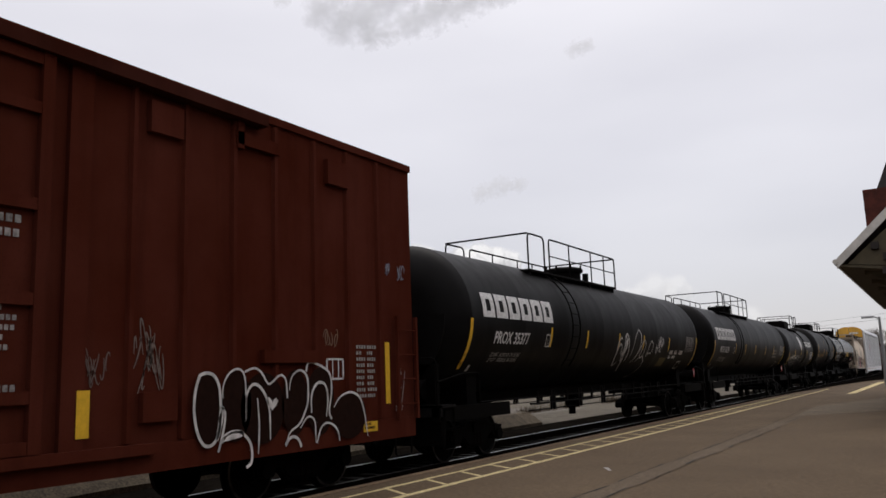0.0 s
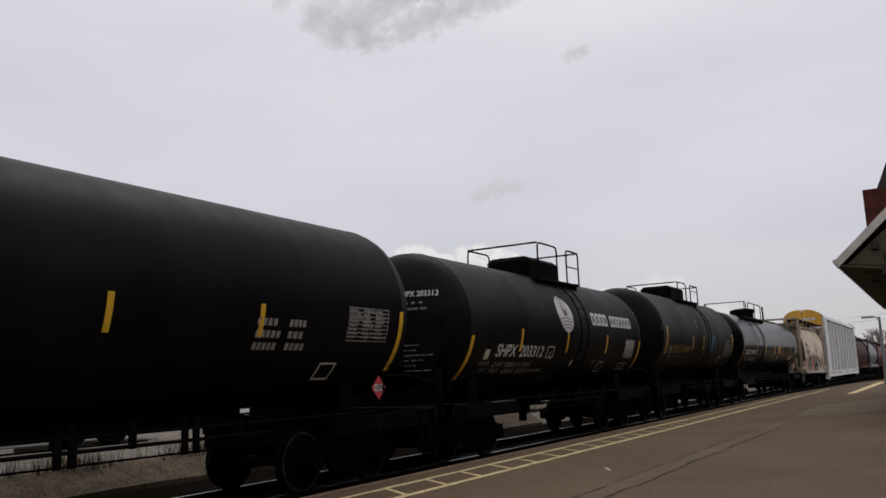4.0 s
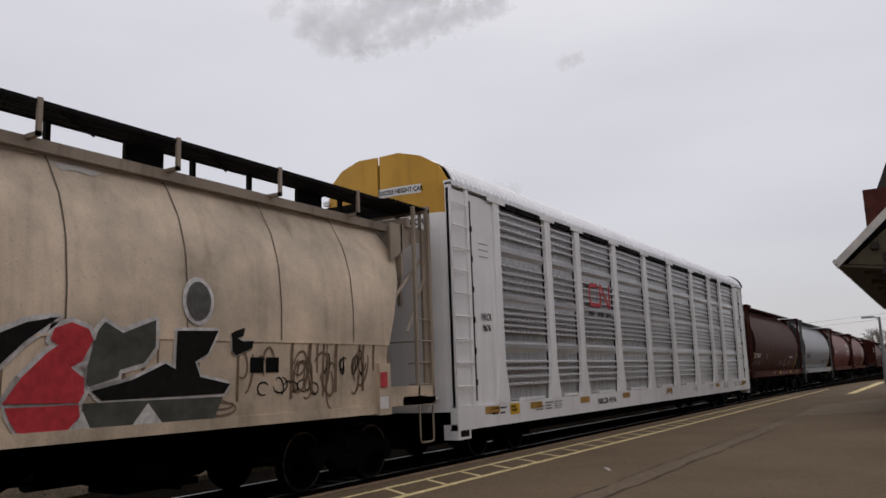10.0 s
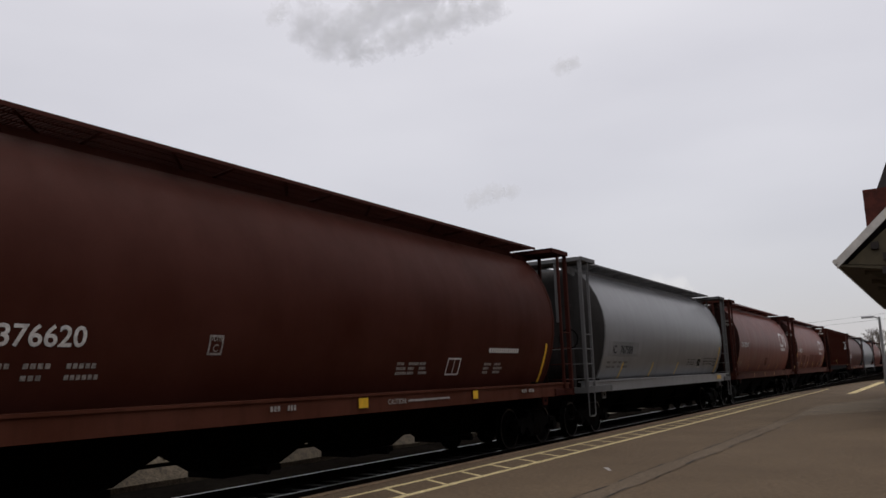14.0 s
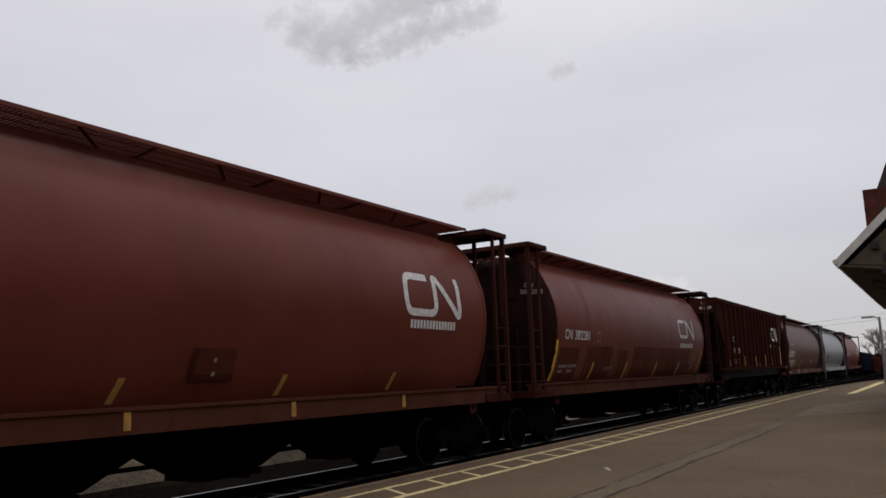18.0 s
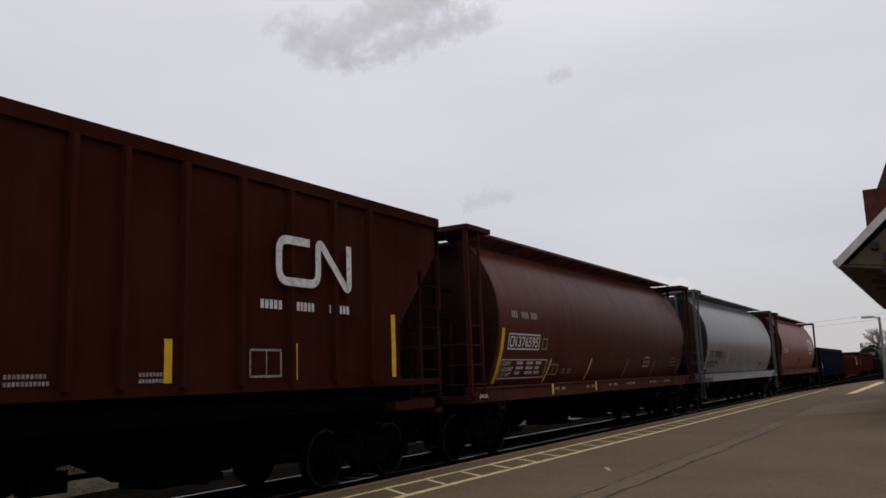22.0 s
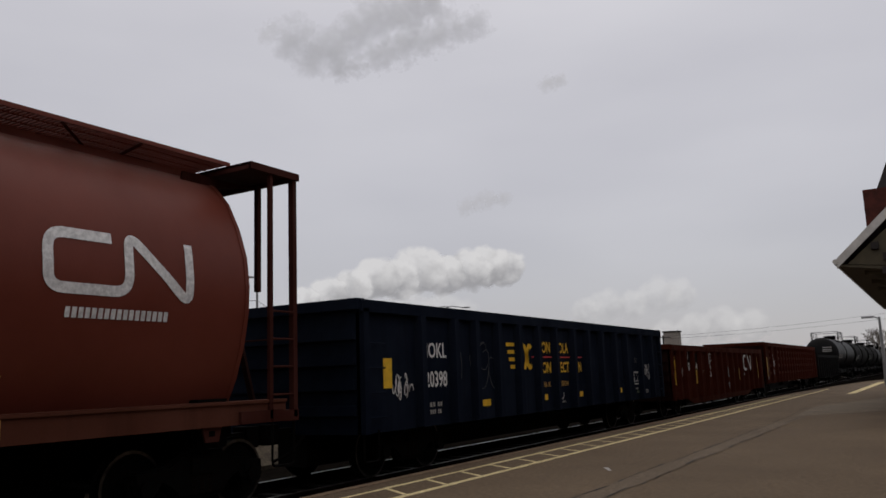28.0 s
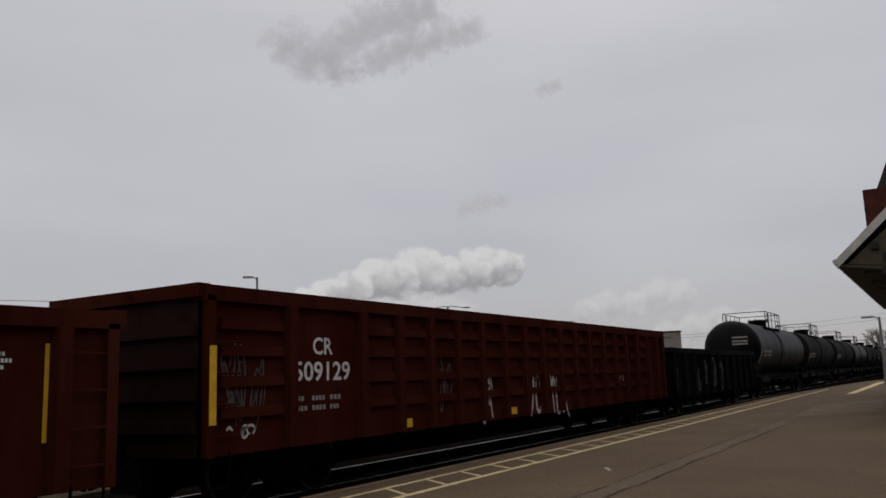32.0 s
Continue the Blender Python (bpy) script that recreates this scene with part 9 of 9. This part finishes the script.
def mark_red1(c, f, yc, o0, o1):
    Y = lambda v: v - yc
    dark = plain("dark_patch_paint", (0.006, 0.004, 0.0035), 0.7, spec=0.05)
    strip("paint_patch", lambda z: f(z) - 0.003, Y(176.32), Y(177.2), 1.64, 2.34, dark, c, "dark painted-out panel")
    strip("paint_patch", lambda z: f(z) - 0.003, Y(177.4), Y(178.3), 1.62, 2.26, dark, c, "dark painted-out panel")
    worm_logo("company_mark", f, Y(176.43), Y(176.92), 2.05, 2.29, WHITE_INK, c)
    letters("car_number", "190", f, Y(176.43), Y(177.06), 1.63, 1.92, WHITE_INK, c)
    letters("car_number", "414", lambda z: f(z) + 0.012, Y(177.32), Y(178.11), 1.64, 1.91, WHITE_INK, c)
    for body, a, b, z in (("LD.", 176.46, 176.66, 1.54), ("LT.WT.", 176.45, 176.75, 1.37), ("197500", 177.6, 177.97, 1.52), ("65500", 177.63, 177.97, 1.345)):
        letters("capacity_words", body, f, Y(a), Y(b), z, z + 0.075, DULL_INK, c)
    strip("reflector", f, Y(175.02), Y(175.16), 1.14, 2.13, YELLOW, c)
    for y in (177.95, 180.67, 183.15, 185.6):
        strip("reflector", f, Y(y) - 0.02, Y(y) + 0.09, 1.13, 1.64, YELLOW, c)
    for z0, z1 in ((1.3, 1.72), (0.82, 1.08)):
        strip("pale_plate", lambda z: f(z) + 0.155, Y(182.64), Y(182.72), z0, z1, plain("pale_blue_plate", (0.22, 0.26, 0.27)), c)
    squiggle("graffiti", f, Y(179.55), Y(180.15), 1.5, 2.3, 0.04, SPRAY_WHITE, c, 31, 9, "white sprayed figure")
    arm = stroke(B(), f, [(Y(180.02), 1.95), (Y(180.02), 1.62), (Y(180.32), 1.42), (Y(180.03), 1.36), (Y(179.7), 1.2)], 0.045, taper=True)
    stroke(arm, f, [(Y(179.98), 2.2), (Y(180.37), 2.28), (Y(180.27), 1.95), (Y(180.45), 2.0)], 0.045)
    part("graffiti", arm, SPRAY_WHITE, c, "white sprayed limbs")
    part("graffiti", stroke(B(), f, [(Y(180.56), 2.07), (Y(180.66), 2.11), (Y(180.8), 2.04), (Y(181.0), 2.08), (Y(181.17), 2.16)], 0.04, taper=True), DULL_INK, c)
    part("graffiti", stroke(B(), f, [(Y(182.02), 1.88), (Y(182.07), 1.7), (Y(182.11), 1.85), (Y(182.16), 1.68), (Y(182.21), 1.88)], 0.035), DULL_INK, c)
    squiggle("graffiti", f, Y(175.75), Y(176.05), 1.45, 1.75, 0.06, SPRAY_WHITE, c, 32, 3)
    squiggle("graffiti", f, Y(182.8), Y(184.9), 1.3, 2.0, 0.03, SPRAY_GREY, c, 33, 9)
    strip("reflector", f, Y(190.05), Y(190.2), 1.15, 2.17, YELLOW, c)
    bars("small_writing", f, Y(189.5), Y(189.72), 1.88, 2.08, 3, WHITE_INK, c, 8, 1, 0.6)
    worm_logo("big_company_mark", lambda z: f(z) + 0.1, Y(186.21), Y(187.92), 1.53, 2.26, WHITE_INK, c, "large white company mark across the ribs")
    bars("company_words", f, Y(186.1), Y(187.9), 1.28, 1.42, 1, WHITE_INK, c, 3, 3, 0.9)
    frame_mark("data_box", f, Y(188.2), Y(188.62), 1.33, 1.7, WHITE_INK, c, 0.03, 2)
    frame_mark("data_box", f, Y(183.08), Y(183.42), 1.92, 2.06, WHITE_INK, c, 0.03, 1)
    strip("floor_panel", lambda z: f(z) - 0.002, Y(178.45), Y(179.0), 1.65, 2.25, GON_RED, c)
    bars("small_writing", f, Y(178.55), Y(179.2), 1.5, 1.6, 2, DULL_INK, c, 6, 2)


def mark_red2(c, f, yc, o0, o1):
    Y = lambda v: v - yc
    letters("car_mark", "CR", f, Y(194.3), Y(194.76), 2.08, 2.34, WHITE_INK, c)
    letters("car_number", "509129", f, Y(193.88), Y(195.18), 1.69, 1.98, WHITE_INK, c)
    bars("capacity_lines", f, Y(193.86), Y(195.1), 1.2, 1.48, 2, DULL_INK, c, 3, 3, 0.5)
    strip("reflector", lambda z: f(z) + 0.1, Y(192.2), Y(192.32), 1.18, 2.18, YELLOW, c)
    for y in (196.5, 200.6, 205.2):
        strip("reflector", f, Y(y), Y(y) + 0.42, 0.85, 1.0, YELLOW, c)
    squiggle("graffiti", f, Y(192.5), Y(193.4), 1.2, 2.2, 0.03, SPRAY_GREY, c, 41, 10, "faded sprayed scrawl")
    squiggle("graffiti", f, Y(192.6), Y(193.1), 1.0, 1.15, 0.04, SPRAY_WHITE, c, 42, 5)
    squiggle("graffiti", f, Y(197.6), Y(198.3), 1.2, 2.1, 0.03, SPRAY_GREY, c, 43, 7)
    squiggle("graffiti", f, Y(199.5), Y(199.95), 0.8, 1.8, 0.06, SPRAY_WHITE, c, 44, 6)
    squiggle("graffiti", f, Y(201.5), Y(204.0), 0.75, 1.95, 0.08, SPRAY_WHITE, c, 45, 13, "white sprayed loops")
    # pressed ledges between the ribs
    rib = [193.74, 195.42] + [196.46 + k for k in range(15)]
    for k, (a, b) in enumerate(zip([192.3] + rib, rib)):
        if k == 1:
            continue
        for z in (1.25, 1.65, 2.05, 2.4):
            part("side_ledge", slab_x(B(), [(Y(a) + 0.12, z), (Y(b) - 0.12, z), (Y(b) - 0.15, z + 0.14), (Y(a) + 0.15, z + 0.14)], 1.52, 1.6), GON_RED, c)
    bars("small_writing", f, Y(207.6), Y(208.3), 1.4, 1.6, 3, DULL_INK, c, 4, 2)


def mark_low(c, f, yc, o0, o1):
    squiggle("graffiti", f, o0 + 3.5, o0 + 8.0, 0.9, 2.0, 0.12, SPRAY_GREY, c, 51, 12, "grey sprayed loops")
    strip("reflector", f, o0 + 0.4, o0 + 0.5, 1.0, 1.7, PALE_STRIP, c)
    strip("label", f, o0 + 9.0, o0 + 9.3, 1.0, 1.5, DULL_INK, c)
# ---- the train, from its leading car to its tail ----
boxcar()
tank_car(-116.0, -98.45, 4.47, 1.58, "long black tank car with white block lettering", BLACK_TANK, -112.0, -105.7, -107.35, True, mark_procor("35377"), shield=True)
tank_car(-95.45, -78.1, 4.46, 1.58, "long black tank car with small white lettering", BLACK_TANK, -91.8, -85.3, -87.0, True, mark_procor("36384"), shield=True)
tank_car(-75.6, -64.85, 4.32, 1.52, "short black tank car with a white oval emblem", BLACK_TANK, -71.1, -68.4, -69.86, False, mark_corn, stub=0.75, shield=True)
tank_car(-62.5, -51.8, 4.58, 1.62, "fat black tank car with gold stencil lettering", BLACK_TANK, -58.15, -55.15, -56.75, False, mark_utlx, stub=0.9)
tank_car(-49.1, -32.15, 4.47, 1.56, "glossy black tank car with yellow notices", GLOSS_TANK, -44.58, -40.28, -40.9, True, mark_cbtx, stub=0.85, weld=0.001, single=True, shield=True)
cream_hopper()
autorack()
cyl_hopper(12.25, 16.9, HOP_BROWN, "dark brown cylindrical hopper car", mark_376620)
cyl_hopper(30.1, 16.85, HOP_GREY, "pale grey cylindrical hopper car with orange reflectors", mark_grey1)
cyl_hopper(48.05, 17.0, HOP_RED, "faded red cylindrical hopper car with a large white mark", mark_377847)
cyl_hopper(66.25, 17.0, HOP_RED, "faded red hopper car with darker repainted patches", mark_382281, inset=1.55, weld=(2.36,))
ribbed_hopper()
cyl_hopper(102.45, 16.95, HOP_RUST, "rust-brown cylindrical hopper car with boxed number", mark_376595, inset=1.35)
cyl_hopper(120.38, 17.0, HOP_GREY, "grey cylindrical hopper car with black lettering", mark_ic)
cyl_hopper(138.5, 17.0, HOP_RED, "faded red cylindrical hopper car before the gondolas", mark_377493)
gondola(157.0, 173.35, 2.84, 0.82, GON_BLUE, "navy blue gondola car with yellow emblem", [158.73, 159.91, 160.72, 161.69, 162.68, 163.68, 164.68, 165.79, 166.79, 167.79, 168.85, 169.82, 171.11, 172.24], mark_blue)
gondola(174.57, 190.9, 2.4, 0.62, GON_RED, "rusty red gondola car with white scrawls", [175.37, 176.2, 177.26, 178.33, 179.41, 180.55, 181.73, 182.71, 183.79, 184.81, 185.75, 186.88, 188.0, 189.2, 190.2], mark_red1, fish=[(176.4, 0.62), (177.4, 0.42), (187.2, 0.42), (188.3, 0.62)])
gondola(192.15, 212.1, 2.82, 0.78, GON_RED, "long rusty red gondola car with pressed side ledges", [193.74, 195.42, 196.46, 197.46, 198.44, 199.39, 200.39, 201.38, 202.34, 203.33, 204.3, 205.27, 206.3, 207.25, 208.2, 209.2, 210.2, 211.2], mark_red2)
gondola(213.3, 227.4, 2.3, 0.7, GON_DARK, "low black gondola car with grey scrawls", [214.5 + 1.3 * k for k in range(10)], mark_low)
y = 230.4
for k in range(9):
    tank_car(y, y + 15.6, 4.18, 1.47, "sooty grey tank car at the tail of the train", BLACK_TANK if k % 3 == 0 else OLD_TANK, y + 4.6, y + 9.4, y + 7.8, True, mark_old)
    y += 18.6


def motions():
    """The train rolls towards the camera and past it; its wheels turn; the clouds drift."""
    times = [0, 2, 4, 6, 8, 10, 12, 14, 16, 18, 20, 22, 24, 26, 28, 30, 32]
    for ob, yc in TRAIN:
        walk(ob, [(t, pose(TRACK_X, yc - gone(t), RAIL_Z)) for t in times])
    turned = {}
    for ob, s in SPIN:
        if s not in turned:
            walk(ob, [(k / FPS, pose(0, s, 0.457, math.degrees(gone(k / FPS) / 0.457) % 360)) for k in range(32 * FPS + 1)])
            turned[s] = ob
        else:
            lead = turned[s].animation_data
            ob.rotation_mode = "QUATERNION"
            keys = ob.animation_data_create()
            keys.action, keys.action_slot = lead.action, lead.action_slot
    for ob, a, b in CLOUDS:
        walk(ob, [(0, a), (16, a.lerp(b, 0.5)), (32, b)])


motions()
